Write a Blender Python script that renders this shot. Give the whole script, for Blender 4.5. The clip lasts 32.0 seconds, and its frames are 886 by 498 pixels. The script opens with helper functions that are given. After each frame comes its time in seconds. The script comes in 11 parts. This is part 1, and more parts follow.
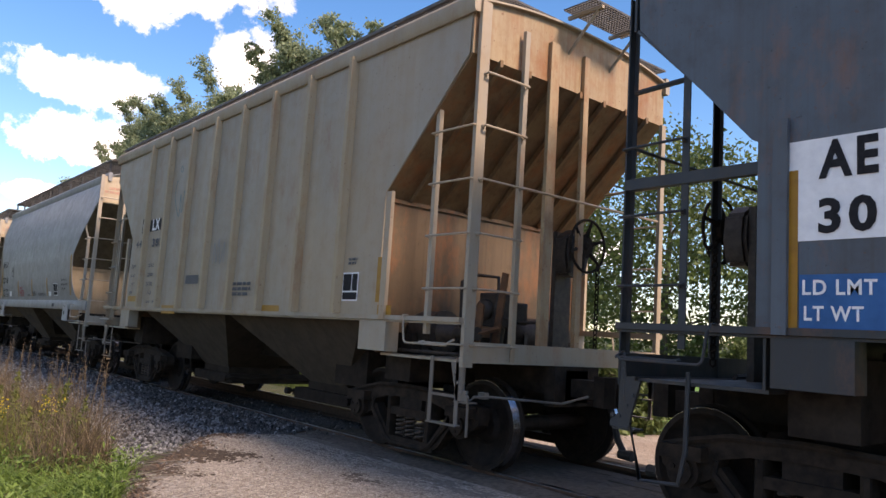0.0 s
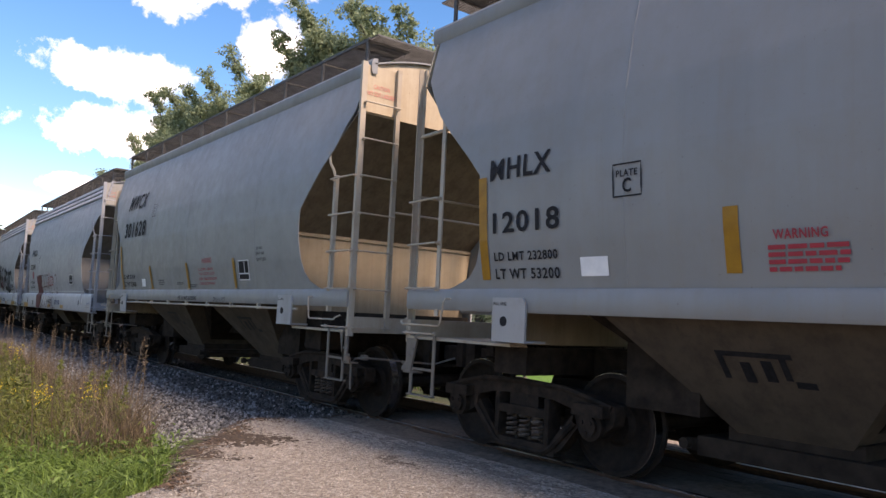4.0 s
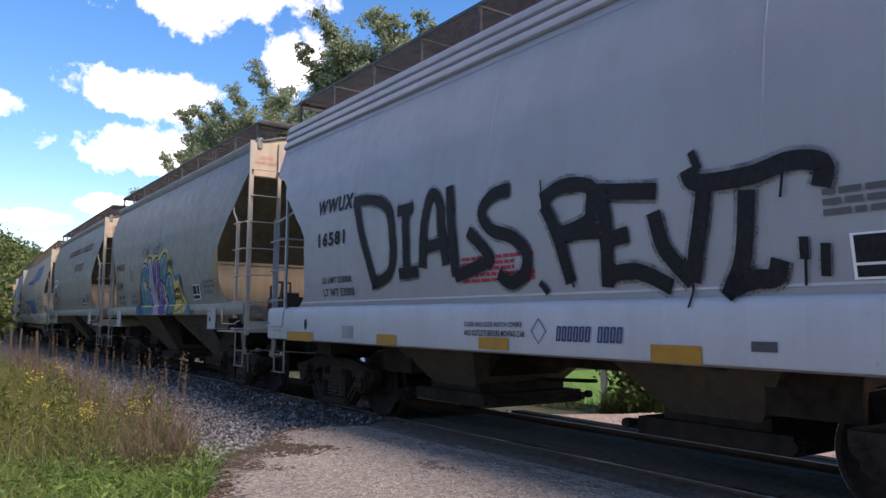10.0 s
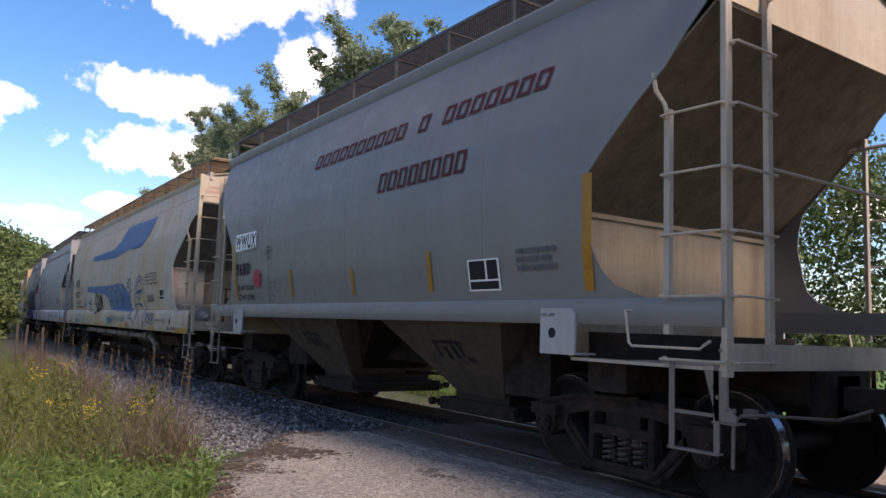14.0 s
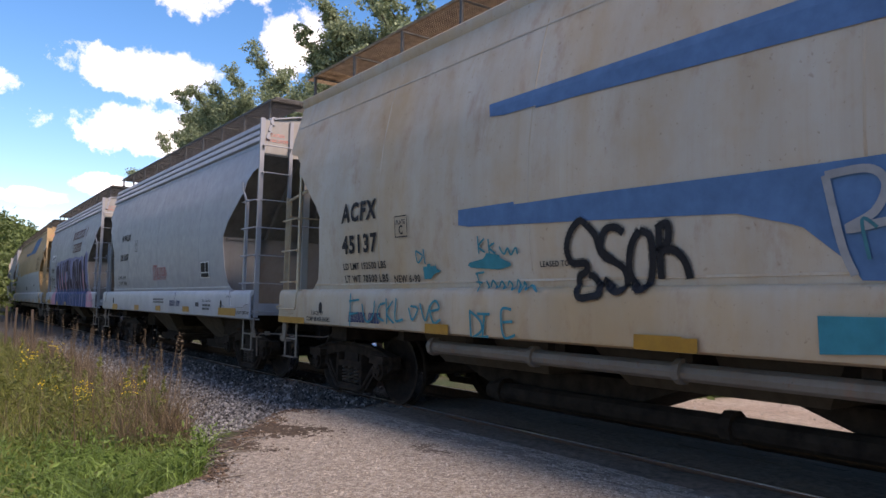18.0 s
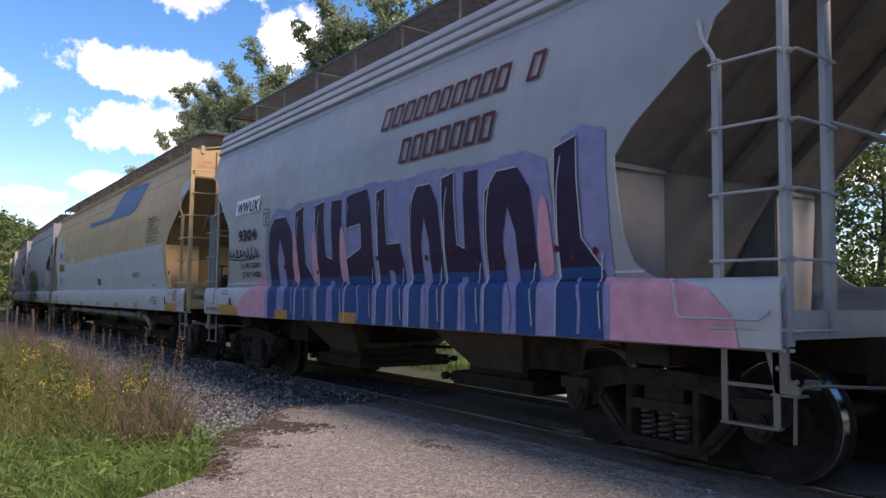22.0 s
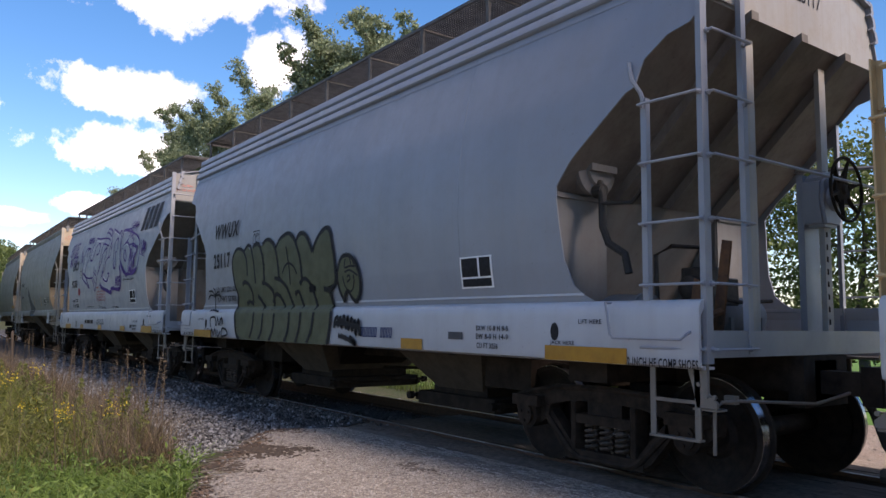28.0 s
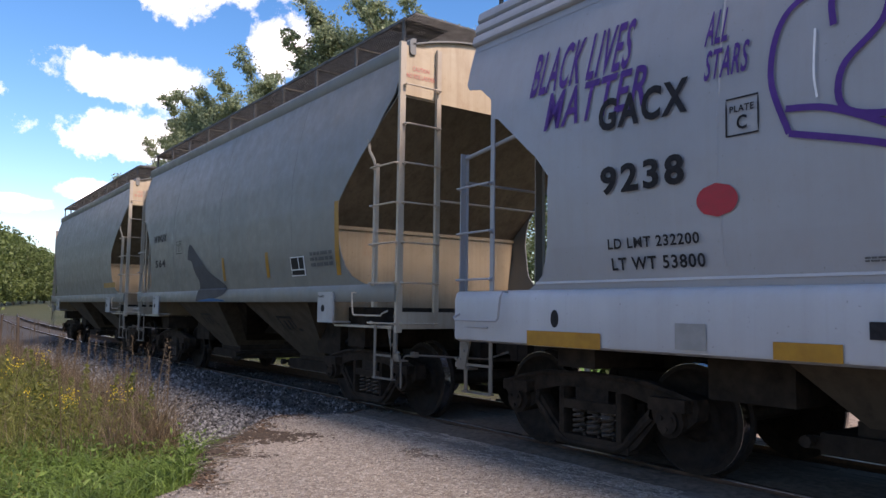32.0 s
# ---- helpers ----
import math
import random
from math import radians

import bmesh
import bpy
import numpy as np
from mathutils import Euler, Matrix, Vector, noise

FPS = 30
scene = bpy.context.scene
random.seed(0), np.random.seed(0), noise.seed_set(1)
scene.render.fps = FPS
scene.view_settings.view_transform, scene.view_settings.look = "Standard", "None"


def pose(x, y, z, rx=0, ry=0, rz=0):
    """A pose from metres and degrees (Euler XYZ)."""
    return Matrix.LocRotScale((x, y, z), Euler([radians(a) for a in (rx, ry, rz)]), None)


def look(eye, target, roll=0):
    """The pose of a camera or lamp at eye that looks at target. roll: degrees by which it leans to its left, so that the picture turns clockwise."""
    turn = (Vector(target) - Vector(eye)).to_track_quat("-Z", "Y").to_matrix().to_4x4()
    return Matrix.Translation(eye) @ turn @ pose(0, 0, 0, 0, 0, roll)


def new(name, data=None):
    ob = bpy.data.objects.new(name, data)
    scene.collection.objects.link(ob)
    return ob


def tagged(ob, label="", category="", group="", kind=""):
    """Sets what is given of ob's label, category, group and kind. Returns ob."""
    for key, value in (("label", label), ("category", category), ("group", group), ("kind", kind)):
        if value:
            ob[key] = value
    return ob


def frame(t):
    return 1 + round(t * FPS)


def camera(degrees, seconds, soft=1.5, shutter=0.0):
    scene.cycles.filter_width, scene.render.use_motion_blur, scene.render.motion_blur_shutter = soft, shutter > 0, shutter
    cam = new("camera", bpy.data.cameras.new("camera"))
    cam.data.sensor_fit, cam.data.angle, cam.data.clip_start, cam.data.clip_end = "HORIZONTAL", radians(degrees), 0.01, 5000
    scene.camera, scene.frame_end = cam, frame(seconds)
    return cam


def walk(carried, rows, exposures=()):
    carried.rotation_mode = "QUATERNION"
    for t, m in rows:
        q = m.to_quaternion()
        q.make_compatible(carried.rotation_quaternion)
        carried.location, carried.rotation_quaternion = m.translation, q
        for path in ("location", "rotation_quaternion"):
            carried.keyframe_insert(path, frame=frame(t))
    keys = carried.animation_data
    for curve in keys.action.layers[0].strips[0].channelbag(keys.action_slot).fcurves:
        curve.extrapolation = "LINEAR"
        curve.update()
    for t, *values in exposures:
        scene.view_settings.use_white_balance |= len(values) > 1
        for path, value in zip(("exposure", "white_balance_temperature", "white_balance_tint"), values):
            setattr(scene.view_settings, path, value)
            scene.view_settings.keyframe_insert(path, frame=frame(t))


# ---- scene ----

# camera, held by hand beside the crossing
EYE = (0.0, 0.0, 1.285)
TURNS = [
    (0, 96.68, -3.59, 49.87), (0.5, 96.73, -3.70, 49.54), (1, 96.61, -3.34, 49.70), (1.5, 96.19, -3.26, 50.36),
    (2, 95.96, -3.02, 50.91), (2.5, 96.11, -3.06, 51.36), (3, 95.80, -2.67, 51.70), (3.5, 95.56, -2.99, 52.28),
    (5.5, 94.02, -1.49, 51.79), (6, 93.91, -1.40, 51.52), (6.5, 93.77, -0.79, 51.13), (7, 94.32, -0.93, 51.01),
    (7.5, 94.65, -0.93, 51.12), (8, 95.22, -0.92, 51.47), (8.5, 95.37, -0.92, 52.23), (9, 95.50, -0.88, 53.37),
    (9.5, 95.73, -0.54, 54.05), (10, 95.49, -0.45, 54.91), (10.5, 94.86, -0.73, 56.02), (11, 94.69, -0.95, 56.41),
    (11.5, 94.62, -1.32, 56.58), (12, 94.35, -1.25, 56.70), (12.5, 94.78, -1.80, 56.58), (13, 95.48, -2.15, 56.01),
    (13.5, 96.06, -2.11, 55.33), (15.5, 95.44, -1.60, 55.27), (16, 95.12, -1.41, 55.42), (16.5, 95.05, -1.46, 55.31),
    (17, 94.74, -1.40, 55.15), (17.5, 94.40, -1.31, 54.87), (18, 94.31, -1.23, 54.58), (18.5, 94.38, -1.36, 54.63),
    (19, 94.27, -1.15, 54.73), (19.5, 94.16, -0.96, 54.64), (20, 94.13, -0.90, 54.58), (20.5, 93.93, -0.81, 54.71),
    (21, 93.87, -0.92, 54.69), (21.5, 93.86, -0.85, 54.78), (22, 93.95, -0.70, 54.61), (22.5, 93.98, -0.64, 54.59),
    (23, 94.22, -0.68, 54.60), (23.5, 94.66, -0.63, 54.55), (24, 94.93, -0.87, 54.41), (24.5, 95.02, -0.78, 54.32),
    (26.5, 95.48, -0.71, 54.21), (27, 95.55, -0.81, 53.94), (27.5, 95.77, -1.16, 53.70), (28, 95.62, -0.65, 53.48),
    (28.5, 95.42, -0.48, 53.39), (29, 95.49, -1.17, 53.55), (29.5, 95.54, -1.19, 53.46), (30, 95.90, -0.83, 53.39),
    (30.5, 95.80, -1.23, 53.43), (31, 95.34, -0.97, 53.76), (31.5, 95.16, -1.24, 53.95), (32, 94.63, -0.77, 53.75)]
RUN = [
    (0, -86.18), (0.5, -83.44), (1, -80.70), (1.5, -77.96), (2, -75.24), (2.5, -72.53), (3, -69.78),
    (3.5, -67.05), (5.5, -56.28), (6, -53.56), (6.5, -50.82), (7, -48.10), (7.5, -45.37), (8, -42.66),
    (8.5, -39.98), (9, -37.32), (9.5, -34.66), (10, -31.99), (10.5, -29.30), (11, -26.66), (11.5, -24.05),
    (12, -21.40), (12.5, -18.72), (13, -16.05), (13.5, -13.38), (15.5, -2.73), (16, 0.00), (16.5, 2.72),
    (17, 5.44), (17.5, 8.16), (18, 10.87), (18.5, 13.56), (19, 16.25), (19.5, 18.95), (20, 21.67),
    (20.5, 24.36), (21, 27.08), (21.5, 29.75), (22, 32.42), (22.5, 35.10), (23, 37.73), (23.5, 40.32),
    (24, 42.92), (24.5, 45.52), (26.5, 56.13), (27, 58.76), (27.5, 61.38), (28, 63.99), (28.5, 66.61),
    (29, 69.26), (29.5, 71.87), (30, 74.44), (30.5, 77.05), (31, 79.70), (31.5, 82.32), (32, 84.98)]

cam = camera(61.4, 32.0)
walk(cam, [(t, pose(*EYE, rx, ry, rz)) for t, rx, ry, rz in TURNS],
     exposures=[(0.0, 0.80, 7850, 27), (8.2, 0.76, 7600, 27), (9.6, 0.58, 6900, 27), (13.0, 0.56, 7050, 27), (16.0, 0.57, 7400, 27), (20.0, 0.53, 7200, 27), (25.0, 0.52, 7150, 26), (32.0, 0.55, 7150, 26)])

# sky, clouds and sun
SUN_DIR = Vector((0.69, 0.12, 0.70)).normalized()
CLOUDS = [  # bearing, height, half width, half height (degrees)
    (73, 24.0, 9, 3.6), (77.6, 15.7, 6.2, 1.9), (77.6, 12.0, 5.6, 2.0), (66.3, 19.2, 3.2, 2.6), (84.0, 6.7, 2.4, 0.7),
    (79.6, 8.0, 2.6, 0.8), (88, 14, 3.0, 1.1), (97, 12, 9, 3), (56, 9, 6, 1.6), (40, 7, 5, 1.4), (24, 9, 3.5, 1.0), (110, 30, 14, 5), (30, 45, 14, 7),
    # the last one is an unseen overhead cap, added as neutral fill light
    (160, 36, 20, 9), (-60, 30, 18, 8), (0, 88, 200, 24)]


def node(nt, kind, **values):
    """A shader node; i_Name=value sets an input."""
    n = nt.nodes.new(kind)
    for key, value in values.items():
        if key.startswith("i_"):
            name = key[2:]
            n.inputs[int(name) if name.isdigit() else name].default_value = value
    return n


def maths(nt, op, a, b=None, c=None):
    n = nt.nodes.new("ShaderNodeMath")
    n.operation = op
    for i, v in enumerate((a, b, c)):
        if v is None:
            continue
        if isinstance(v, (int, float)):
            n.inputs[i].default_value = v
        else:
            nt.links.new(v, n.inputs[i])
    return n.outputs[0]


def ramp(nt, source, stops):
    n = nt.nodes.new("ShaderNodeValToRGB")
    e = n.color_ramp.elements
    while len(e) < len(stops):
        e.new(0.5)
    for el, (p, c) in zip(e, stops):
        el.position = p
        el.color = (*c, 1) if isinstance(c, tuple) else (c, c, c, 1)
    nt.links.new(source, n.inputs[0])
    return n.outputs[0]


def blend(nt, fac, a, b):
    n = nt.nodes.new("ShaderNodeMix")
    n.data_type = "RGBA"
    for sock, v in ((n.inputs[0], fac), (n.inputs[6], a), (n.inputs[7], b)):
        if isinstance(v, (int, float)):
            sock.default_value = v
        elif isinstance(v, tuple):
            sock.default_value = (*v, 1)
        else:
            nt.links.new(v, sock)
    return n.outputs[2]


def make_world():
    world = bpy.data.worlds.new("sky")
    world.use_nodes = True
    scene.world = world
    nt = world.node_tree
    nt.nodes.clear()
    sky = node(nt, "ShaderNodeTexSky")
    sky.sky_type, sky.sun_disc = "NISHITA", False
    sky.sun_elevation = math.asin(SUN_DIR.z)
    sky.sun_rotation = math.atan2(SUN_DIR.x, SUN_DIR.y)
    sky.air_density, sky.dust_density, sky.ozone_density = 1.0, 0.3, 2.5
    coord = node(nt, "ShaderNodeTexCoord")
    sep = node(nt, "ShaderNodeSeparateXYZ")
    nt.links.new(coord.outputs["Generated"], sep.inputs[0])
    x, y, z = sep.outputs
    az = maths(nt, "DEGREES", maths(nt, "ARCTAN2", maths(nt, "MULTIPLY", x, -1.0), y))
    el = maths(nt, "DEGREES", maths(nt, "ARCSINE", z))
    total = None
    for a, e, wa, we in CLOUDS:
        da = maths(nt, "DIVIDE", maths(nt, "SUBTRACT", az, float(a)), float(wa))
        de = maths(nt, "DIVIDE", maths(nt, "SUBTRACT", el, float(e)), float(we))
        d = maths(nt, "SUBTRACT", 1.0, maths(nt, "SQRT", maths(nt, "MULTIPLY_ADD", da, da, maths(nt, "MULTIPLY", de, de))))
        total = d if total is None else maths(nt, "SMOOTH_MAX", total, d, 0.2)
    big = node(nt, "ShaderNodeTexNoise", i_Scale=13.0, i_Detail=11.0, i_Roughness=0.66)
    nt.links.new(coord.outputs["Generated"], big.inputs["Vector"])
    cut = maths(nt, "MULTIPLY_ADD", maths(nt, "SUBTRACT", big.outputs[0], 0.5), 2.7, total)
    mask = ramp(nt, cut, [(0.0, 0.0), (0.14, 0.35), (0.38, 0.85), (0.62, 1.0)])
    small = node(nt, "ShaderNodeTexNoise", i_Scale=9.0, i_Detail=6.0)
    nt.links.new(coord.outputs["Generated"], small.inputs["Vector"])
    grey = ramp(nt, maths(nt, "MULTIPLY_ADD", cut, 0.35, small.outputs[0]), [(0.40, (0.70, 0.74, 0.82)), (0.62, (1.0, 1.0, 1.0))])
    bg = node(nt, "ShaderNodeBackground", i_Strength=SKY)
    puff = node(nt, "ShaderNodeBackground", i_Strength=1.55)
    hue = node(nt, "ShaderNodeHueSaturation", i_Saturation=1.32)
    nt.links.new(sky.outputs[0], hue.inputs["Color"])
    nt.links.new(hue.outputs[0], bg.inputs[0])
    nt.links.new(grey, puff.inputs[0])
    mix = node(nt, "ShaderNodeMixShader")
    nt.links.new(mask, mix.inputs[0])
    nt.links.new(bg.outputs[0], mix.inputs[1])
    nt.links.new(puff.outputs[0], mix.inputs[2])
    out = node(nt, "ShaderNodeOutputWorld")
    nt.links.new(mix.outputs[0], out.inputs[0])


SKY = 0.15
make_world()
sun = new("sun", bpy.data.lights.new("sun", "SUN"))
sun.data.energy, sun.data.angle, sun.data.color = 4.0, radians(12.0), (1.0, 0.94, 0.84)
sun.matrix_world = look(SUN_DIR * 50, (0, 0, 0))


# ---- materials
def material(name, rough=0.6, metal=0.0, shine=0.35):
    m = bpy.data.materials.new(name)
    m.use_nodes = True
    nt = m.node_tree
    p = nt.nodes["Principled BSDF"]
    p.inputs["Roughness"].default_value, p.inputs["Metallic"].default_value = rough, metal
    p.inputs["Specular IOR Level"].default_value = shine
    return m, nt, p


def coords(nt, scale=(1, 1, 1), shift=True):
    c = node(nt, "ShaderNodeTexCoord")
    mp = node(nt, "ShaderNodeMapping")
    mp.inputs["Scale"].default_value = scale
    nt.links.new(c.outputs["Object"], mp.inputs[0])
    if shift:
        info = node(nt, "ShaderNodeObjectInfo")
        mul = maths(nt, "MULTIPLY", info.outputs["Random"], 37.0)
        com = node(nt, "ShaderNodeCombineXYZ")
        nt.links.new(mul, com.inputs[0])
        nt.links.new(mul, com.inputs[1])
        nt.links.new(com.outputs[0], mp.inputs["Location"])
    return mp.outputs[0]


def noise_of(nt, scale, size, detail=5.0, rough=0.55, shift=True):
    n = node(nt, "ShaderNodeTexNoise", i_Scale=size, i_Detail=detail, i_Roughness=rough)
    nt.links.new(coords(nt, scale, shift), n.inputs["Vector"])
    return n.outputs[0]


def bump_of(nt, p, height, strength, distance=0.01):
    b = node(nt, "ShaderNodeBump", i_Strength=strength, i_Distance=distance)
    nt.links.new(height, b.inputs["Height"])
    nt.links.new(b.outputs[0], p.inputs["Normal"])


def paint(name, col, grime=(0.20, 0.16, 0.12), amount=0.35, rust=0.0, rough=0.5, streak=0.9, stain=0.0, shine=0.35):
    """Weathered paint on steel: broad fading, streaks that run down, scuffs, rust specks, yellow-brown stains."""
    m, nt, p = material(name, rough, 0.0, shine)
    broad = noise_of(nt, (1, 1, 1), 0.7, 4.0)
    c = blend(nt, ramp(nt, broad, [(0.3, 0.0), (0.75, 1.0)]), col, tuple(v * 0.84 for v in col))
    if stain:
        cloud = noise_of(nt, (0.8, 0.8, 0.35), 0.9, 6.0, 0.6)
        c = blend(nt, maths(nt, "MULTIPLY", ramp(nt, cloud, [(0.40, 0.0), (0.66, 1.0)]), stain), c, (0.40, 0.25, 0.105))
    runs = noise_of(nt, (2.2, 2.2, 0.10), 2.2, 6.0, 0.65)
    f = maths(nt, "MULTIPLY", ramp(nt, runs, [(0.45, 0.0), (0.80, 1.0)]), amount * streak)
    c = blend(nt, f, c, grime)
    thin = noise_of(nt, (9.0, 9.0, 0.22), 2.0, 5.0, 0.6)
    c = blend(nt, maths(nt, "MULTIPLY", ramp(nt, thin, [(0.52, 0.0), (0.74, 1.0)]), amount * 0.55), c, grime)
    soot = noise_of(nt, (1, 1, 1), 5.0, 8.0, 0.7)
    c = blend(nt, maths(nt, "MULTIPLY", ramp(nt, soot, [(0.48, 0.0), (0.75, 1.0)]), amount * 0.6), c, grime)
    # faint upright bands: shading of the side panels, put into the colour
    plate = noise_of(nt, (1.5, 1.5, 0.02), 1.3, 1.0)
    c = blend(nt, ramp(nt, plate, [(0.47, 0.10), (0.53, 0.0)]), c, tuple(v * 0.55 for v in col))
    speck = noise_of(nt, (1, 1, 1), 34.0, 3.0, 0.5)
    c = blend(nt, maths(nt, "MULTIPLY", ramp(nt, speck, [(0.70, 0.0), (0.75, 1.0)]), 0.35 + 0.4 * min(1.0, rust)), c, tuple(v * 0.45 for v in grime))
    if rust:
        spots = noise_of(nt, (1, 1, 0.45), 2.6, 9.0, 0.72)
        c = blend(nt, maths(nt, "MULTIPLY", ramp(nt, spots, [(0.60 - 0.12 * rust, 0.0), (0.72, 1.0)]), min(1.0, rust)), c, (0.23, 0.085, 0.03))
        fine = noise_of(nt, (1, 1, 1), 22.0, 4.0)
        c = blend(nt, maths(nt, "MULTIPLY", ramp(nt, fine, [(0.66, 0.0), (0.72, 1.0)]), 0.8 * min(1.0, rust)), c, (0.13, 0.05, 0.02))
    nt.links.new(c, p.inputs["Base Color"])
    nt.links.new(ramp(nt, soot, [(0.3, rough - 0.08), (0.8, min(1.0, rough + 0.25))]), p.inputs["Roughness"])
    dents = noise_of(nt, (0.8, 0.8, 0.5), 1.6, 2.0)
    bump_of(nt, p, maths(nt, "ADD", broad, dents), 0.35, 0.035)
    return m


def plain(name, col, col2=None, size=8.0, rough=0.7, metal=0.0, bump=0.2, stretch=(1, 1, 1), depth=0.01, shine=0.25):
    m, nt, p = material(name, rough, metal, shine)
    n = noise_of(nt, stretch, size, 7.0, 0.62)
    nt.links.new(blend(nt, ramp(nt, n, [(0.32, 0.0), (0.70, 1.0)]), col, col2 or tuple(v * 0.6 for v in col)), p.inputs["Base Color"])
    if bump:
        bump_of(nt, p, n, bump, depth)
    return m


def foliage(name, dark, light, through_light=0.35):
    m, nt, p = material(name, 0.55)
    g = node(nt, "ShaderNodeNewGeometry")
    rnd = g.outputs["Random Per Island"]
    broad = noise_of(nt, (1, 1, 1), 0.5, 3.0, shift=False)
    f = maths(nt, "MULTIPLY_ADD", rnd, 0.6, maths(nt, "MULTIPLY", broad, 0.5))
    c = blend(nt, f, dark, light)
    nt.links.new(c, p.inputs["Base Color"])
    tr = node(nt, "ShaderNodeBsdfTranslucent")
    nt.links.new(c, tr.inputs[0])
    mix = node(nt, "ShaderNodeMixShader", i_0=through_light)
    nt.links.new(p.outputs[0], mix.inputs[1])
    nt.links.new(tr.outputs[0], mix.inputs[2])
    nt.links.new(mix.outputs[0], nt.nodes["Material Output"].inputs[0])
    return m


STEEL_DARK = plain("sooty cast steel", (0.026, 0.019, 0.015), (0.008, 0.0065, 0.006), 14.0, 0.75, bump=0.5, shine=0.15)
UNDER = plain("grimy underframe", (0.036, 0.028, 0.022), (0.012, 0.009, 0.008), 6.0, 0.85, bump=0.4, shine=0.1)
TREAD = plain("polished wheel tread", (0.42, 0.42, 0.44), (0.22, 0.21, 0.21), 20.0, 0.22, 1.0, 0.05)
RAIL_TOP = plain("polished rail head", (0.42, 0.42, 0.44), (0.22, 0.21, 0.21), 12.0, 0.30, 1.0, 0.03)
RAIL_SIDE = plain("rusty rail web", (0.095, 0.050, 0.030), (0.045, 0.028, 0.020), 18.0, 0.85)
RUBBER = plain("black rubber", (0.02, 0.02, 0.02), (0.035, 0.033, 0.03), 30.0, 0.7)
RUSTY = plain("rusted steel", (0.16, 0.075, 0.035), (0.07, 0.04, 0.028), 12.0, 0.85, bump=0.4)
TAPE = plain("amber reflective tape", (0.34, 0.165, 0.016), (0.25, 0.118, 0.014), 9.0, 0.4)
BLACK = plain("black stencil paint", (0.010, 0.010, 0.012), (0.022, 0.022, 0.025), 30.0, 0.6, bump=0, shine=0.12)
WHITE = plain("white decal", (0.74, 0.75, 0.75), (0.62, 0.63, 0.64), 12.0, 0.5, bump=0)
FADED_RED = plain("faded red stencil paint", (0.52, 0.17, 0.14), (0.46, 0.22, 0.18), 20.0, 0.6, bump=0)
RED = plain("red stencil paint", (0.36, 0.03, 0.045), (0.28, 0.035, 0.045), 20.0, 0.55, bump=0)


# ---- mesh helpers
def part(name, bm, mat, parent=None, label="", smooth=False):
    me = bm if isinstance(bm, bpy.types.Mesh) else None
    if me is None:
        me = bpy.data.meshes.new(name)
        bm.normal_update()
        if smooth:
            for f in bm.faces:
                f.smooth = True
        bm.to_mesh(me)
        bm.free()
        me.set_sharp_from_angle(angle=radians(35))
        me.materials.append(mat)
    ob = new(name, me)
    if parent:
        ob.parent = parent
    if mat and me.materials[0] is not mat:
        ob.material_slots[0].link = "OBJECT"
        ob.material_slots[0].material = mat
    if label:
        ob["label"] = label
    return ob


def empty(name):
    return new(name)


def box(bm, x0, x1, y0, y1, z0, z1):
    v = [bm.verts.new((x, y, z)) for x in (x0, x1) for y in (y0, y1) for z in (z0, z1)]
    for a, b, c, d in ((0, 1, 3, 2), (4, 6, 7, 5), (0, 4, 5, 1), (2, 3, 7, 6), (0, 2, 6, 4), (1, 5, 7, 3)):
        bm.faces.new((v[a], v[b], v[c], v[d]))


def tube(bm, pts, r, n=6, caps=True):
    """A round bar through the points."""
    pts = [Vector(p) for p in pts]
    rings = []
    for i, p in enumerate(pts):
        d = (pts[min(i + 1, len(pts) - 1)] - pts[max(i - 1, 0)]).normalized()
        u = d.cross(Vector((0, 0, 1)) if abs(d.z) < 0.9 else Vector((1, 0, 0))).normalized()
        w = d.cross(u)
        rr = r[i] if isinstance(r, (list, tuple)) else r
        rings.append([bm.verts.new(p + (u * math.cos(2 * math.pi * k / n) + w * math.sin(2 * math.pi * k / n)) * rr) for k in range(n)])
    for a, b in zip(rings, rings[1:]):
        for k in range(n):
            bm.faces.new((a[k], a[(k + 1) % n], b[(k + 1) % n], b[k])).smooth = True
    if caps:
        bm.faces.new(rings[0][::-1])
        bm.faces.new(rings[-1])


def prism(bm, outline, axis, a, b):
    """A flat outline (two coordinates a corner) drawn out along an axis from a to b."""
    def at(p, k):
        return {"x": (k, p[0], p[1]), "y": (p[0], k, p[1]), "z": (p[0], p[1], k)}[axis]
    lo = [bm.verts.new(at(p, a)) for p in outline]
    hi = [bm.verts.new(at(p, b)) for p in outline]
    bm.faces.new(lo[::-1])
    bm.faces.new(hi)
    for i in range(len(outline)):
        j = (i + 1) % len(outline)
        bm.faces.new((lo[i], lo[j], hi[j], hi[i]))


def lathe(bm, prof, n=24, axis="y", at=(0, 0, 0), caps=True):
    """Turn (along, radius) pairs about an axis."""
    rings = []
    for h, r in prof:
        ring = []
        for k in range(n):
            c, s = math.cos(2 * math.pi * k / n) * r, math.sin(2 * math.pi * k / n) * r
            p = {"x": (h, c, s), "y": (s, h, c), "z": (c, s, h)}[axis]
            ring.append(bm.verts.new((p[0] + at[0], p[1] + at[1], p[2] + at[2])))
        rings.append(ring)
    for a, b in zip(rings, rings[1:]):
        for k in range(n):
            bm.faces.new((a[k], a[(k + 1) % n], b[(k + 1) % n], b[k])).smooth = True
    if caps:
        bm.faces.new(rings[0][::-1])
        bm.faces.new(rings[-1])


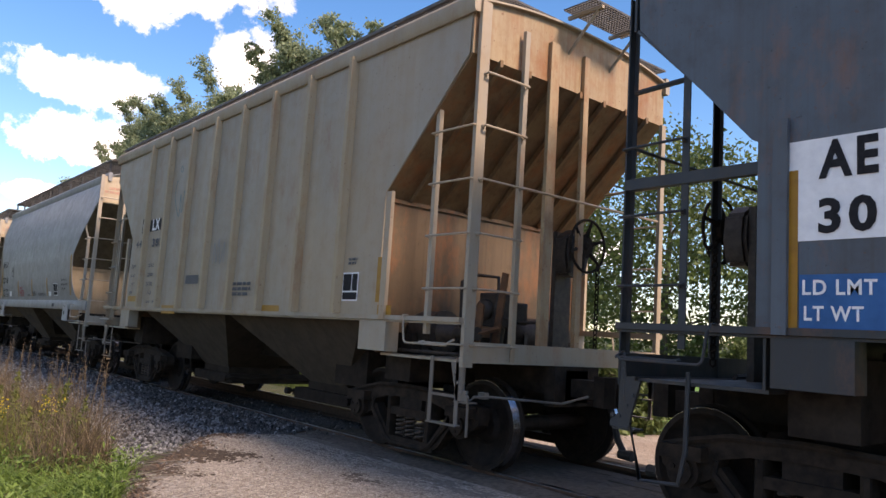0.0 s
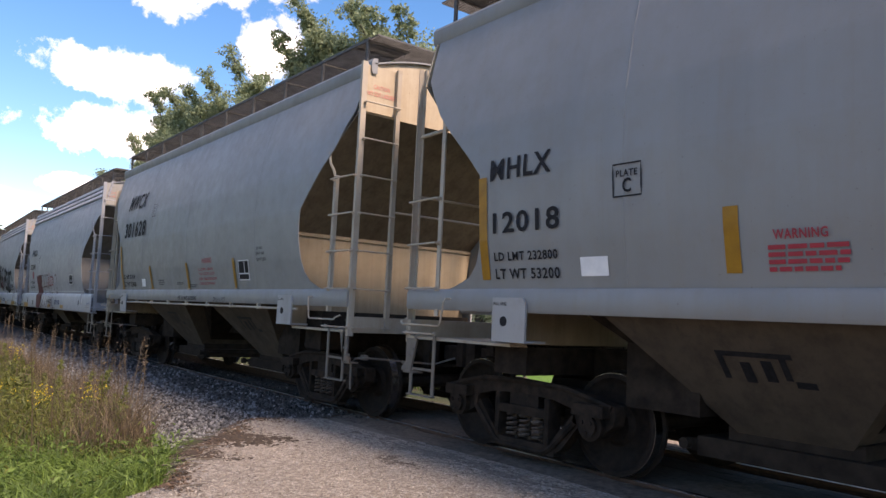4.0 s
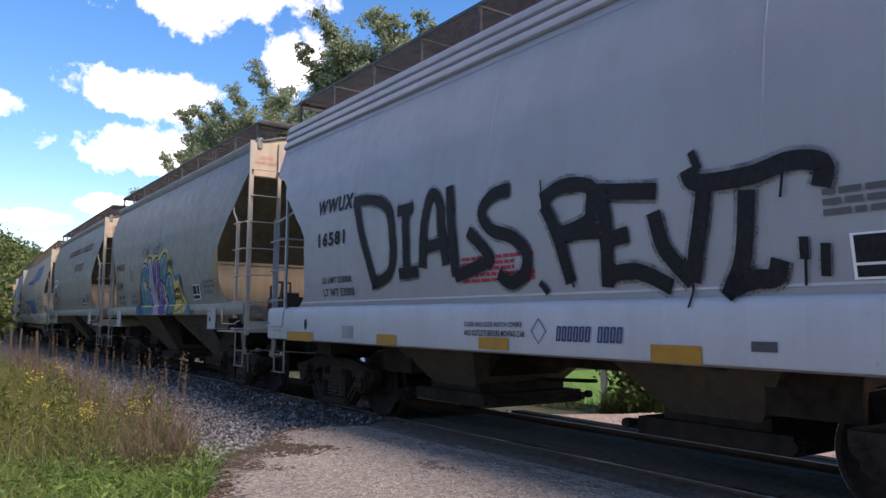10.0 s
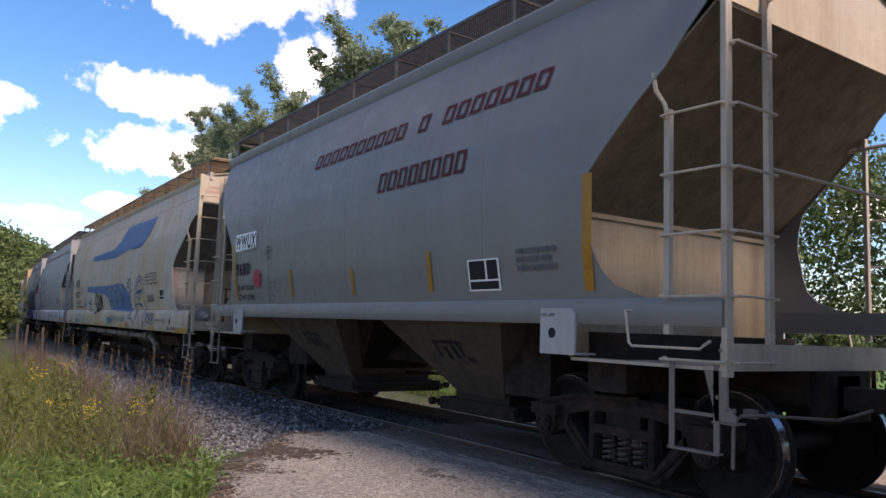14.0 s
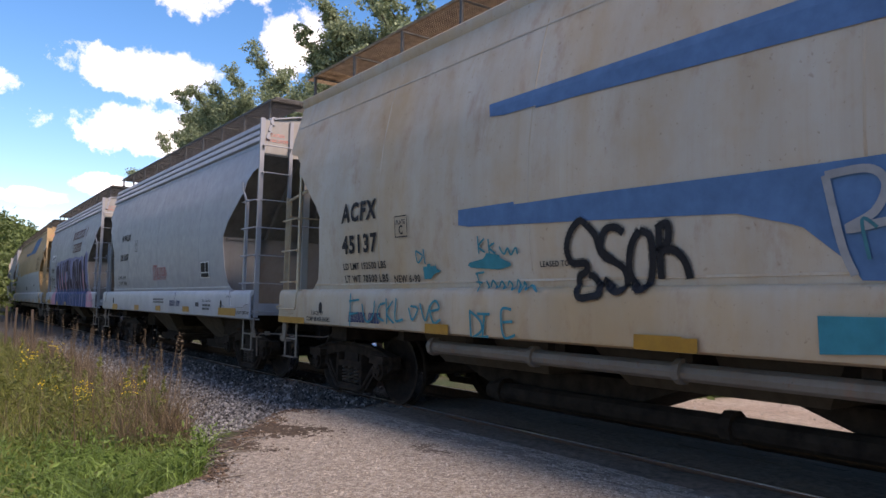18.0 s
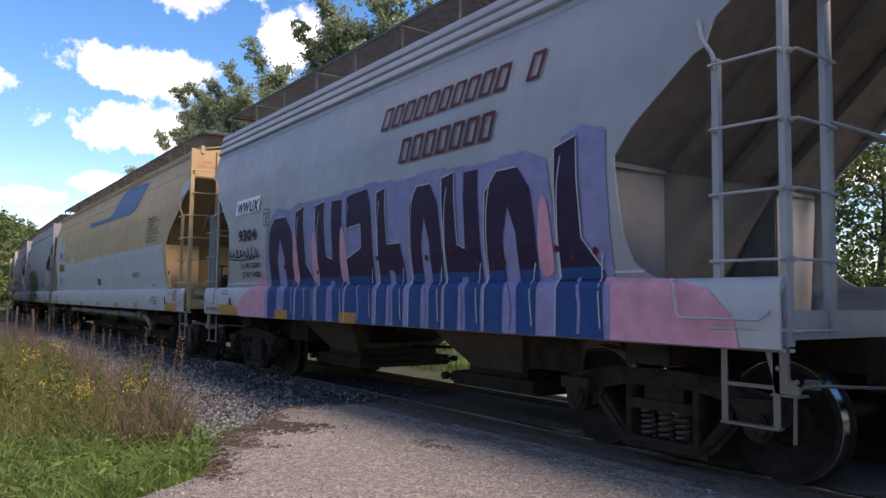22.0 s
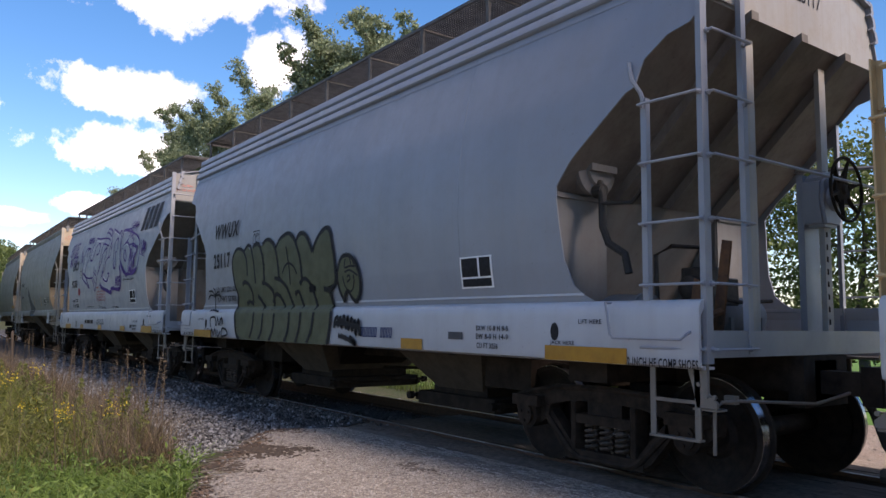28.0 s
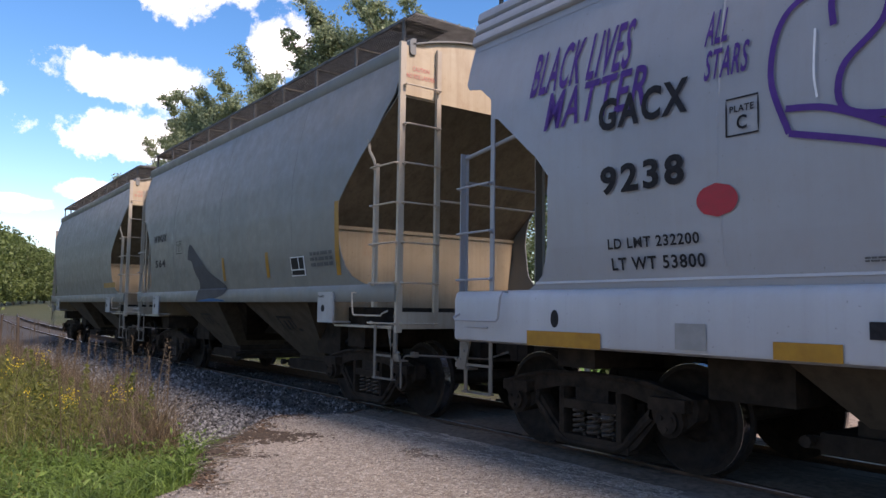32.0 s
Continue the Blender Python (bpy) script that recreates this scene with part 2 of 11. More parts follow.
def lerp(table, z):
    """Value at z from (z, value) pairs in rising order."""
    if z <= table[0][0]:
        return table[0][1]
    for (a, u), (b, v) in zip(table, table[1:]):
        if z <= b:
            return u + (v - u) * (z - a) / (b - a)
    return table[-1][1]


def fresh():
    return bmesh.new()

# ---- the train: covered hopper cars of five patterns
YC = 6.03          # centre line of the track where it is straight
BEND, RADIUS = -19.0, 680.0
GRIDS = {}

PROFILE = {  # half width of the side over the rail
    "A": [(1.42, 1.50), (1.8, 1.565), (2.3, 1.605), (2.7, 1.60), (3.2, 1.545), (3.7, 1.44), (4.05, 1.34), (4.33, 1.27)],
    "B": [(1.55, 1.50), (2.0, 1.58), (2.6, 1.62), (3.1, 1.60), (3.6, 1.52), (4.0, 1.42), (4.38, 1.31)],
    "C": [(1.42, 1.56), (4.5, 1.56)]}
PROFILE["D"] = PROFILE["C"]     # smooth-sided relative of the ribbed car
INSET = {   # how far the side sheet stops short of the end
    "A": [(1.42, 0.95), (1.47, 1.02), (1.52, 1.12), (1.60, 1.22), (1.82, 1.30), (2.1, 1.33), (2.43, 1.35), (2.62, 1.19), (3.07, 0.64), (3.10, 0.55),
          (3.30, 0.49), (3.45, 0.29), (3.49, 0.10), (3.55, 0.05), (4.4, 0.05)],
    "B": [(1.55, 0.60), (1.60, 0.80), (1.68, 1.02), (1.80, 1.14), (1.95, 1.20), (2.25, 1.27), (2.45, 1.26), (2.62, 1.22), (2.8, 1.05), (3.0, 0.84), (3.15, 0.68),
          (3.33, 0.49), (3.78, 0.17), (4.4, 0.13)],
    "C": [(1.42, 1.34), (2.74, 1.34), (2.76, 1.33), (3.97, 0.13), (4.5, 0.10)],
    "D": [(1.42, 1.06), (2.64, 1.06), (2.66, 1.02), (3.65, 0.13), (4.5, 0.10)]}
SLOPE_TOP = {"A": 3.71, "B": 3.74, "C": 3.97, "D": 3.65}
KNEE = {"A": (1.46, 2.42), "B": (1.55, 2.36), "C": (1.37, 2.72), "D": (1.10, 2.60)}
EAVE = {"A": 4.33, "B": 4.38, "C": 4.50, "D": 4.50}
PEAK = {"A": 4.50, "B": 4.60, "C": 4.66, "D": 4.66}
SILL = {"A": (0.98, 1.43), "B": (1.36, 1.57), "C": (1.12, 1.45), "D": (1.12, 1.45)}


def width(kind, z):
    return lerp(PROFILE[kind], z)


def side_sheet(kind, half, sign):
    """One bowed side sheet with its ends cut back, 12 mm thick."""
    bm = fresh()
    zs = sorted({z for z, _ in PROFILE[kind]} | {z for z, _ in INSET[kind] if z <= EAVE[kind]})
    cols = 13
    outer, inner = [], []
    for z in zs:
        e, w = half - lerp(INSET[kind], z), width(kind, z)
        xs = [-e + 2 * e * k / (cols - 1) for k in range(cols)]
        outer.append([bm.verts.new((x, sign * w, z)) for x in xs])
        inner.append([bm.verts.new((x, sign * (w - 0.014), z)) for x in xs])
    for i in range(len(zs) - 1):
        for k in range(cols - 1):
            bm.faces.new((outer[i][k], outer[i][k + 1], outer[i + 1][k + 1], outer[i + 1][k])).smooth = kind not in "CD"
            bm.faces.new((inner[i][k], inner[i + 1][k], inner[i + 1][k + 1], inner[i][k + 1])).smooth = kind not in "CD"
        for k in (0, cols - 1):
            bm.faces.new((outer[i][k], outer[i + 1][k], inner[i + 1][k], inner[i][k]))
    for i in (0, len(zs) - 1):
        for k in range(cols - 1):
            bm.faces.new((outer[i][k], outer[i][k + 1], inner[i][k + 1], inner[i][k]))
    bmesh.ops.recalc_face_normals(bm, faces=bm.faces)
    return bm


def roof_z(kind, y):
    w = width(kind, EAVE[kind])
    return EAVE[kind] + (PEAK[kind] - EAVE[kind]) * (1 - (min(abs(y), w) / w) ** 2.2)


def roof_sheet(kind, half):
    bm = fresh()
    w = width(kind, EAVE[kind]) + 0.012
    ys = [-w + 2 * w * k / 14 for k in range(15)]
    outline = [(y, roof_z(kind, y)) for y in ys] + [(y, roof_z(kind, y) - 0.02) for y in reversed(ys)]
    prism(bm, outline, "x", -half + 0.03, half - 0.03)
    return bm


def eave_rail(kind, half, sign):
    """The edge of the roof: a rolled channel, or three pressed bands on the shorter rounded cars."""
    bm = fresh()
    w, z = width(kind, EAVE[kind]), EAVE[kind]
    if kind == "A" and half < 7:
        prof = []
        for band in range(3):
            z0 = z - 0.36 + 0.13 * band
            for f, out in ((0.0, 0.006), (0.10, 0.030), (0.24, 0.043), (0.80, 0.043), (0.92, 0.030), (0.99, 0.006)):
                zz = z0 + 0.13 * f
                prof.append((sign * (width(kind, min(zz, z)) + out), zz))
        outline = prof + [(y - sign * 0.05, zz) for y, zz in reversed(prof)]
    elif kind == "A":
        outline = [(sign * (w + a), z + b) for a, b in ((-0.03, -0.10), (0.016, -0.11), (0.035, -0.08), (0.038, 0.03), (0.02, 0.05), (-0.03, 0.055))]
    else:
        outline = [(sign * (w + a), z + b) for a, b in ((-0.03, -0.13), (0.03, -0.14), (0.05, -0.11), (0.055, 0.02), (0.03, 0.055), (-0.03, 0.06))]
    prism(bm, outline, "x", -half + 0.03, half - 0.03)
    bmesh.ops.recalc_face_normals(bm, faces=bm.faces)
    return bm


def weld_seam(kind, x, sign, z0, z1):
    """A thin raised weld that follows the bowed side upwards."""
    bm = fresh()
    n = 14
    rows = []
    for k in range(n + 1):
        z = z0 + (z1 - z0) * k / n
        w = width(kind, z)
        rows.append([bm.verts.new((x + dx, sign * (w + d), z)) for dx, d in ((-0.011, 0.0), (-0.004, 0.0045), (0.004, 0.0045), (0.011, 0.0))])
    for a, b in zip(rows, rows[1:]):
        for k in range(3):
            bm.faces.new((a[k], a[k + 1], b[k + 1], b[k])).smooth = True
    bmesh.ops.recalc_face_normals(bm, faces=bm.faces)
    return bm


def level_seam(kind, half, sign, z):
    bm = fresh()
    w = width(kind, z)
    prism(bm, [(sign * (w - 0.004), z - 0.011), (sign * (w + 0.007), z - 0.009), (sign * (w + 0.004), z + 0.010), (sign * (w - 0.006), z + 0.011)], "x", -half + 0.12, half - 0.12)
    bmesh.ops.recalc_face_normals(bm, faces=bm.faces)
    return bm


def end_sheet(kind, half):
    """The upright top of the end, under the roof."""
    bm = fresh()
    z0 = SLOPE_TOP[kind]
    zs = [z0 + (EAVE[kind] - z0) * k / 5 for k in range(6)]
    left = [(-width(kind, z), z) for z in zs]
    top = [(y, roof_z(kind, y)) for y in (-1.0, -0.7, -0.35, 0, 0.35, 0.7, 1.0)]
    right = [(-y, z) for y, z in reversed(left)]
    prism(bm, left + top + right, "x", half - 0.10, half - 0.08)
    return bm


def slope_sheet(kind, half):
    bm = fresh()
    (ki, kz), zt = KNEE[kind], SLOPE_TOP[kind]
    rows = []
    for k in range(6):
        f = k / 5
        x, z = half - 0.09 + (-(ki - 0.09)) * f, zt + (kz - zt) * f
        w = width(kind, z) - 0.015
        rows.append([bm.verts.new((x, y, z)) for y in (-w, -w * 0.5, 0, w * 0.5, w)])
    for a, b in zip(rows, rows[1:]):
        for k in range(4):
            bm.faces.new((a[k], b[k], b[k + 1], a[k + 1]))
    back = bmesh.ops.extrude_face_region(bm, geom=bm.faces[:])
    bmesh.ops.translate(bm, verts=[v for v in back["geom"] if isinstance(v, bmesh.types.BMVert)], vec=(-0.015, 0, 0.015))
    bmesh.ops.recalc_face_normals(bm, faces=bm.faces)
    return bm


def end_wall(kind, half):
    """The upright wall behind the platform, below the slope."""
    bm = fresh()
    (ki, kz) = KNEE[kind]
    w0, w1 = width(kind, 1.42) - 0.03, width(kind, kz) - 0.015
    prism(bm, [(-w0, 1.08), (w0, 1.08), (w0, 1.5), (w1, kz), (-w1, kz), (-w0, 1.5)], "x", half - ki - 0.012, half - ki + 0.006)
    box(bm, half - ki + 0.006, half - ki + 0.03, -w1, w1, kz - 0.05, kz - 0.015)
    return bm


def corner_wall(half, s):
    """One end wall leaf of a rounded car, beside the open centre, with its cheek and stiffener."""
    bm = fresh()
    ki, kz = KNEE["A"]
    x = half - ki
    prism(bm, [(s * 0.86, 1.08), (s * 1.47, 1.08), (s * 1.48, 1.5), (s * (width("A", kz) - 0.015), kz), (s * 0.86, kz)], "x", x - 0.012, x + 0.006)
    box(bm, x - 0.85, x - 0.012, s * 0.86 - 0.008, s * 0.86 + 0.008, 1.08, kz)
    box(bm, x + 0.004, x + 0.03, min(s * 0.86, s * 1.5), max(s * 0.86, s * 1.5), kz - 0.05, kz - 0.015)
    bmesh.ops.recalc_face_normals(bm, faces=bm.faces)
    return bm


def lower_slope(half):
    """The slope running on down between the two end wall leaves."""
    bm = fresh()
    ki, kz = KNEE["A"]
    x = half - ki
    prism(bm, [(x, kz + 0.01), (x - 0.80, 1.08), (x - 0.82, 1.08), (x - 0.02, kz + 0.01)], "y", -0.85, 0.85)
    bmesh.ops.recalc_face_normals(bm, faces=bm.faces)
    return bm


def rod_stirrup(x, y, z1):
    """Step bent from one rod, narrowing to the foot."""
    bm = fresh()
    tube(bm, [(x - 0.20, y, z1), (x - 0.19, y, 0.62), (x - 0.14, y, 0.40), (x + 0.16, y, 0.38), (x + 0.30, y, 0.92), (x + 0.31, y, z1)], 0.017, 6)
    return bm


def side_sill(kind, half, sign):
    bm = fresh()
    z0, z1 = SILL[kind]
    if kind == "A":
        o = [(1.485, z1 + 0.037), (1.525, z1 + 0.032), (1.552, z1 + 0.012), (1.568, z1 - 0.03), (1.572, z1 - 0.08), (1.572, z0 + 0.05), (1.562, z0 + 0.02), (1.51, z0), (1.40, z0),
             (1.40, z0 + 0.02), (1.545, z0 + 0.03), (1.55, z1 - 0.08), (1.49, z1)]
    elif kind == "B":
        o = [(1.44, z1 + 0.005), (1.515, z1), (1.535, z1 - 0.04), (1.535, z0 + 0.03), (1.52, z0), (1.44, z0 + 0.005)]
    else:
        o = [(1.48, 1.465), (1.585, 1.465), (1.585, 1.42), (1.56, 1.415), (1.56, 1.40), (1.48, 1.40)]
    prism(bm, [(sign * y, z) for y, z in o], "x", -half + 0.02, half - 0.02)
    bmesh.ops.recalc_face_normals(bm, faces=bm.faces)
    return bm


def platform(kind, half):
    """End sill with its flanges and the deck behind it."""
    bm = fresh()
    box(bm, half - 0.06, half - 0.01, -1.50, 1.50, 1.06, 1.25)
    box(bm, half - 0.14, half - 0.06, -1.50, 1.50, 1.06, 1.085)
    box(bm, half - KNEE[kind][0], half - 0.14, -1.46, 1.46, 1.055, 1.08)
    return bm


def corner_gusset(half, y):
    bm = fresh()
    s = 1 if y > 0 else -1
    prism(bm, [(half - 0.19, 1.06), (half - 0.01, 1.06), (half - 0.01, 0.82), (half + 0.06, 0.76), (half + 0.06, 0.72), (half - 0.10, 0.72), (half - 0.12, 0.82)],
          "y", y - 0.012, y + 0.012)
    box(bm, half - 0.14, half + 0.05, min(y, y - s * 0.12), max(y, y - s * 0.12), 0.70, 0.715)
    return bm


def post(x, y, z0, z1, flip=1, wide=0.065, deep=0.045):
    """An angle-iron upright."""
    bm = fresh()
    box(bm, x - wide / 2, x + wide / 2, y - 0.006, y + 0.006, z0, z1)
    box(bm, x + wide / 2 - 0.012, x + wide / 2, min(y + flip * 0.006, y + flip * deep), max(y + flip * 0.006, y + flip * deep), z0, z1)
    return bm


def end_post(x, y, z0, z1, wide=0.07):
    bm = fresh()
    box(bm, x - 0.045, x, y - wide / 2, y - wide / 2 + 0.012, z0, z1)
    box(bm, x - 0.012, x, y - wide / 2 + 0.012, y + wide / 2, z0, z1)
    return bm


def rung(a, b, out, r=0.011):
    """A round grab iron that stands off its posts."""
    bm = fresh()
    a, b, out = Vector(a), Vector(b), Vector(out)
    e = (b - a).normalized() * 0.035
    tube(bm, [a - e * 0.2, a - e * 0.2 + out, a + e + out, b - e + out, b + e * 0.2 + out, b + e * 0.2], r, 6)
    for p in (a, b):
        lathe(bm, [(-0.012, 0.022), (0.012, 0.022)], 6, "x", p)
    return bm


def stirrup(x, y, z1=1.0, wide=0.42):
    bm = fresh()
    d = 0.012
    for xx in (x - wide / 2, x + wide / 2 - 0.045):
        box(bm, xx, xx + 0.045, y - d, y, 0.50, z1)
    box(bm, x - wide / 2, x + wide / 2, y - 0.03, y + 0.035, 0.485, 0.50)
    box(bm, x - wide / 2 + 0.045, x + wide / 2 - 0.045, y - d, y, 0.74, 0.765)
    return bm


def lever(half):
    """Uncoupling lever with its hanging handle."""
    bm = fresh()
    tube(bm, [(half - 0.02, -1.42, 0.40), (half + 0.0, -1.44, 0.70), (half + 0.03, -1.40, 0.76), (half + 0.06, -1.25, 0.765), (half + 0.12, -0.30, 0.70), (half + 0.30, -0.04, 0.80)], 0.013, 6)
    box(bm, half - 0.02, half + 0.06, -1.30, -1.24, 0.74, 0.80)
    return bm


def coupler(half, reach):
    bm = fresh()
    box(bm, half - 0.5, half + 0.05, -0.17, 0.17, 0.70, 1.02)
    box(bm, half + 0.05, half + reach - 0.14, -0.09, 0.09, 0.76, 0.94)
    prism(bm, [(half + reach - 0.18, -0.16), (half + reach - 0.02, -0.20), (half + reach + 0.03, -0.10), (half + reach - 0.03, 0.02), (half + reach + 0.06, 0.10),
               (half + reach + 0.02, 0.19), (half + reach - 0.12, 0.17)], "z", 0.70, 0.99)
    box(bm, half - 0.08, half + 0.05, -0.34, 0.34, 0.66, 1.06)
    return bm


def air_hose(half, reach):
    bm = fresh()
    tube(bm, [(half - 0.05, 0.34, 0.82), (half + 0.14, 0.35, 0.78), (half + 0.24, 0.34, 0.62), (half + 0.34, 0.32, 0.36), (half + 0.46, 0.29, 0.22), (half + reach + 0.05, 0.27, 0.24)], 0.034, 8)
    lathe(bm, [(half + reach - 0.10, 0.045), (half + reach + 0.06, 0.055)], 8, "x", (0, 0.27, 0.235))
    return bm


def brake_wheel(half, yc=0.62, z=2.48):
    """Hand brake: gear housing, chain, and a spoked wheel."""
    house, wheel = fresh(), fresh()
    prism(house, [(yc - 0.14, z - 0.32), (yc + 0.14, z - 0.32), (yc + 0.20, z - 0.1), (yc + 0.17, z + 0.10), (yc, z + 0.20), (yc - 0.17, z + 0.10), (yc - 0.2, z - 0.1)], "x", half - 0.34, half - 0.14)
    bmesh.ops.bevel(house, geom=house.edges[:], offset=0.03, segments=2, affect="EDGES")
    box(house, half - 0.40, half - 0.34, yc - 0.13, yc + 0.13, 1.08, z + 0.16)
    lathe(house, [(half - 0.16, 0.13), (half - 0.11, 0.11), (half - 0.10, 0.05)], 14, "x", (0, yc, z - 0.06))
    n, r = 24, 0.28
    ring = [(half - 0.02, yc + math.cos(2 * math.pi * k / n) * r, z + math.sin(2 * math.pi * k / n) * r) for k in range(n + 1)]
    tube(wheel, ring, 0.015, 6, False)
    for k in range(6):
        a = 2 * math.pi * k / 6 + 0.3
        tube(wheel, [(half - 0.06, yc + math.cos(a) * 0.10, z + math.sin(a) * 0.10), (half - 0.04, yc + math.cos(a) * 0.2, z + math.sin(a) * 0.2), (half - 0.02, yc + math.cos(a) * r, z + math.sin(a) * r)], [0.03, 0.018, 0.014], 5)
    lathe(wheel, [(half - 0.16, 0.03), (half - 0.09, 0.03), (half - 0.085, 0.12), (half - 0.05, 0.13), (half - 0.04, 0.05), (half - 0.02, 0.03)], 14, "x", (0, yc, z))
    return house, wheel


def chain(half, z0, z1, yc=0.60):
    """Hanging links, each turned a quarter against the last."""
    bm = fresh()
    k, z = 0, z1
    while z > z0:
        d = 0.022
        o = (d, 0) if k % 2 else (0, d)
        tube(bm, [(half - 0.22 + o[0] * c, yc + o[1] * c, z + 0.035 * s) for c, s in ((0, 1), (1, 0.5), (1, -0.5), (0, -1), (-1, -0.5), (-1, 0.5), (0, 1))], 0.009, 4, False)
        z -= 0.055
        k += 1
    return bm


def grating(length, wide):
    """Walkway grating: long bars and cross strips, lying flat, centred."""
    key = (round(length, 2), wide)
    if key not in GRIDS:
        verts, faces = [], []

        def bar(x0, x1, y0, y1, z0, z1):
            b = len(verts)
            verts.extend([(x, y, z) for x in (x0, x1) for y in (y0, y1) for z in (z0, z1)])
            faces.extend([tuple(b + i for i in q) for q in ((0, 1, 3, 2), (4, 6, 7, 5), (0, 4, 5, 1), (2, 3, 7, 6), (0, 2, 6, 4), (1, 5, 7, 3))])
        n = int(wide / 0.034)
        for k in range(n + 1):
            y = -wide / 2 + wide * k / n
            bar(-length / 2, length / 2, y - 0.004, y + 0.004, 0.0, 0.022)
        m = int(length / 0.042)
        for k in range(m + 1):
            x = -length / 2 + length * k / m
            bar(x - 0.004, x + 0.004, -wide / 2, wide / 2, 0.006, 0.014)
        me = bpy.data.meshes.new("grating")
        me.from_pydata(verts, [], faces)
        GRIDS[key] = me
    return GRIDS[key]


def hopper_bay(cx, top_x, top_w, z_top, bot_x=0.40, bot_w=0.62, z_bot=0.52):
    bm = fresh()
    top = [bm.verts.new((cx + sx * top_x, sy * top_w, z_top)) for sx, sy in ((-1, -1), (1, -1), (1, 1), (-1, 1))]
    bot = [bm.verts.new((cx + sx * bot_x, sy * bot_w, z_bot)) for sx, sy in ((-1, -1), (1, -1), (1, 1), (-1, 1))]
    for k in range(4):
        bm.faces.new((top[k], top[(k + 1) % 4], bot[(k + 1) % 4], bot[k]))
    bm.faces.new(top[::-1])
    bm.faces.new(bot)
    bmesh.ops.recalc_face_normals(bm, faces=bm.faces)
    return bm


def outlet_gate(cx):
    """Sliding gate under a hopper bay: deep frame, two slide rails, pinion shaft with square ends."""
    bm = fresh()
    box(bm, cx - 0.72, cx + 0.72, -0.74, 0.74, 0.31, 0.46)
    box(bm, cx - 0.50, cx + 0.50, -0.66, 0.66, 0.455, 0.56)
    for y in (-0.70, 0.70):
        box(bm, cx - 0.80, cx + 0.80, y - 0.03, y + 0.03, 0.34, 0.43)
    for x in (-0.77, 0.77):
        tube(bm, [(cx + x, -0.80, 0.40), (cx + x, 0.80, 0.40)], 0.022, 8)
        for y in (-0.82, 0.82):
            lathe(bm, [(-0.035, 0.045), (0.035, 0.045)], 8, "y", (cx + x, y, 0.40))
    return bm


# trucks
CAST = plain("dusty cast side frame", (0.040, 0.029, 0.022), (0.011, 0.009, 0.008), 9.0, 0.85, bump=0.5, shine=0.1)
SPRING = plain("worn spring steel", (0.085, 0.065, 0.052), (0.03, 0.024, 0.02), 12.0, 0.6, bump=0.2)
WHEEL_R, BASE = 0.44, 0.875


def side_frame(sign):
    """Cast truck side frame with its spring window and two openings."""
    bm = fresh()
    y0, y1 = sign * 0.93, sign * 1.07
    a, b = min(y0, y1), max(y0, y1)

    def mirrored(o):
        return [(-x, z) for x, z in reversed(o)]
    arm = [(1.10, 0.56), (1.08, 0.62), (0.86, 0.66), (0.55, 0.72), (0.0, 0.74), (0.0, 0.62), (0.40, 0.60), (0.62, 0.55), (0.66, 0.42), (0.78, 0.36), (0.98, 0.38), (1.08, 0.46)]
    prism(bm, arm, "y", a, b)
    prism(bm, mirrored(arm), "y", a, b)
    strut = [(0.72, 0.44), (0.62, 0.50), (0.36, 0.22), (0.30, 0.13), (0.42, 0.13), (0.50, 0.18)]
    prism(bm, strut, "y", a + 0.01, b - 0.01)
    prism(bm, mirrored(strut), "y", a + 0.01, b - 0.01)
    box(bm, -0.42, 0.42, a, b, 0.10, 0.19)
    for x in (-0.36, 0.30):
        box(bm, x, x + 0.06, a, b, 0.19, 0.63)
    box(bm, -0.30, 0.30, a - 0.015, b + 0.015, 0.42, 0.50)
    for x in (-BASE, BASE):
        lathe(bm, [(min(y0, sign * 1.13), 0.13), (max(y0, sign * 1.13), 0.12)], 12, "y", (x, 0, WHEEL_R))
    out = sign * 1.07
    for m in (1, -1):
        tube(bm, [(m * 1.06, out, 0.60), (m * 0.86, out, 0.65), (m * 0.55, out, 0.715), (0, out, 0.735)], 0.028, 6)
        tube(bm, [(m * 0.64, out, 0.54), (m * 0.66, out, 0.44), (m * 0.38, out, 0.17), (m * 0.28, out, 0.12), (0, out, 0.12)], 0.028, 6)
        tube(bm, [(m * 0.33, out, 0.20), (m * 0.33, out, 0.60)], 0.032, 6)
        lathe(bm, [(min(sign * 1.12, sign * 1.17), 0.095), (max(sign * 1.12, sign * 1.17), 0.085)], 12, "y", (m * BASE, 0, WHEEL_R))
        for a in range(3):
            t = a * 2.094 + 0.5
            lathe(bm, [(min(sign * 1.16, sign * 1.185), 0.018), (max(sign * 1.16, sign * 1.185), 0.018)], 6, "y", (m * BASE + 0.055 * math.cos(t), 0, WHEEL_R + 0.055 * math.sin(t)))
        box(bm, m * BASE - 0.17, m * BASE + 0.17, a0(out, -0.10), a0(out, 0.02), 0.52, 0.62)
    bmesh.ops.recalc_face_normals(bm, faces=bm.faces)
    return bm


def a0(v, d):
    return v + d


def coil(x, y):
    bm = fresh()
    pts = [(x + 0.052 * math.cos(k * math.pi / 4), y + 0.052 * math.sin(k * math.pi / 4), 0.195 + 0.225 * k / 40) for k in range(41)]
    tube(bm, pts, 0.014, 5)
    return bm


def wheelset():
    bm = fresh()
    lathe(bm, [(-0.95, 0.07), (-0.7, 0.075), (-0.6, 0.08), (0.6, 0.08), (0.7, 0.075), (0.95, 0.07)], 12, "y")
    return bm


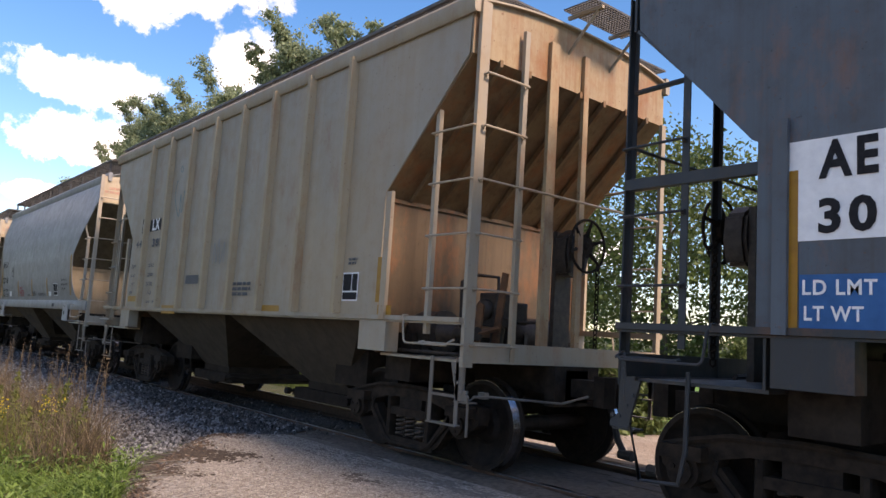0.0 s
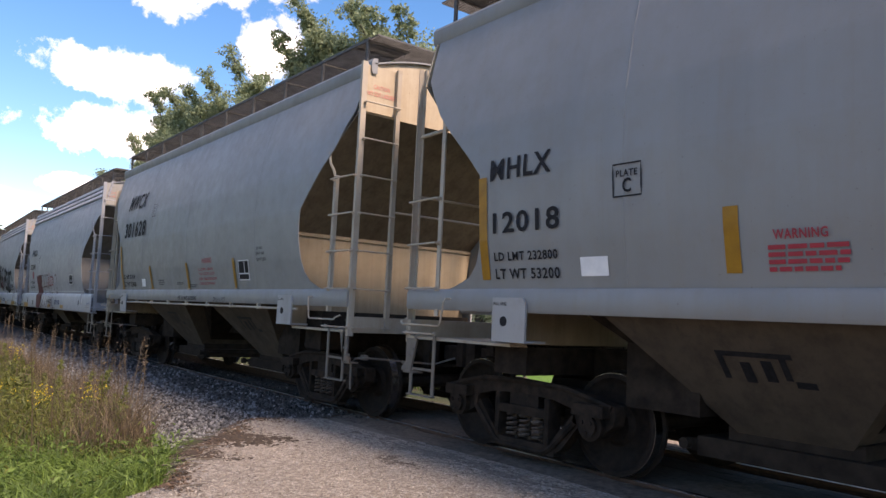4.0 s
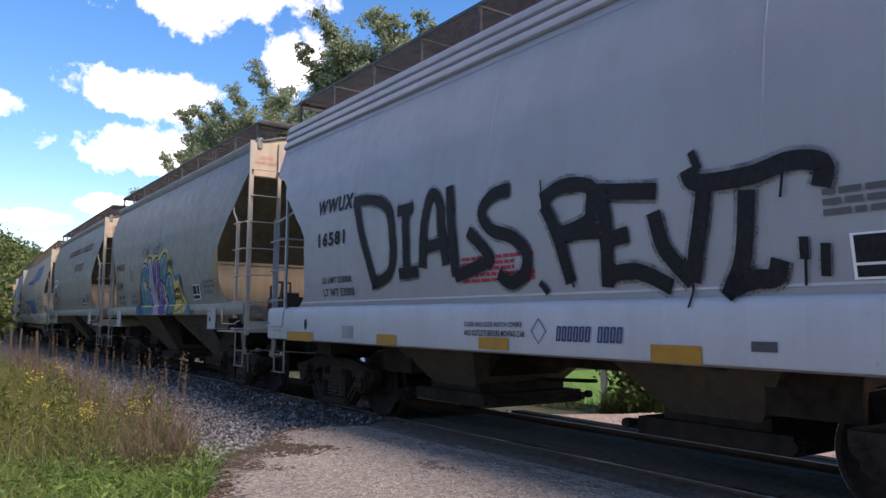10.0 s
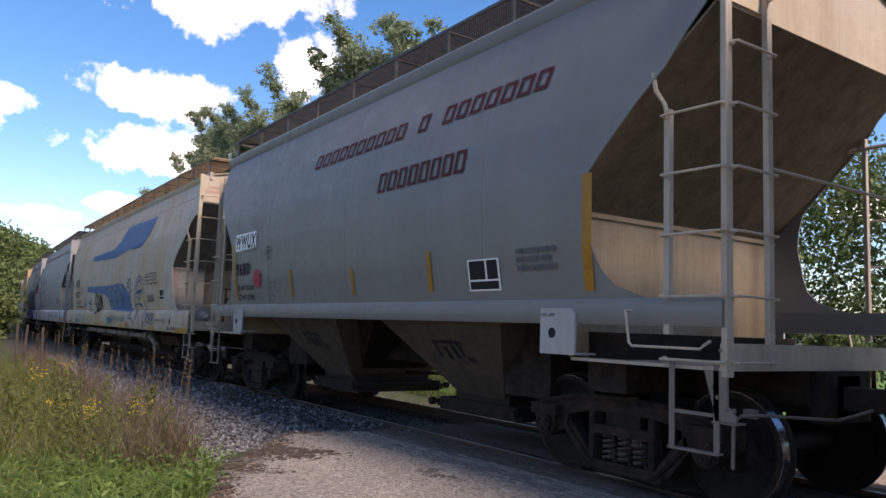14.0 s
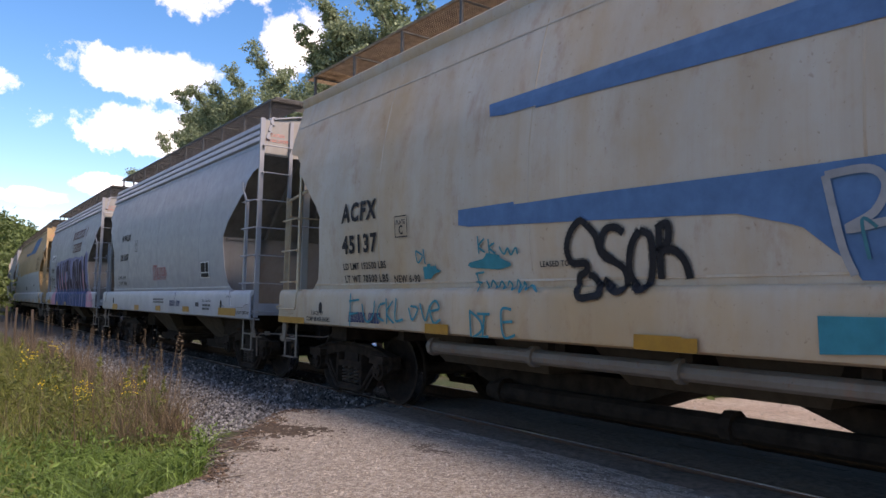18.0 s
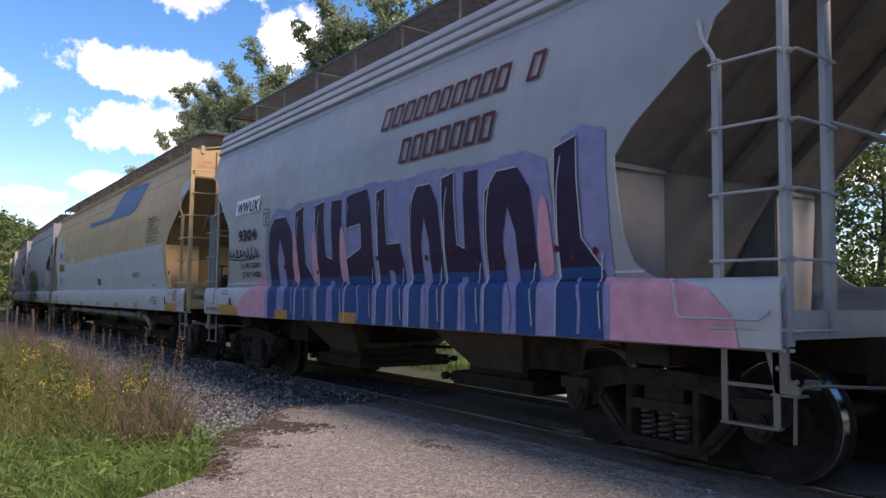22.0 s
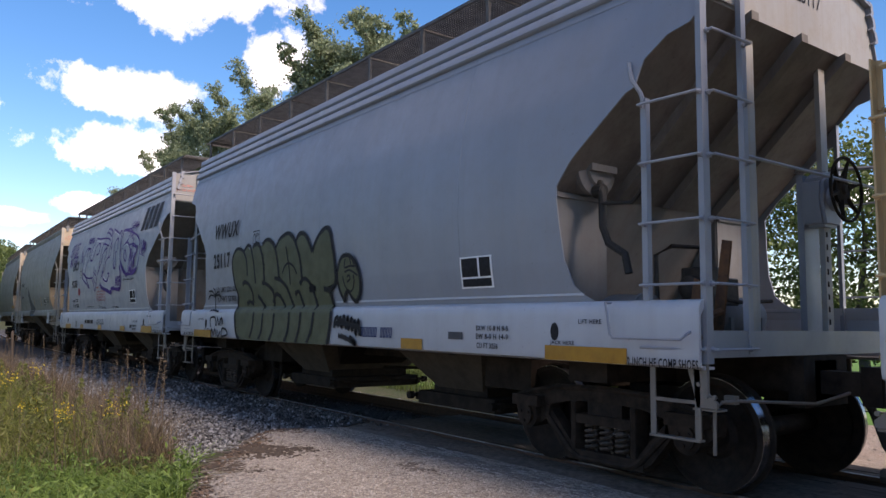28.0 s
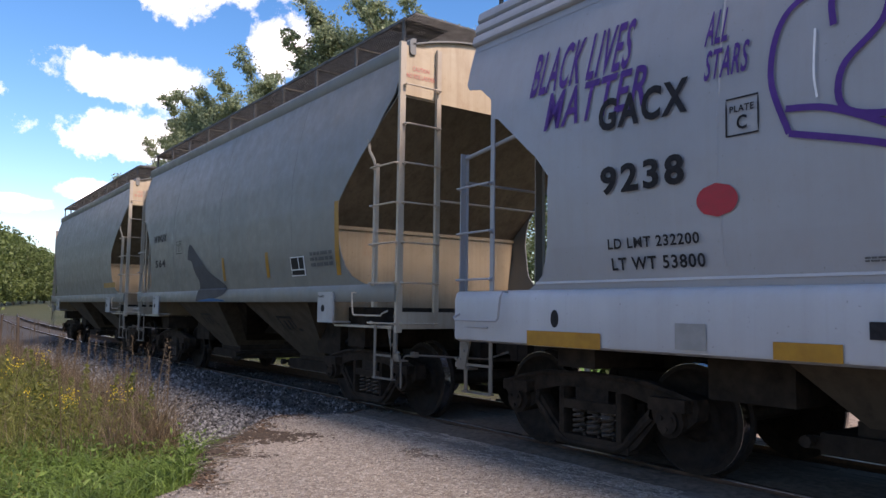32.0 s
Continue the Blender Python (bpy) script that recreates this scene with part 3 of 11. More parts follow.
def wheel(sign):
    bm = fresh()
    p = [(0.68, 0.10), (0.68, 0.14), (0.715, 0.18), (0.735, 0.34), (0.70, 0.375), (0.685, WHEEL_R + 0.026), (0.715, WHEEL_R + 0.026), (0.73, WHEEL_R + 0.004),
         (0.82, WHEEL_R - 0.004), (0.825, 0.395), (0.80, 0.375), (0.765, 0.33), (0.755, 0.19), (0.80, 0.15), (0.80, 0.10)]
    lathe(bm, [(sign * y, r) for y, r in p], 40, "y")
    bmesh.ops.recalc_face_normals(bm, faces=bm.faces)
    return bm


def tread_band(sign):
    bm = fresh()
    p = [(0.735, WHEEL_R - 0.02), (0.735, WHEEL_R + 0.006), (0.818, WHEEL_R - 0.001), (0.818, WHEEL_R - 0.03)]
    lathe(bm, [(sign * y, r) for y, r in p], 40, "y", caps=False)
    bmesh.ops.recalc_face_normals(bm, faces=bm.faces)
    return bm


def truck_bolster():
    bm = fresh()
    box(bm, -0.19, 0.19, -1.05, 1.05, 0.44, 0.62)
    box(bm, -0.30, 0.30, -0.35, 0.35, 0.60, 0.74)
    for x in (-0.36, 0.36):
        tube(bm, [(x, -0.85, 0.36), (x, 0.85, 0.36)], 0.045, 6)
        for y in (-0.76, 0.76):
            box(bm, x - 0.05 if x > 0 else x - 0.03, x + 0.03 if x > 0 else x + 0.05, y - 0.06, y + 0.06, 0.24, 0.50)
    return bm


TRUCK_KIT = []


def truck_kit():
    if not TRUCK_KIT:
        def mesh(name, bm, mat):
            me = bpy.data.meshes.new(name)
            bm.normal_update()
            bm.to_mesh(me)
            bm.free()
            me.set_sharp_from_angle(angle=radians(35))
            me.materials.append(mat)
            return me
        TRUCK_KIT.extend([mesh("truck", truck_bolster(), STEEL_DARK),
                          [mesh("side_frame", side_frame(s), CAST) for s in (-1, 1)],
                          [mesh("spring", coil(x, s * 1.02), SPRING) for s in (-1, 1) for x in (-0.17, 0.0, 0.17)],
                          mesh("wheelset", wheelset(), STEEL_DARK),
                          [mesh("wheel", wheel(s), STEEL_DARK) for s in (-1, 1)],
                          [mesh("tread", tread_band(s), TREAD) for s in (-1, 1)]])
    return TRUCK_KIT


SPINNERS = []      # wheelsets and the place of each under its car


def add_truck(car, x):
    bolster, frames, springs, axle, wheels, treads = truck_kit()
    truck = part("truck", bolster, None, car, "sooty cast steel freight truck")
    truck.location.x = x
    for me in frames:
        part("side_frame", me, None, truck)
    for me in springs:
        part("spring", me, None, truck)
    for bx in (-BASE, BASE):
        ws = part("wheelset", axle_mesh(), None, car, "dark wheelset with polished treads")
        SPINNERS.append((ws, x + bx))
        for k, s in enumerate((-1, 1)):
            part("wheel", wheels[k], None, ws)
            part("tread", treads[k], None, ws, "polished steel tread")


def axle_mesh():
    return truck_kit()[3]


KITS = {}


def flat_text(text, x, y0, y1, z, high, ink=None):
    """Words on a plane that faces forward along the car."""
    cu = bpy.data.curves.new("text", "FONT")
    cu.body, cu.resolution_u, cu.offset = text, 2, 0.006
    ob = bpy.data.objects.new("text", cu)
    me = bpy.data.meshes.new_from_object(ob)
    bpy.data.objects.remove(ob)
    co = [v.co.copy() for v in me.vertices]
    a0, a1 = min(c.x for c in co), max(c.x for c in co)
    b0, b1 = min(c.y for c in co), max(c.y for c in co)
    for v, c in zip(me.vertices, co):
        v.co = (x, y0 + (y1 - y0) * (c.x - a0) / (a1 - a0), z + high * (c.y - b0) / (b1 - b0))
    me.materials.clear()
    me.materials.append(ink or FADED_RED)
    return me


def car_kit(kind, half, long=False):
    """All parts that cars of one pattern and length share: (name, mesh, paint key, label)."""
    key = (kind, half)
    if key in KITS:
        return KITS[key]
    kit = []

    def add(name, bm, paint_key, label="", turn=False):
        if not isinstance(bm, bpy.types.Mesh):
            me = bpy.data.meshes.new(name)
            bm.normal_update()
            if turn:
                bmesh.ops.rotate(bm, verts=bm.verts, matrix=Matrix.Rotation(math.pi, 3, "Z"))
            bm.to_mesh(me)
            bm.free()
            me.set_sharp_from_angle(angle=radians(35))
            me.materials.append(UNDER)
            bm = me
        kit.append((name, bm, paint_key, label))

    for s in (-1, 1):
        if kind not in "CD":
            for k in range(1, 4 if half < 7 else 6):
                add("weld_seam", weld_seam(kind, -half + half * 2 * k / (4 if half < 7 else 6) + 0.13 * (k % 2), s, 1.6, EAVE[kind] - (0.37 if kind == "A" else 0.13)), "body")
            if kind == "A":
                add("weld_seam", level_seam(kind, half, s, EAVE[kind] - 0.43), "body")
                add("weld_seam", level_seam(kind, half - 1.0, s, 1.525), "sill")
        add("side_sheet", side_sheet(kind, half, s), "body")
        add("side_sill", side_sill(kind, half, s), "sill")
        add("eave", eave_rail(kind, half, s), "body")
    add("roof", roof_sheet(kind, half), "body")
    # walkway on outriggers above the eaves
    gz = EAVE[kind] + (0.36 if kind not in "CD" else 0.14)
    gw = width(kind, EAVE[kind]) - 0.02
    n = max(8, round(half * 2 / 1.25))
    for s in (-1, 1):
        g = grating(half * 2 - 0.5, 0.62).copy()
        g.transform(Matrix.Translation((0, s * (gw - 0.31), gz)))
        g.materials.append(UNDER)
        add("walkway", g, "grate", "open steel grating walkway")
        for k in range(n + 1):
            x = -half + 0.30 + (half * 2 - 0.6) * k / n
            bm = fresh()
            box(bm, x - 0.020, x + 0.020, s * gw - 0.005, s * gw + 0.005, EAVE[kind] - 0.02, gz + 0.03)
            box(bm, x - 0.004, x + 0.004, min(s * gw, s * (gw - 0.035)), max(s * gw, s * (gw - 0.035)), EAVE[kind] - 0.02, gz)
            box(bm, x - 0.014, x + 0.014, min(s * gw, s * (gw - 0.6)), max(s * gw, s * (gw - 0.6)), gz - 0.022, gz - 0.002)
            add("bracket", bm, "bracket")
        bm = fresh()
        box(bm, -half + 0.25, half - 0.25, s * gw - 0.008, s * gw + 0.008, gz - 0.004, gz + 0.032)
        add("walkway_edge", bm, "grate")
    for e in (-1, 1):
        g = grating(gw * 2, 0.62).copy()
        g.transform(Matrix.Translation((e * (half - 0.36), 0, gz + 0.002)) @ Matrix.Rotation(math.pi / 2, 4, "Z"))
        g.materials.append(UNDER)
        add("cross_walkway", g, "grate")
    # trough hatch along the crown
    m = 4 if half < 7 else 6
    for k in range(m):
        bm = fresh()
        a = -half + 1.0 + (half * 2 - 2.0) * k / m
        box(bm, a + 0.02, a + (half * 2 - 2.0) / m - 0.02, -0.28, 0.28, PEAK[kind] - 0.02, PEAK[kind] + 0.10)
        add("hatch", bm, "body")
    ki, kz = KNEE[kind]
    tall, z_rungs = EAVE[kind] - 0.02, [1.12 + 0.455 * k if kind not in "CD" else 1.22 + 0.51 * k for k in range(8)]
    for turn in (False, True):
        add("end_sheet", end_sheet(kind, half), "end", "", turn)
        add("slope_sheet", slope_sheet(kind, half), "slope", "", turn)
        if kind == "A":
            for s in (-1, 1):
                add("corner_wall", corner_wall(half, s), "low_end", "", turn)
            add("lower_slope", lower_slope(half), "low_end", "", turn)
        else:
            add("end_wall", end_wall(kind, half), "low_end", "", turn)
        add("platform", platform(kind, half), "frame", "", turn)
        # ribs down the slope and centre posts
        ribs = {"A": (-0.75, 0.0, 0.75), "B": (), "C": (-1.2, -0.8, -0.4, 0, 0.4, 0.8, 1.2), "D": (-0.8, 0, 0.8)}[kind]
        for y in ribs:
            bm = fresh()
            zt = SLOPE_TOP[kind]
            d = 0.10 if kind == "A" else 0.05
            w = (0.17 if half > 7 else 0.05) if kind == "A" else 0.02
            top = zt + (0.5 if kind == "A" and half > 7 else 0.0)
            o = [(half - 0.085, top), (half - 0.085, zt - 0.02), (half - ki, kz), (half - ki, kz + 0.16), (half - 0.085 - d * 0.3, zt + 0.10), (half - 0.10, top)]
            o = [(half - 0.08, top), (half - 0.08 + d * 0.6, zt + 0.02), (half - 0.08 + d * 0.6, zt - 0.05), (half - ki + d, kz - 0.02), (half - ki, kz), (half - 0.09, zt)]
            prism(bm, o, "y", y - w, y + w)
            bmesh.ops.recalc_face_normals(bm, faces=bm.faces)
            add("slope_rib", bm, "slope", "", turn)
        for y, wide in {"A": ((-0.55, 0.11), (0.62, 0.11)), "B": (), "C": ((-0.45, 0.13), (0.06, 0.08)), "D": ((-0.55, 0.16), (0.30, 0.10))}[kind]:
            add("end_post", end_post(half - (0.03 if kind in "CD" else 0.20), y, 1.08, SLOPE_TOP[kind] + (0.42 if kind in "CD" else 0.10), wide), "end", "", turn)
        # tall ladder at one corner
        add("ladder_stile", end_post(half, -1.47, 1.02, tall, 0.075 if kind not in "CD" else 0.12), "frame", "", turn)
        inner = -0.96 if kind not in "CD" else -0.90
        add("ladder_stile", end_post(half, inner, 1.08, tall if kind not in "CD" else 4.36, 0.06), "frame", "", turn)
        for z in z_rungs[:7 if kind not in "CD" else 6]:
            add("rung", rung((half + 0.01, -1.45, z), (half + 0.01, inner - 0.02, z), (0.05, 0, 0)), "frame", "", turn)
        if kind not in "CD":
            bm = fresh()
            box(bm, half - 0.075, half - 0.06, -1.44, -0.93, SLOPE_TOP[kind] + 0.02, EAVE[kind] - 0.03)
            add("ladder_panel", bm, "end", "pale panel behind the ladder head", turn)
            for k, (text, wide) in enumerate((("CAUTION", 0.24), ("NO SIDE LADDER", 0.40))):
                me = flat_text(text, half - 0.054, -1.19 - wide / 2, -1.19 + wide / 2, SLOPE_TOP[kind] + 0.32 - 0.09 * k, 0.055)
                if turn:
                    me.transform(Matrix.Rotation(math.pi, 4, "Z"))
                add("warning_text", me, "red")
        back = 0.50 if kind not in "CD" else 0.58
        add("side_post", post(half - back, -1.52, 1.30 if kind != "A" else 1.2, {"C": 3.55, "D": 2.5}.get(kind, 3.0), 1, 0.05), "frame", "", turn)
        bm = fresh()
        if kind == "D":
            for y in (-1.51, 1.51):
                rail = fresh()
                box(rail, half - 1.05, half - 0.03, y - 0.03, y + 0.03, 2.44, 2.52)
                add("top_rail", rail, "frame", "", turn)
        if kind in "CD":      # brake platform under the eave, on two struts
            for y in (-0.2, 0.5):
                bm = fresh()
                tube(bm, [(half - 0.09, y, 4.36), (half + 0.30, y, 4.74)], 0.018, 6)
                box(bm, half - 0.10, half + 0.36, y - 0.018, y + 0.018, 4.74, 4.775)
                add("platform_strut", bm, "frame", "", turn)
            g = grating(1.0, 0.40).copy()
            g.transform(Matrix.Translation((half + 0.16, 0.15, 4.78)) @ Matrix.Rotation(math.pi / 2, 4, "Z"))
            if turn:
                g.transform(Matrix.Rotation(math.pi, 4, "Z"))
            g.materials.append(UNDER)
            add("end_walkway", g, "grate")
            bm = fresh()
        tube(bm, [(half - back, -1.52, 3.0), (half - back, -1.52, 3.06)] if kind in "CD" else [(half - 0.50, -1.52, 2.98), (half - 0.52, -1.53, 3.05), (half - 0.58, -1.555, 3.16), (half - 0.60, -1.56, 3.30)], 0.018, 6)
        add("side_post_hook", bm, "frame", "", turn)
        for z in z_rungs[:5]:
            add("rung", rung((half - back, -1.535, z), (half - 0.02, -1.51, z), (0, -0.045, 0)), "frame", "", turn)
        # short ladder at the other corner
        far_top = 2.85 if kind == "A" else 3.95
        add("ladder_stile", end_post(half, 1.47, 1.02, far_top, 0.075), "frame", "", turn)
        add("side_post", post(half - 0.52, 1.52, 1.30 if kind != "A" else 1.2, 3.3, -1, 0.055), "frame", "", turn)
        for z in z_rungs[:4]:
            add("rung", rung((half - 0.52, 1.535, z), (half - 0.02, 1.51, z), (0, 0.045, 0)), "frame", "", turn)
        bm = fresh()
        zr = 2.56 if kind not in "CD" else 2.78
        tube(bm, [(half - 0.03, inner, zr), (half - 0.03, 1.46, zr)], 0.014, 6)
        add("cross_rail", bm, "frame", "", turn)
        bm = fresh()
        tube(bm, [(half - 0.05, 1.47, 2.80 if kind == "A" else 3.2), (half - ki + 0.05, 1.54, 2.95 if kind == "A" else 3.2)], 0.02, 6)
        add("stay", bm, "frame", "", turn)
        zs = SILL[kind][1] - (0.0 if kind != "B" else 0.12)
        for y in (-1.57, 1.57):
            o = -0.06 if y < 0 else 0.06
            bm = fresh()
            tube(bm, [(half - 0.80, y, zs + 0.02), (half - 0.80, y + o, zs + 0.02), (half - 0.78, y + o * 1.2, zs - 0.03), (half - 0.75, y + o * 1.2, zs - 0.22), (half - 0.72, y + o * 1.2, zs - 0.245),
                      (half - 0.12, y + o * 1.2, zs - 0.245), (half - 0.09, y + o * 1.2, zs - 0.22), (half - 0.09, y, zs - 0.19)], 0.011, 6)
            add("grab_iron", bm, "frame", "", turn)
            for bx, bz in ((0.05, 1.12), (0.05, 1.20), (0.13, 0.95), (0.08, 0.88), (0.02, 0.80), (-0.04, 0.80)):
                bm = fresh()
                lathe(bm, [(y * 0.955 - 0.012, 0.016), (y * 0.955 + 0.012, 0.016)], 6, "y", (half - bx, 0, bz))
                add("bolt", bm, "step", "", turn)
        for y in (-1.49, 1.49):
            add("corner_gusset", corner_gusset(half, y), "step", "", turn)
            add("step", rod_stirrup(half - 0.36, y, 1.15) if kind == "D" else stirrup(half - 0.28, y, SILL[kind][0] + 0.02 if kind == "A" else 1.1), "step", "", turn)
        add("cut_lever", lever(half), "step", "", turn)
        add("coupler", coupler(half, 0.57), "under", "rusty knuckle coupler", turn)
        add("air_hose", air_hose(half, 0.50), "rubber", "black air hose", turn)
        bm = fresh()
        box(bm, half - 2.4, half - 0.06, -0.33, 0.33, 0.78, 1.055)
        box(bm, half - 1.55, half - 1.12, -1.25, 1.25, 0.80, 1.30 if kind != "A" else 1.1)
        add("bolster", bm, "under", "", turn)
    # hoppers below the sill
    if half < 7:
        bays = [(-1.80, 1.72), (1.80, 1.72)]
    else:
        n = 4
        bays = [(-half + 2.7 + (half * 2 - 5.4) * (k + 0.5) / n, (half * 2 - 5.4) / n / 2 * 1.02) for k in range(n)]
    for cx, tx in bays:
        long_car = half > 7
        z_top = 1.42 if kind not in "CD" else 1.40
        if long_car or kind in "CD":
            add("hopper_bay", hopper_bay(cx, tx, 1.36, z_top, 0.40 if not long_car else tx * 0.62, 0.62 if not long_car else 0.8, 0.62 if long_car else 0.52), "bay", "dusty sloping hopper bay")
        else:
            wide = 1.42 if kind == "B" else 1.38
            add("hopper_bay", hopper_bay(cx, 1.22, wide, z_top, 0.42, 0.66, 0.52), "bay", "dusty sloping hopper bay")
            add("inner_hopper", hopper_bay(cx, tx, 1.05, z_top, 0.40, 0.5, 0.56), "under")
            for s in (-1, 1):      # stencilled plate on the sloping side
                for dx0, dx1, f0, f1 in ((-0.30, 0.26, 0.30, 0.34), (-0.30, -0.25, 0.34, 0.52), (-0.14, -0.06, 0.38, 0.54), (0.02, 0.10, 0.36, 0.52), (0.16, 0.21, 0.34, 0.50), (0.22, 0.36, 0.50, 0.55)):
                    bm = fresh()
                    bm.faces.new([bm.verts.new((cx + dx, s * (wide + (0.66 - wide) * f + 0.006), z_top + (0.52 - z_top) * f)) for dx, f in ((dx0, f0), (dx1, f0), (dx1, f1), (dx0, f1))])
                    add("bay_stencil", bm, "dark")
        if not long_car:
            add("outlet_gate", outlet_gate(cx), "under", "dark sliding outlet gate")
    if half > 7:
        bm = fresh()
        box(bm, -half + 2.2, half - 2.2, -0.5, 0.5, 0.74, 1.2)
        for x, e in ((-3.6, 1.7), (1.0, 2.05)):
            pan = fresh()
            prism(pan, [(x - e, 0.62), (x + e, 0.62), (x + e - 0.9, 0.30), (x - e + 0.9, 0.30)], "y", -0.45, 0.45)
            add("outlet_pan", pan, "under")
        for k in range(9):
            x = -half + 3.0 + k * (half * 2 - 6.0) / 8
            beam = fresh()
            box(beam, x - 0.06, x + 0.06, -1.3, 1.3, 0.86, 1.1)
            add("cross_bearer", beam, "under")
        add("centre_beam", bm, "under")
        for s in (-1, 1):
            bm = fresh()
            tube(bm, [(-half + 3.65, s * 1.30, 0.83), (half - 4.2, s * 1.30, 0.82), (half - 3.9, s * 1.30, 0.77), (half - 3.7, s * 1.28, 0.66), (half - 3.58, s * 1.26, 0.50)], 0.07, 10)
            tube(bm, [(half - 3.95, s * 1.22, 0.36), (half - 3.5, s * 1.3, 0.66)], 0.05, 8)
            lathe(bm, [(half - 4.35, 0.12), (half - 4.22, 0.12)], 12, "x", (0, s * 1.30, 0.82))
            for k in range(6):
                x = -half + 3.7 + k * (half * 2 - 8.5) / 5
                lathe(bm, [(-0.03, 0.10), (0.03, 0.10)], 10, "x", (x, s * 1.30, 0.83))
            add("pipe", bm, "step", "long unloading pipe under the sill")
        low = fresh()
        tube(low, [(-half + 3.8, -0.55, 0.34), (half - 3.6, -0.55, 0.36)], 0.10, 10)
        for k in range(4):
            lathe(low, [(-0.05, 0.14), (0.05, 0.14)], 10, "x", (-half + 4.0 + k * (half * 2 - 8) / 3, -0.55, 0.35))
        add("lower_pipe", low, "under", "dark pipe joining the outlets")
    else:
        bm = fresh()
        box(bm, -half + 2.2, half - 2.2, -0.30, 0.30, 0.80, 1.2)
        for e in (-1, 1):
            rod = fresh()
            tube(rod, [(e * 0.4, 0.3, 0.62), (e * (half - 2.3), 0.2, 0.50)], 0.025, 6)
            add("brake_rod", rod, "under")
            rig = fresh()
            box(rig, e * (half - 2.75) - 0.35, e * (half - 2.75) + 0.35, -0.9, 0.9, 0.62, 1.15)
            add("cross_bearer", rig, "under")
        add("centre_beam", bm, "under")
    if kind == "B":
        for s in (-1, 1):
            for e in (-1, 1):
                bm = fresh()
                x = e * (half - 1.62)
                prism(bm, [(x - 0.21, 1.10), (x + 0.21, 1.10), (x + 0.21, 1.44), (x + 0.17, 1.49), (x - 0.21, 1.49)], "y", s * 1.55 - 0.012, s * 1.55 + 0.012)
                box(bm, x - 0.21, x + 0.21, min(s * 1.30, s * 1.54), max(s * 1.30, s * 1.54), 1.10, 1.12)
                add("pull_plate", bm, "plate", "pale jacking plate")
                bm = fresh()
                lathe(bm, [(s * 1.55 - 0.016, 0.045), (s * 1.55 + 0.016, 0.045)], 14, "y", (x - 0.06, 0, 1.28))
                add("pull_hole", bm, "dark")
    if kind == "A":
        for s in (-1, 1):
            for e in (-1, 1):
                bm = fresh()
                prism(bm, [(e * (half - 1.40) + 0.045 * math.cos(k * math.pi / 6), 1.22 + 0.075 * math.sin(k * math.pi / 6)) for k in range(12)], "y", s * 1.574 - 0.004, s * 1.574 + 0.004)
                add("pull_hole", bm, "dark")
    if kind in "CD":
        for s in (-1, 1):
            k, x = 0, half - 2.11
            while x > -half + 1.4 and kind == "C":
                bm = fresh()
                prism(bm, [(x - 0.062, s * 1.558), (x - 0.034, s * 1.642), (x + 0.034, s * 1.642), (x + 0.062, s * 1.558)], "z", 1.47, 4.42)
                bmesh.ops.recalc_face_normals(bm, faces=bm.faces)
                add("side_rib", bm, "rib")
                x -= 0.945
            for e in (-1, 1):
                bm = fresh()
                box(bm, e * (half - 1.22) - 0.045, e * (half - 1.22) + 0.045, min(s * 1.555, s * 1.60), max(s * 1.555, s * 1.60), 1.42, 2.75)
                add("corner_post", bm, "body")
                bm = fresh()
                box(bm, e * (half - 1.40) - 0.24, e * (half - 1.40) + 0.24, min(s * 1.40, s * 1.57), max(s * 1.40, s * 1.57), 1.10, 1.40)
                add("bolster_end", bm, "frame")
    KITS[key] = kit
    return kit


CARS = []


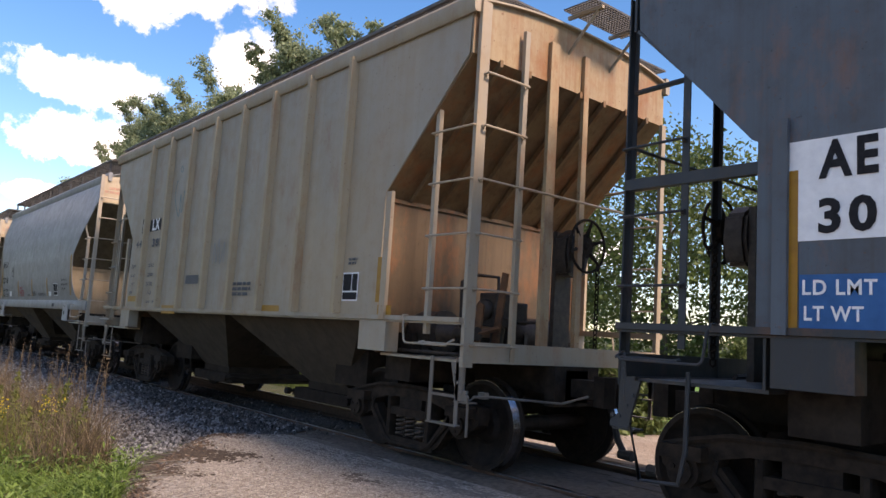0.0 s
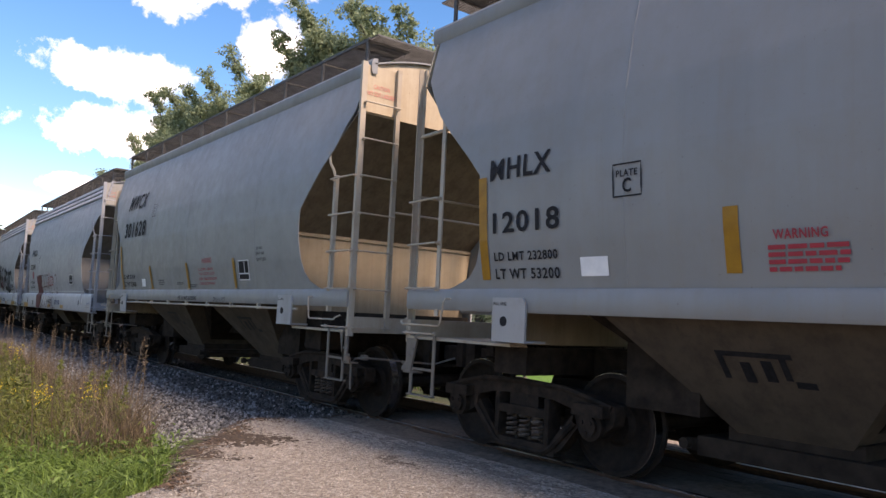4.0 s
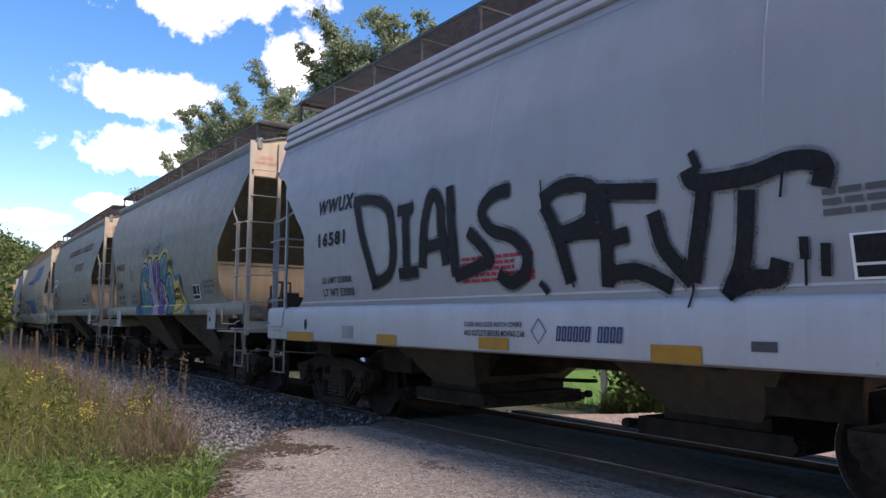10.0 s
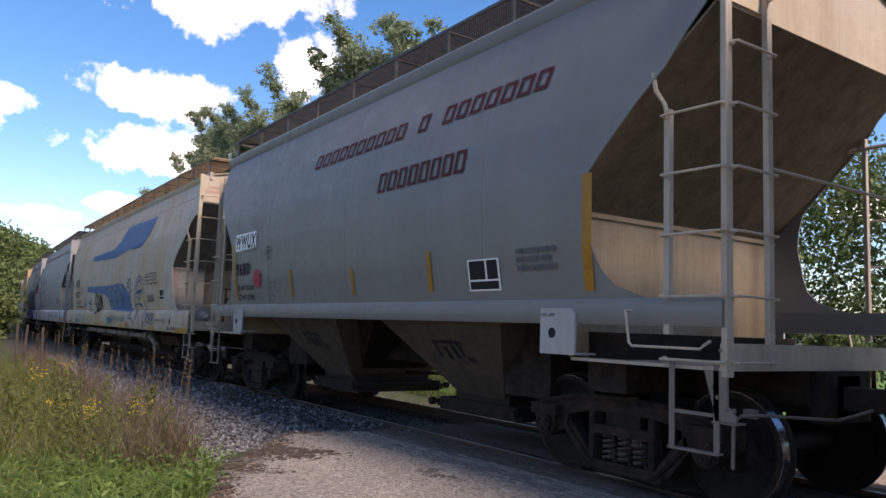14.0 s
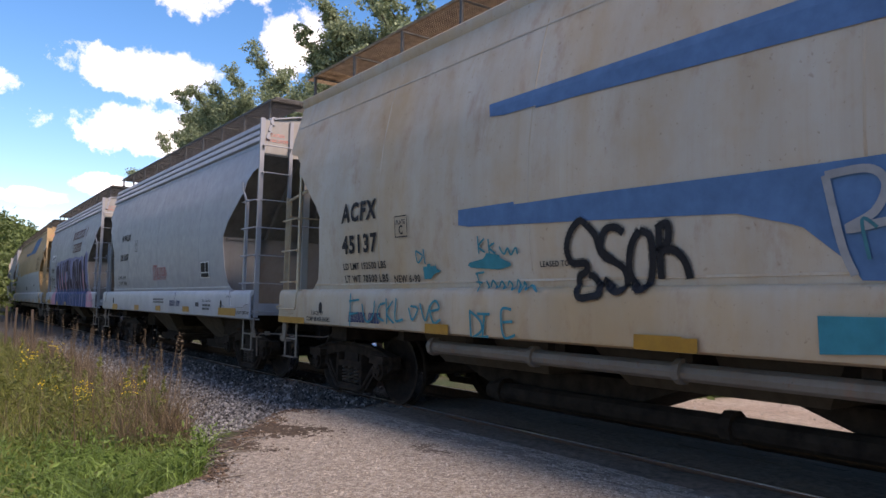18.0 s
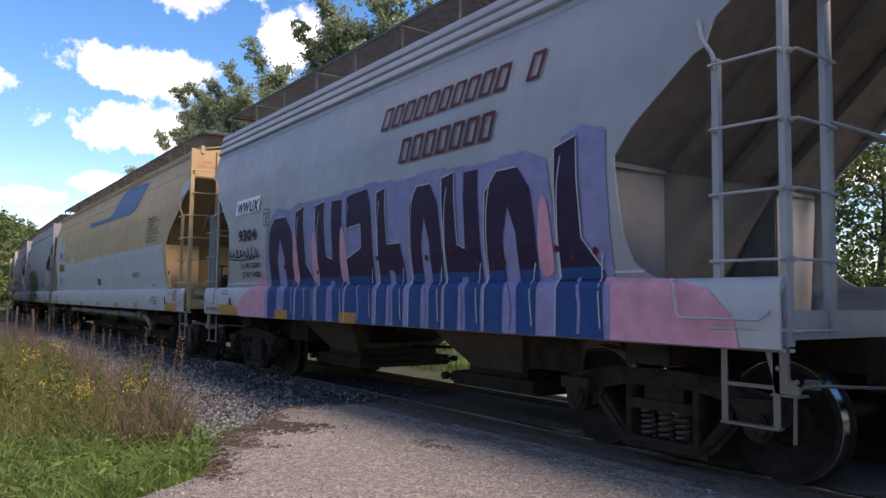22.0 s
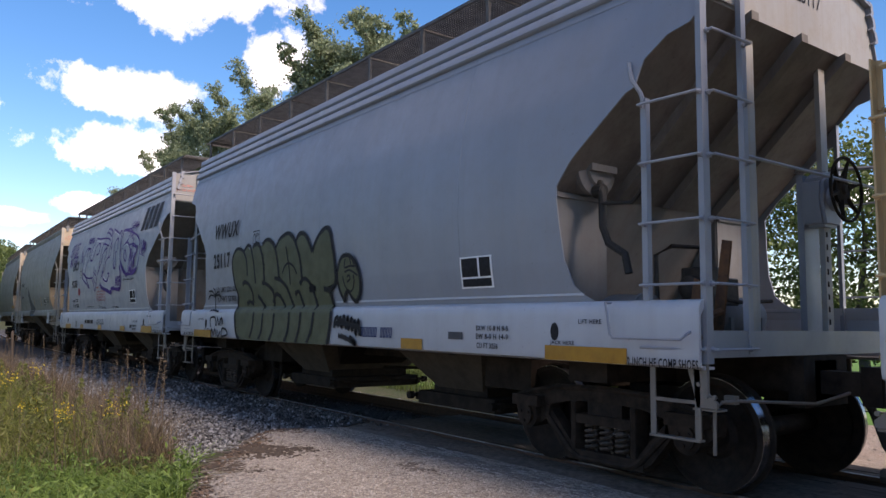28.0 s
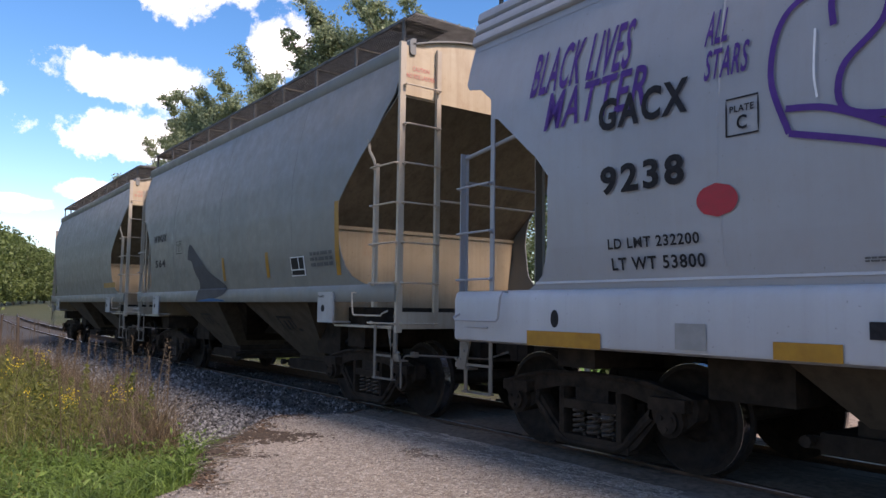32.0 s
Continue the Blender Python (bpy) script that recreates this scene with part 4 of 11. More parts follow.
def brake_gear(half):
    """Air brake set on the end platform: name to (bmesh, label)."""
    tank, cyl, valve, rods, pipes = fresh(), fresh(), fresh(), fresh(), fresh()
    lathe(tank, [(-0.02, 0.02), (0.0, 0.16), (0.06, 0.20), (0.74, 0.20), (0.80, 0.16), (0.82, 0.02)], 18, "y", (half - 1.12, 0.10, 1.36))
    for y in (0.22, 0.74):
        box(tank, half - 1.34, half - 0.90, y - 0.025, y + 0.025, 1.08, 1.36)
    lathe(cyl, [(half - 1.32, 0.05), (half - 1.30, 0.20), (half - 1.24, 0.215), (half - 0.98, 0.205), (half - 0.94, 0.225), (half - 0.91, 0.225), (half - 0.90, 0.15), (half - 0.80, 0.11), (half - 0.74, 0.06), (half - 0.50, 0.045), (half - 0.48, 0.07), (half - 0.42, 0.07)], 20, "x", (0, -0.98, 1.33))
    box(cyl, half - 1.22, half - 1.0, -1.12, -0.84, 1.08, 1.16)
    box(valve, half - 0.92, half - 0.66, -0.52, -0.24, 1.42, 1.78)
    box(valve, half - 0.96, half - 0.70, -0.24, 0.02, 1.46, 1.70)
    lathe(valve, [(-0.60, 0.05), (-0.58, 0.11), (-0.52, 0.12)], 12, "y", (half - 0.80, 0, 1.60))
    lathe(valve, [(1.24, 0.07), (1.42, 0.09)], 12, "z", (half - 0.78, -0.36, 0))
    bmesh.ops.bevel(valve, geom=valve.edges[:], offset=0.012, segments=1, affect="EDGES")
    prism(rods, [(half - 0.52, 1.05), (half - 0.42, 1.05), (half - 0.30, 1.95), (half - 0.38, 1.97)], "y", -0.72, -0.70)
    prism(rods, [(half - 0.62, 1.10), (half - 0.50, 1.08), (half - 0.44, 1.62), (half - 0.52, 1.66)], "y", -0.90, -0.88)
    tube(rods, [(half - 0.45, -0.98, 1.33), (half - 0.40, -0.72, 1.40)], 0.03, 6)
    tube(rods, [(half - 0.9, -0.3, 1.16), (half - 0.2, -0.5, 1.14)], 0.022, 6)
    tube(pipes, [(half - 1.1, -0.60, 1.10), (half - 1.1, -0.62, 1.9), (half - 1.02, -0.5, 1.98), (half - 0.8, -0.36, 1.96), (half - 0.78, -0.36, 1.70)], 0.022, 6)
    tube(pipes, [(half - 1.28, -1.3, 1.12), (half - 0.6, -1.28, 1.12), (half - 0.25, -1.05, 1.12), (half - 0.20, 0.2, 1.11), (half - 0.05, 0.3, 0.85)], 0.020, 6)
    tube(pipes, [(half - 0.66, -0.40, 1.52), (half - 0.52, -0.30, 1.48), (half - 0.45, 0.1, 1.5), (half - 0.9, 0.2, 1.5)], 0.018, 6)
    return (("air_reservoir", tank, "grimy air reservoir"), ("brake_cylinder", cyl, "brake cylinder with push rod"), ("control_valve", valve, "cast air brake valve"),
            ("brake_lever", rods, "rusty brake levers and rods"), ("brake_pipe", pipes, "thin air pipes"))


def vent_fitting(half):
    """A round capped vent in the recess with a hanging hose."""
    cap, hose = fresh(), fresh()
    lathe(cap, [(half - 1.50, 0.21), (half - 1.36, 0.21), (half - 1.33, 0.235), (half - 1.29, 0.235), (half - 1.27, 0.16), (half - 1.24, 0.15)], 20, "x", (0, -1.16, 2.62))
    box(cap, half - 1.26, half - 1.20, -1.32, -1.0, 2.59, 2.65)
    tube(hose, [(half - 1.24, -1.18, 2.50), (half - 1.16, -1.24, 2.36), (half - 1.14, -1.26, 2.10), (half - 1.10, -1.24, 1.96), (half - 0.96, -1.20, 1.86), (half - 0.92, -1.2, 1.7)], 0.034, 8)
    lathe(hose, [(half - 1.27, 0.06), (half - 1.18, 0.06)], 10, "x", (0, -1.2, 2.42))
    tube(hose, [(half - 1.16, -1.26, 2.30), (half - 0.8, -1.3, 2.26), (half - 0.62, -1.4, 2.33)], 0.018, 6)
    return cap, hose


def make_car(kind, rear, front, colours, label, brake=(), mark="", vent=(), half=None, shift=0.0, truck_in=1.33):
    """A car between two couplings (train metres), with its paint. colours: paint key to material."""
    mid = (front + rear) / 2 + shift
    half = half or round(((front - rear) / 2 - 0.57) * 20) / 20
    car = tagged(empty("covered_hopper_car"), label, "hopper car", "train")
    for name, me, key, note in car_kit(kind, half):
        part(name, me, colours.get(key) or colours["body"], car, note)

    def fit(nm, bm, mt, note, turn):
        if turn:
            bmesh.ops.rotate(bm, verts=bm.verts, matrix=Matrix.Rotation(math.pi, 3, "Z"))
        return part(nm, bm, mt, car, note)
    for e in brake:
        turn = e < 0
        house, wheel_bm = brake_wheel(half, *((0.62, 2.48) if kind == "A" else ((0.17, 2.33) if kind in "CD" else (0.55, 2.35))))
        fit("brake_housing", house, GREASY if kind in "CD" else colours["frame"], "hand brake gear box", turn)
        fit("brake_wheel", wheel_bm, UNDER, "spoked hand brake wheel", turn)
        fit("brake_chain", chain(half, 1.2, 2.15), UNDER, "hanging brake chain", turn)
        for nm, bm, note in brake_gear(half):
            fit(nm, bm, colours["low_end"] if nm in ("air_reservoir", "brake_cylinder") and kind not in "CD" else (GREASY if nm != "brake_lever" else RUSTY), note, turn)
    for e in vent:
        cap, hose = vent_fitting(half)
        fit("vent_cap", cap, colours["low_end"], "round capped vent fitting", e < 0)
        fit("vent_hose", hose, RUBBER, "black hanging hose", e < 0)
    if mark:
        zt = SLOPE_TOP[kind]
        lines = [(mark.split()[0], 0.02, 0.36, zt + 0.52, 0.13), (mark.split()[1], 0.0, 0.40, zt + 0.34, 0.13)] if kind == "A" else [(mark.split()[0], 0.70, 1.02, zt + 0.30, 0.10), (mark.split()[1], 0.70, 1.05, zt + 0.15, 0.10)]
        if kind == "A":
            lines += [("SPRG", -0.60, -0.46, zt + 0.42, 0.05), ("36 INCH IW", -0.72, -0.36, zt + 0.33, 0.05), ("WHLS", -0.60, -0.46, zt + 0.24, 0.05)]
        for text, y0, y1, z, high in lines:
            part("end_lettering", flat_text(text, half - 0.076, y0, y1, z, high, BLACK), None, car)
    for x in (-half + truck_in, half - truck_in):
        add_truck(car, x)
    CARS.append((car, mid, half))
    return car, half


def track_pose(s):
    """Pose on the centre line at s metres along it: straight, then a wide bend."""
    if s >= BEND:
        return pose(s, YC, 0)
    a = (BEND - s) / RADIUS
    return pose(BEND - RADIUS * math.sin(a), YC + RADIUS * (1 - math.cos(a)), 0, 0, 0, -math.degrees(a))


def motions():
    """The train rolls through; every wheelset turns with it."""
    for car, mid, half in CARS:
        walk(car, [(t, track_pose(mid + s)) for t, s in RUN])
    steps = [k / 10 for k in range(321)]
    runs = [lerp(RUN, t) for t in steps]
    for ws, x in SPINNERS:
        walk(ws, [(t, pose(x, 0, WHEEL_R, 0, math.degrees(s / WHEEL_R) % 360, 0)) for t, s in zip(steps, runs)])


GREY_A = paint("pale blue grey car paint", (0.272, 0.285, 0.31), amount=0.20, rough=0.40, shine=0.5)
GREY_A2 = paint("dull blue grey car paint", (0.215, 0.235, 0.272), amount=0.20, rough=0.40, shine=0.5)
SILL_A = paint("white sill paint", (0.386, 0.405, 0.437), amount=0.16, rough=0.36)
GREY_B = paint("grey car paint", (0.222, 0.229, 0.23), amount=0.26, rough=0.42, shine=0.5)
GREY_D = paint("greenish grey car paint", (0.155, 0.159, 0.151), amount=0.34, rough=0.42, shine=0.5)
BUFF = paint("dusty buff paint", (0.45, 0.369, 0.261), amount=0.45, rust=0.25, grime=(0.22, 0.14, 0.08))
RIBBED = paint("faded tan car paint", (0.306, 0.272, 0.217), amount=0.45, rust=0.45, grime=(0.26, 0.16, 0.08), stain=0.30)
RIB_TAN = paint("rusty rib paint", (0.358, 0.283, 0.179), amount=0.5, rust=0.6, grime=(0.26, 0.14, 0.06))
FRAME_B = paint("dusty ladder paint", (0.40, 0.35, 0.28), amount=0.45, rust=0.35, grime=(0.22, 0.14, 0.08))
RUST_END = paint("rust streaked tan paint", (0.33, 0.245, 0.145), amount=0.95, rust=1.0, grime=(0.20, 0.10, 0.042))
CREAM = paint("rusty cream car paint", (0.431, 0.392, 0.33), amount=0.32, rust=0.45, grime=(0.34, 0.22, 0.11), stain=0.75)
TAN = paint("tan car paint", (0.44, 0.305, 0.16), amount=0.28, rust=0.20, grime=(0.35, 0.22, 0.10), stain=0.35)
PALE = paint("patched pale grey paint", (0.396, 0.423, 0.442), amount=0.22, rust=0.1)
SLATE = paint("dark blue grey car paint", (0.078, 0.105, 0.13), amount=0.75, rust=0.45, grime=(0.06, 0.05, 0.045))
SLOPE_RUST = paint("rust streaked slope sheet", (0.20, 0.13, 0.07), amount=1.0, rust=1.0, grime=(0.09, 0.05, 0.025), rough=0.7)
RUST_LOW = paint("rusty tan end wall", (0.115, 0.076, 0.043), amount=1.0, rust=0.9, grime=(0.05, 0.03, 0.017))
DUST = paint("dusty hopper paint", (0.075, 0.058, 0.042), amount=0.8, grime=(0.028, 0.021, 0.016), rough=0.8, streak=1.0)
# slope sheets: base colours hold the end recess's shade as well as grime
SLOPE_GREY = paint("grimy shade-toned slope sheet", (0.165, 0.15, 0.136), amount=0.55, grime=(0.06, 0.047, 0.04), rough=0.75)
SLOPE_BUFF = paint("grimy shade-toned buff slope sheet", (0.155, 0.12, 0.08), amount=0.8, grime=(0.05, 0.035, 0.025), rough=0.75)
SLOPE_TAN = paint("grimy shade-toned tan slope sheet", (0.32, 0.225, 0.12), amount=0.7, rust=0.3, grime=(0.12, 0.075, 0.04), rough=0.7)
LOW_GREY = paint("grimy grey end wall", (0.16, 0.16, 0.16), amount=0.35, rust=0.12, grime=(0.10, 0.07, 0.05), rough=0.65)
LOW_CREAM = paint("grimy cream end wall", (0.33, 0.295, 0.245), amount=0.7, rust=0.4, grime=(0.13, 0.08, 0.05), rough=0.65)
LOW_BUFF = paint("grimy buff end wall", (0.27, 0.215, 0.145), amount=0.6, rust=0.3, grime=(0.14, 0.09, 0.05))
PLATE = paint("grey jacking plate", (0.34, 0.34, 0.335), amount=0.3, rust=0.2)
GREASY = plain("greasy brake iron", (0.055, 0.042, 0.034), (0.02, 0.016, 0.014), 15.0, 0.55, bump=0.4)
END_A = paint("dirty grey end sheet", (0.29, 0.285, 0.27), amount=0.5, rust=0.15)
LADDER_CREAM = paint("rusty cream ladder paint", (0.44, 0.37, 0.26), amount=0.5, rust=0.6, grime=(0.26, 0.15, 0.07))
SLATE_DARK = paint("grimy dark blue ironwork", (0.027, 0.034, 0.04), amount=0.6, rust=0.3, grime=(0.05, 0.04, 0.03))
STEP = paint("worn step iron", (0.15, 0.135, 0.118), amount=0.6, rust=0.5, grime=(0.10, 0.07, 0.05))
GRATE = plain("galvanised grating", (0.12, 0.117, 0.113), (0.06, 0.058, 0.055), 9.0, 0.6, 0.3)
GRATE_TAN = plain("rusty tan grating", (0.30, 0.22, 0.14), (0.15, 0.10, 0.06), 9.0, 0.75)


def scheme(body, **over):
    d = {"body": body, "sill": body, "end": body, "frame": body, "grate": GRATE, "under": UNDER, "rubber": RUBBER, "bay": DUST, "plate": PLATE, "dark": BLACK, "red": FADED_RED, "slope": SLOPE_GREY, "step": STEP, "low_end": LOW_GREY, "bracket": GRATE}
    d.update(over)
    return d


def build_train():
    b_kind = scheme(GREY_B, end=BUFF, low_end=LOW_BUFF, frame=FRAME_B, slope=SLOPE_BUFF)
    a_kind = scheme(GREY_A, sill=SILL_A, end=END_A)
    train = []
    train.append(make_car("D", 81.92, 95.6, scheme(SLATE, sill=SLATE_DARK, bay=UNDER, slope=SLATE, step=SLATE_DARK, low_end=SLATE_DARK, frame=SLATE_DARK, end=SLATE_DARK), "dark blue-grey covered hopper car with patched white number panel", (-1,), half=5.95, truck_in=1.18))
    train.append(make_car("C", 69.53, 81.92, scheme(RIBBED, rib=RIB_TAN, end=RUST_END, slope=SLOPE_RUST, low_end=RUST_LOW), "rust-streaked tan ribbed covered hopper car", (1,), half=5.45, shift=-0.04))
    train.append(make_car("B", 57.23, 69.53, b_kind, "grey bow-sided covered hopper car with buff ends", mark="MHLX 12018", half=5.5))
    train.append(make_car("B", 44.93, 57.23, b_kind, "grey bow-sided covered hopper car with large slanted lettering"))
    train.append(make_car("A", 32.50, 44.93, a_kind, "pale grey rounded hopper car with maroon graffiti outlines", mark="WWUX 25386", half=5.55))
    train.append(make_car("A", 20.31, 32.50, a_kind, "pale grey rounded hopper car with thick black graffiti", (-1,), mark="WWUX 16581"))
    train.append(make_car("B", 8.20, 20.31, scheme(GREY_D, end=BUFF, low_end=LOW_BUFF, frame=FRAME_B, slope=SLOPE_BUFF), "grey hopper car with teal and purple bubble graffiti", (1,)))
    train.append(make_car("B", -4.17, 8.20, scheme(GREY_D, end=BUFF, low_end=LOW_BUFF, frame=FRAME_B, slope=SLOPE_BUFF), "grey hopper car with maroon railroad lettering"))
    train.append(make_car("A", -21.95, -4.17, scheme(CREAM, frame=LADDER_CREAM, low_end=LOW_CREAM, grate=GRATE_TAN), "long rusty cream hopper car with blue stripes and scrawled graffiti", (1,), "ACFX 45137"))
    train.append(make_car("A", -34.46, -21.95, a_kind, "pale grey rounded hopper car, nearly free of graffiti", mark="WWUX 25107"))
    train.append(make_car("A", -46.97, -34.46, a_kind, "pale grey hopper car covered in navy and lilac block graffiti", (-1,), mark="WWUX 9304"))
    train.append(make_car("A", -66.49, -46.97, scheme(TAN, sill=PALE, slope=SLOPE_TAN, low_end=TAN), "long tan hopper car with patched pale grey lower half", (1,), "SHPX 450650"))
    train.append(make_car("A", -78.91, -66.49, scheme(GREY_A2, sill=SILL_A, end=END_A), "pale grey hopper car with olive green bubble graffiti", (1,), mark="WWUX 25117", vent=(1,)))
    train.append(make_car("A", -91.45, -78.91, a_kind, "pale grey hopper car with purple outlined graffiti", mark="GACX 9238", vent=(1,)))
    train.append(make_car("B", -103.60, -91.45, scheme(GREY_D, end=BUFF, low_end=LOW_BUFF, frame=FRAME_B, slope=SLOPE_BUFF), "grey hopper car with a dark painted figure"))
    train.append(make_car("B", -115.75, -103.60, scheme(GREY_D, end=BUFF, low_end=LOW_BUFF, frame=FRAME_B, slope=SLOPE_BUFF), "grey hopper car at the tail of the train"))
    car, half = train[3]
    bm = fresh()
    tube(bm, [(-half + 1.3, -1.53, 1.31), (half - 1.3, -1.53, 1.31)], 0.018, 6)
    for k in range(9):
        x = -half + 1.5 + (half * 2 - 3.0) * k / 8
        box(bm, x - 0.02, x + 0.02, -1.55, -1.50, 1.29, 1.37)
    part("train_line", bm, FRAME_B, car, "thin air line below the sill")
    return train


TRAIN = build_train()

# ---- lettering, tape and graffiti on the near sides
def spray_paint(name, col, rough=0.6):
    return plain(name, col, tuple(v * 0.72 for v in col), 6.0, rough, bump=0, shine=0.15)


INK = {"black": BLACK, "white": WHITE, "red": RED, "tape": TAPE,
       "grey": spray_paint("faded grey stencil", (0.10, 0.105, 0.11)), "maroon": spray_paint("maroon paint", (0.095, 0.02, 0.024)),
       "blue": spray_paint("blue panel paint", (0.025, 0.12, 0.30)), "navy": spray_paint("navy lettering", (0.03, 0.05, 0.13)), "dark": spray_paint("dark plate", (0.07, 0.07, 0.075)),
       "steel": spray_paint("weathered steel plate", (0.26, 0.26, 0.255)), "ghost": spray_paint("scrubbed pale paint", (0.27, 0.28, 0.29)), "teal": spray_paint("teal spray paint", (0.035, 0.17, 0.21)), "yellow": spray_paint("yellow spray paint", (0.52, 0.41, 0.13)),
       "azure": spray_paint("azure stripe paint", (0.07, 0.16, 0.31)), "navyspray": spray_paint("blue spray paint", (0.03, 0.11, 0.22)), "cyan": spray_paint("cyan spray paint", (0.02, 0.20, 0.25)),
       "pale": spray_paint("pale overspray", (0.40, 0.42, 0.42)), "navyfill": spray_paint("dark navy spray paint", (0.028, 0.015, 0.045)), "lilac": spray_paint("lilac spray paint", (0.22, 0.22, 0.38)),
       "royal": spray_paint("royal blue spray paint", (0.012, 0.055, 0.18)), "pink": spray_paint("pink spray paint", (0.55, 0.27, 0.34)), "ochre": spray_paint("ochre patch paint", (0.42, 0.25, 0.09)),
       "palepaint": PALE, "olive": spray_paint("olive green spray paint", (0.10, 0.105, 0.06)), "purple": spray_paint("purple spray paint", (0.085, 0.035, 0.20)),
       "violet": spray_paint("violet spray paint", (0.10, 0.06, 0.24)), "lavender": spray_paint("lavender spray paint", (0.30, 0.27, 0.46)), "soot": spray_paint("sooty spray paint", (0.06, 0.062, 0.07))}


def mist(name, col):
    """Speckled overspray: dots of paint with the car showing between."""
    m, nt, p = material(name, 0.8, 0.0, 0.1)
    p.inputs["Base Color"].default_value = (*col, 1)
    dots = noise_of(nt, (1, 1, 1), 130.0, 2.0, shift=False)
    cloud = noise_of(nt, (1, 1, 1), 6.0, 4.0, shift=False)
    f = ramp(nt, maths(nt, "MULTIPLY_ADD", cloud, 0.45, dots), [(0.72, 0.0), (0.80, 0.75)])
    clear = node(nt, "ShaderNodeBsdfTransparent")
    mix = node(nt, "ShaderNodeMixShader")
    nt.links.new(f, mix.inputs[0])
    nt.links.new(clear.outputs[0], mix.inputs[1])
    nt.links.new(p.outputs[0], mix.inputs[2])
    nt.links.new(mix.outputs[0], nt.nodes["Material Output"].inputs[0])
    return m


INK["blackmist"] = mist("black overspray", (0.015, 0.015, 0.018))
INK["purplemist"] = mist("purple overspray", (0.085, 0.035, 0.20))


def face_y(kind, z):
    """How far out the side lies at a height: sheet or sill."""
    s0, s1 = SILL[kind]
    if kind == "A" and z < s1 + 0.038:
        return lerp([(s1 - 0.08, 1.573), (s1 - 0.03, 1.569), (s1 + 0.012, 1.553), (s1 + 0.032, 1.526)], z)
    if kind == "B" and z < s1 + 0.005:
        return 1.535
    return width(kind, z)


class Side:
    """Draws on the near side of one car: u to the right along the car, z up."""

    def __init__(self, car, kind):
        self.car, self.kind, self.depth, self.shift = car, kind, 0.0, 0.0

    def at(self, x, z, d):
        z = max(z, SILL[self.kind][0] + 0.008)
        return (x + self.shift, -(face_y(self.kind, z) + d), z)

    def put(self, name, verts, faces, ink, d, label=""):
        self.depth += 0.00012
        d += self.depth
        me = bpy.data.meshes.new(name)
        me.from_pydata([self.at(x, z, d) for x, z in verts], [], faces)
        me.materials.append(INK[ink])
        return part(name, me, None, self.car, label)

    def patch(self, name, x0, z0, x1, z1, ink, d=0.006, lean=0.0, label=""):
        n = max(1, int((z1 - z0) / 0.07))
        verts, faces = [], []
        for k in range(n + 1):
            z = z0 + (z1 - z0) * k / n
            o = lean * (1 - k / n)
            verts += [(x0 + o, z), (x1 + o, z)]
            if k:
                b = 2 * k - 2
                faces.append((b, b + 1, b + 3, b + 2))
        return self.put(name, verts, faces, ink, d, label)

    def ribbon(self, name, pts, wide, ink, d=0.010, smooth=True, closed=False, label=""):
        """A sprayed or painted line through the points."""
        p = [Vector((x, z)) for x, z in pts]
        if smooth and len(p) > 2:
            out = []
            n = len(p)
            for i in range(n if closed else n - 1):
                a = p[(i - 1) % n] if closed or i else p[0]
                b, c = p[i], p[(i + 1) % n]
                e = p[(i + 2) % n] if closed or i + 2 < n else p[-1]
                for k in range(6):
                    t = k / 6
                    out.append(0.5 * ((2 * b) + (c - a) * t + (2 * a - 5 * b + 4 * c - e) * t * t + (3 * b - a - 3 * c + e) * t ** 3))
            out.append(p[0] if closed else p[-1])
            p = out
        fine = [p[0]]
        for a, b in zip(p, p[1:]):
            n = max(1, int(abs(b.y - a.y) / 0.06))
            fine += [a.lerp(b, (k + 1) / n) for k in range(n)]
        p = fine
        verts, faces = [], []
        for i, q in enumerate(p):
            v = p[min(i + 1, len(p) - 1)] - p[max(i - 1, 0)]
            v = Vector((1, 0)) if v.length < 1e-6 else v.normalized()
            nrm = Vector((-v.y, v.x)) * wide / 2
            verts += [tuple(q + nrm), tuple(q - nrm)]
            if i:
                b = 2 * i - 2
                faces.append((b, b + 1, b + 3, b + 2))
        return self.put(name, verts, faces, ink, d, label)

    def fill(self, name, pts, ink, d=0.008, smooth=True, label=""):
        """A filled closed shape, cut into level bands so that it follows the bowed side."""
        p = [Vector((x, z)) for x, z in pts]
        if smooth:
            out, n = [], len(p)
            for i in range(n):
                a, b, c, e = p[i - 1], p[i], p[(i + 1) % n], p[(i + 2) % n]
                for k in range(5):
                    t = k / 5
                    out.append(0.5 * ((2 * b) + (c - a) * t + (2 * a - 5 * b + 4 * c - e) * t * t + (3 * b - a - 3 * c + e) * t ** 3))
            p = out
        lo, hi = min(q.y for q in p), max(q.y for q in p)
        n = max(6, int((hi - lo) / 0.025))
        verts, faces = [], []

        def cuts(z):
            xs = []
            for a, b in zip(p, p[1:] + p[:1]):
                if (a.y <= z) != (b.y <= z):
                    xs.append(a.x + (b.x - a.x) * (z - a.y) / (b.y - a.y))
            return sorted(xs)
        for k in range(n):
            z0, z1 = lo + (hi - lo) * k / n, lo + (hi - lo) * (k + 1) / n
            e = (hi - lo) / n * 0.02
            a, b = cuts(z0 + e), cuts(z1 - e)
            if len(a) != len(b):
                m = cuts((z0 + z1) / 2)
                a = b = m
            for i in range(0, len(a) - 1, 2):
                j = len(verts)
                verts += [(a[i], z0), (a[i + 1], z0), (b[i + 1], z1), (b[i], z1)]
                faces.append((j, j + 1, j + 2, j + 3))
        return self.put(name, verts, faces, ink, d, label)

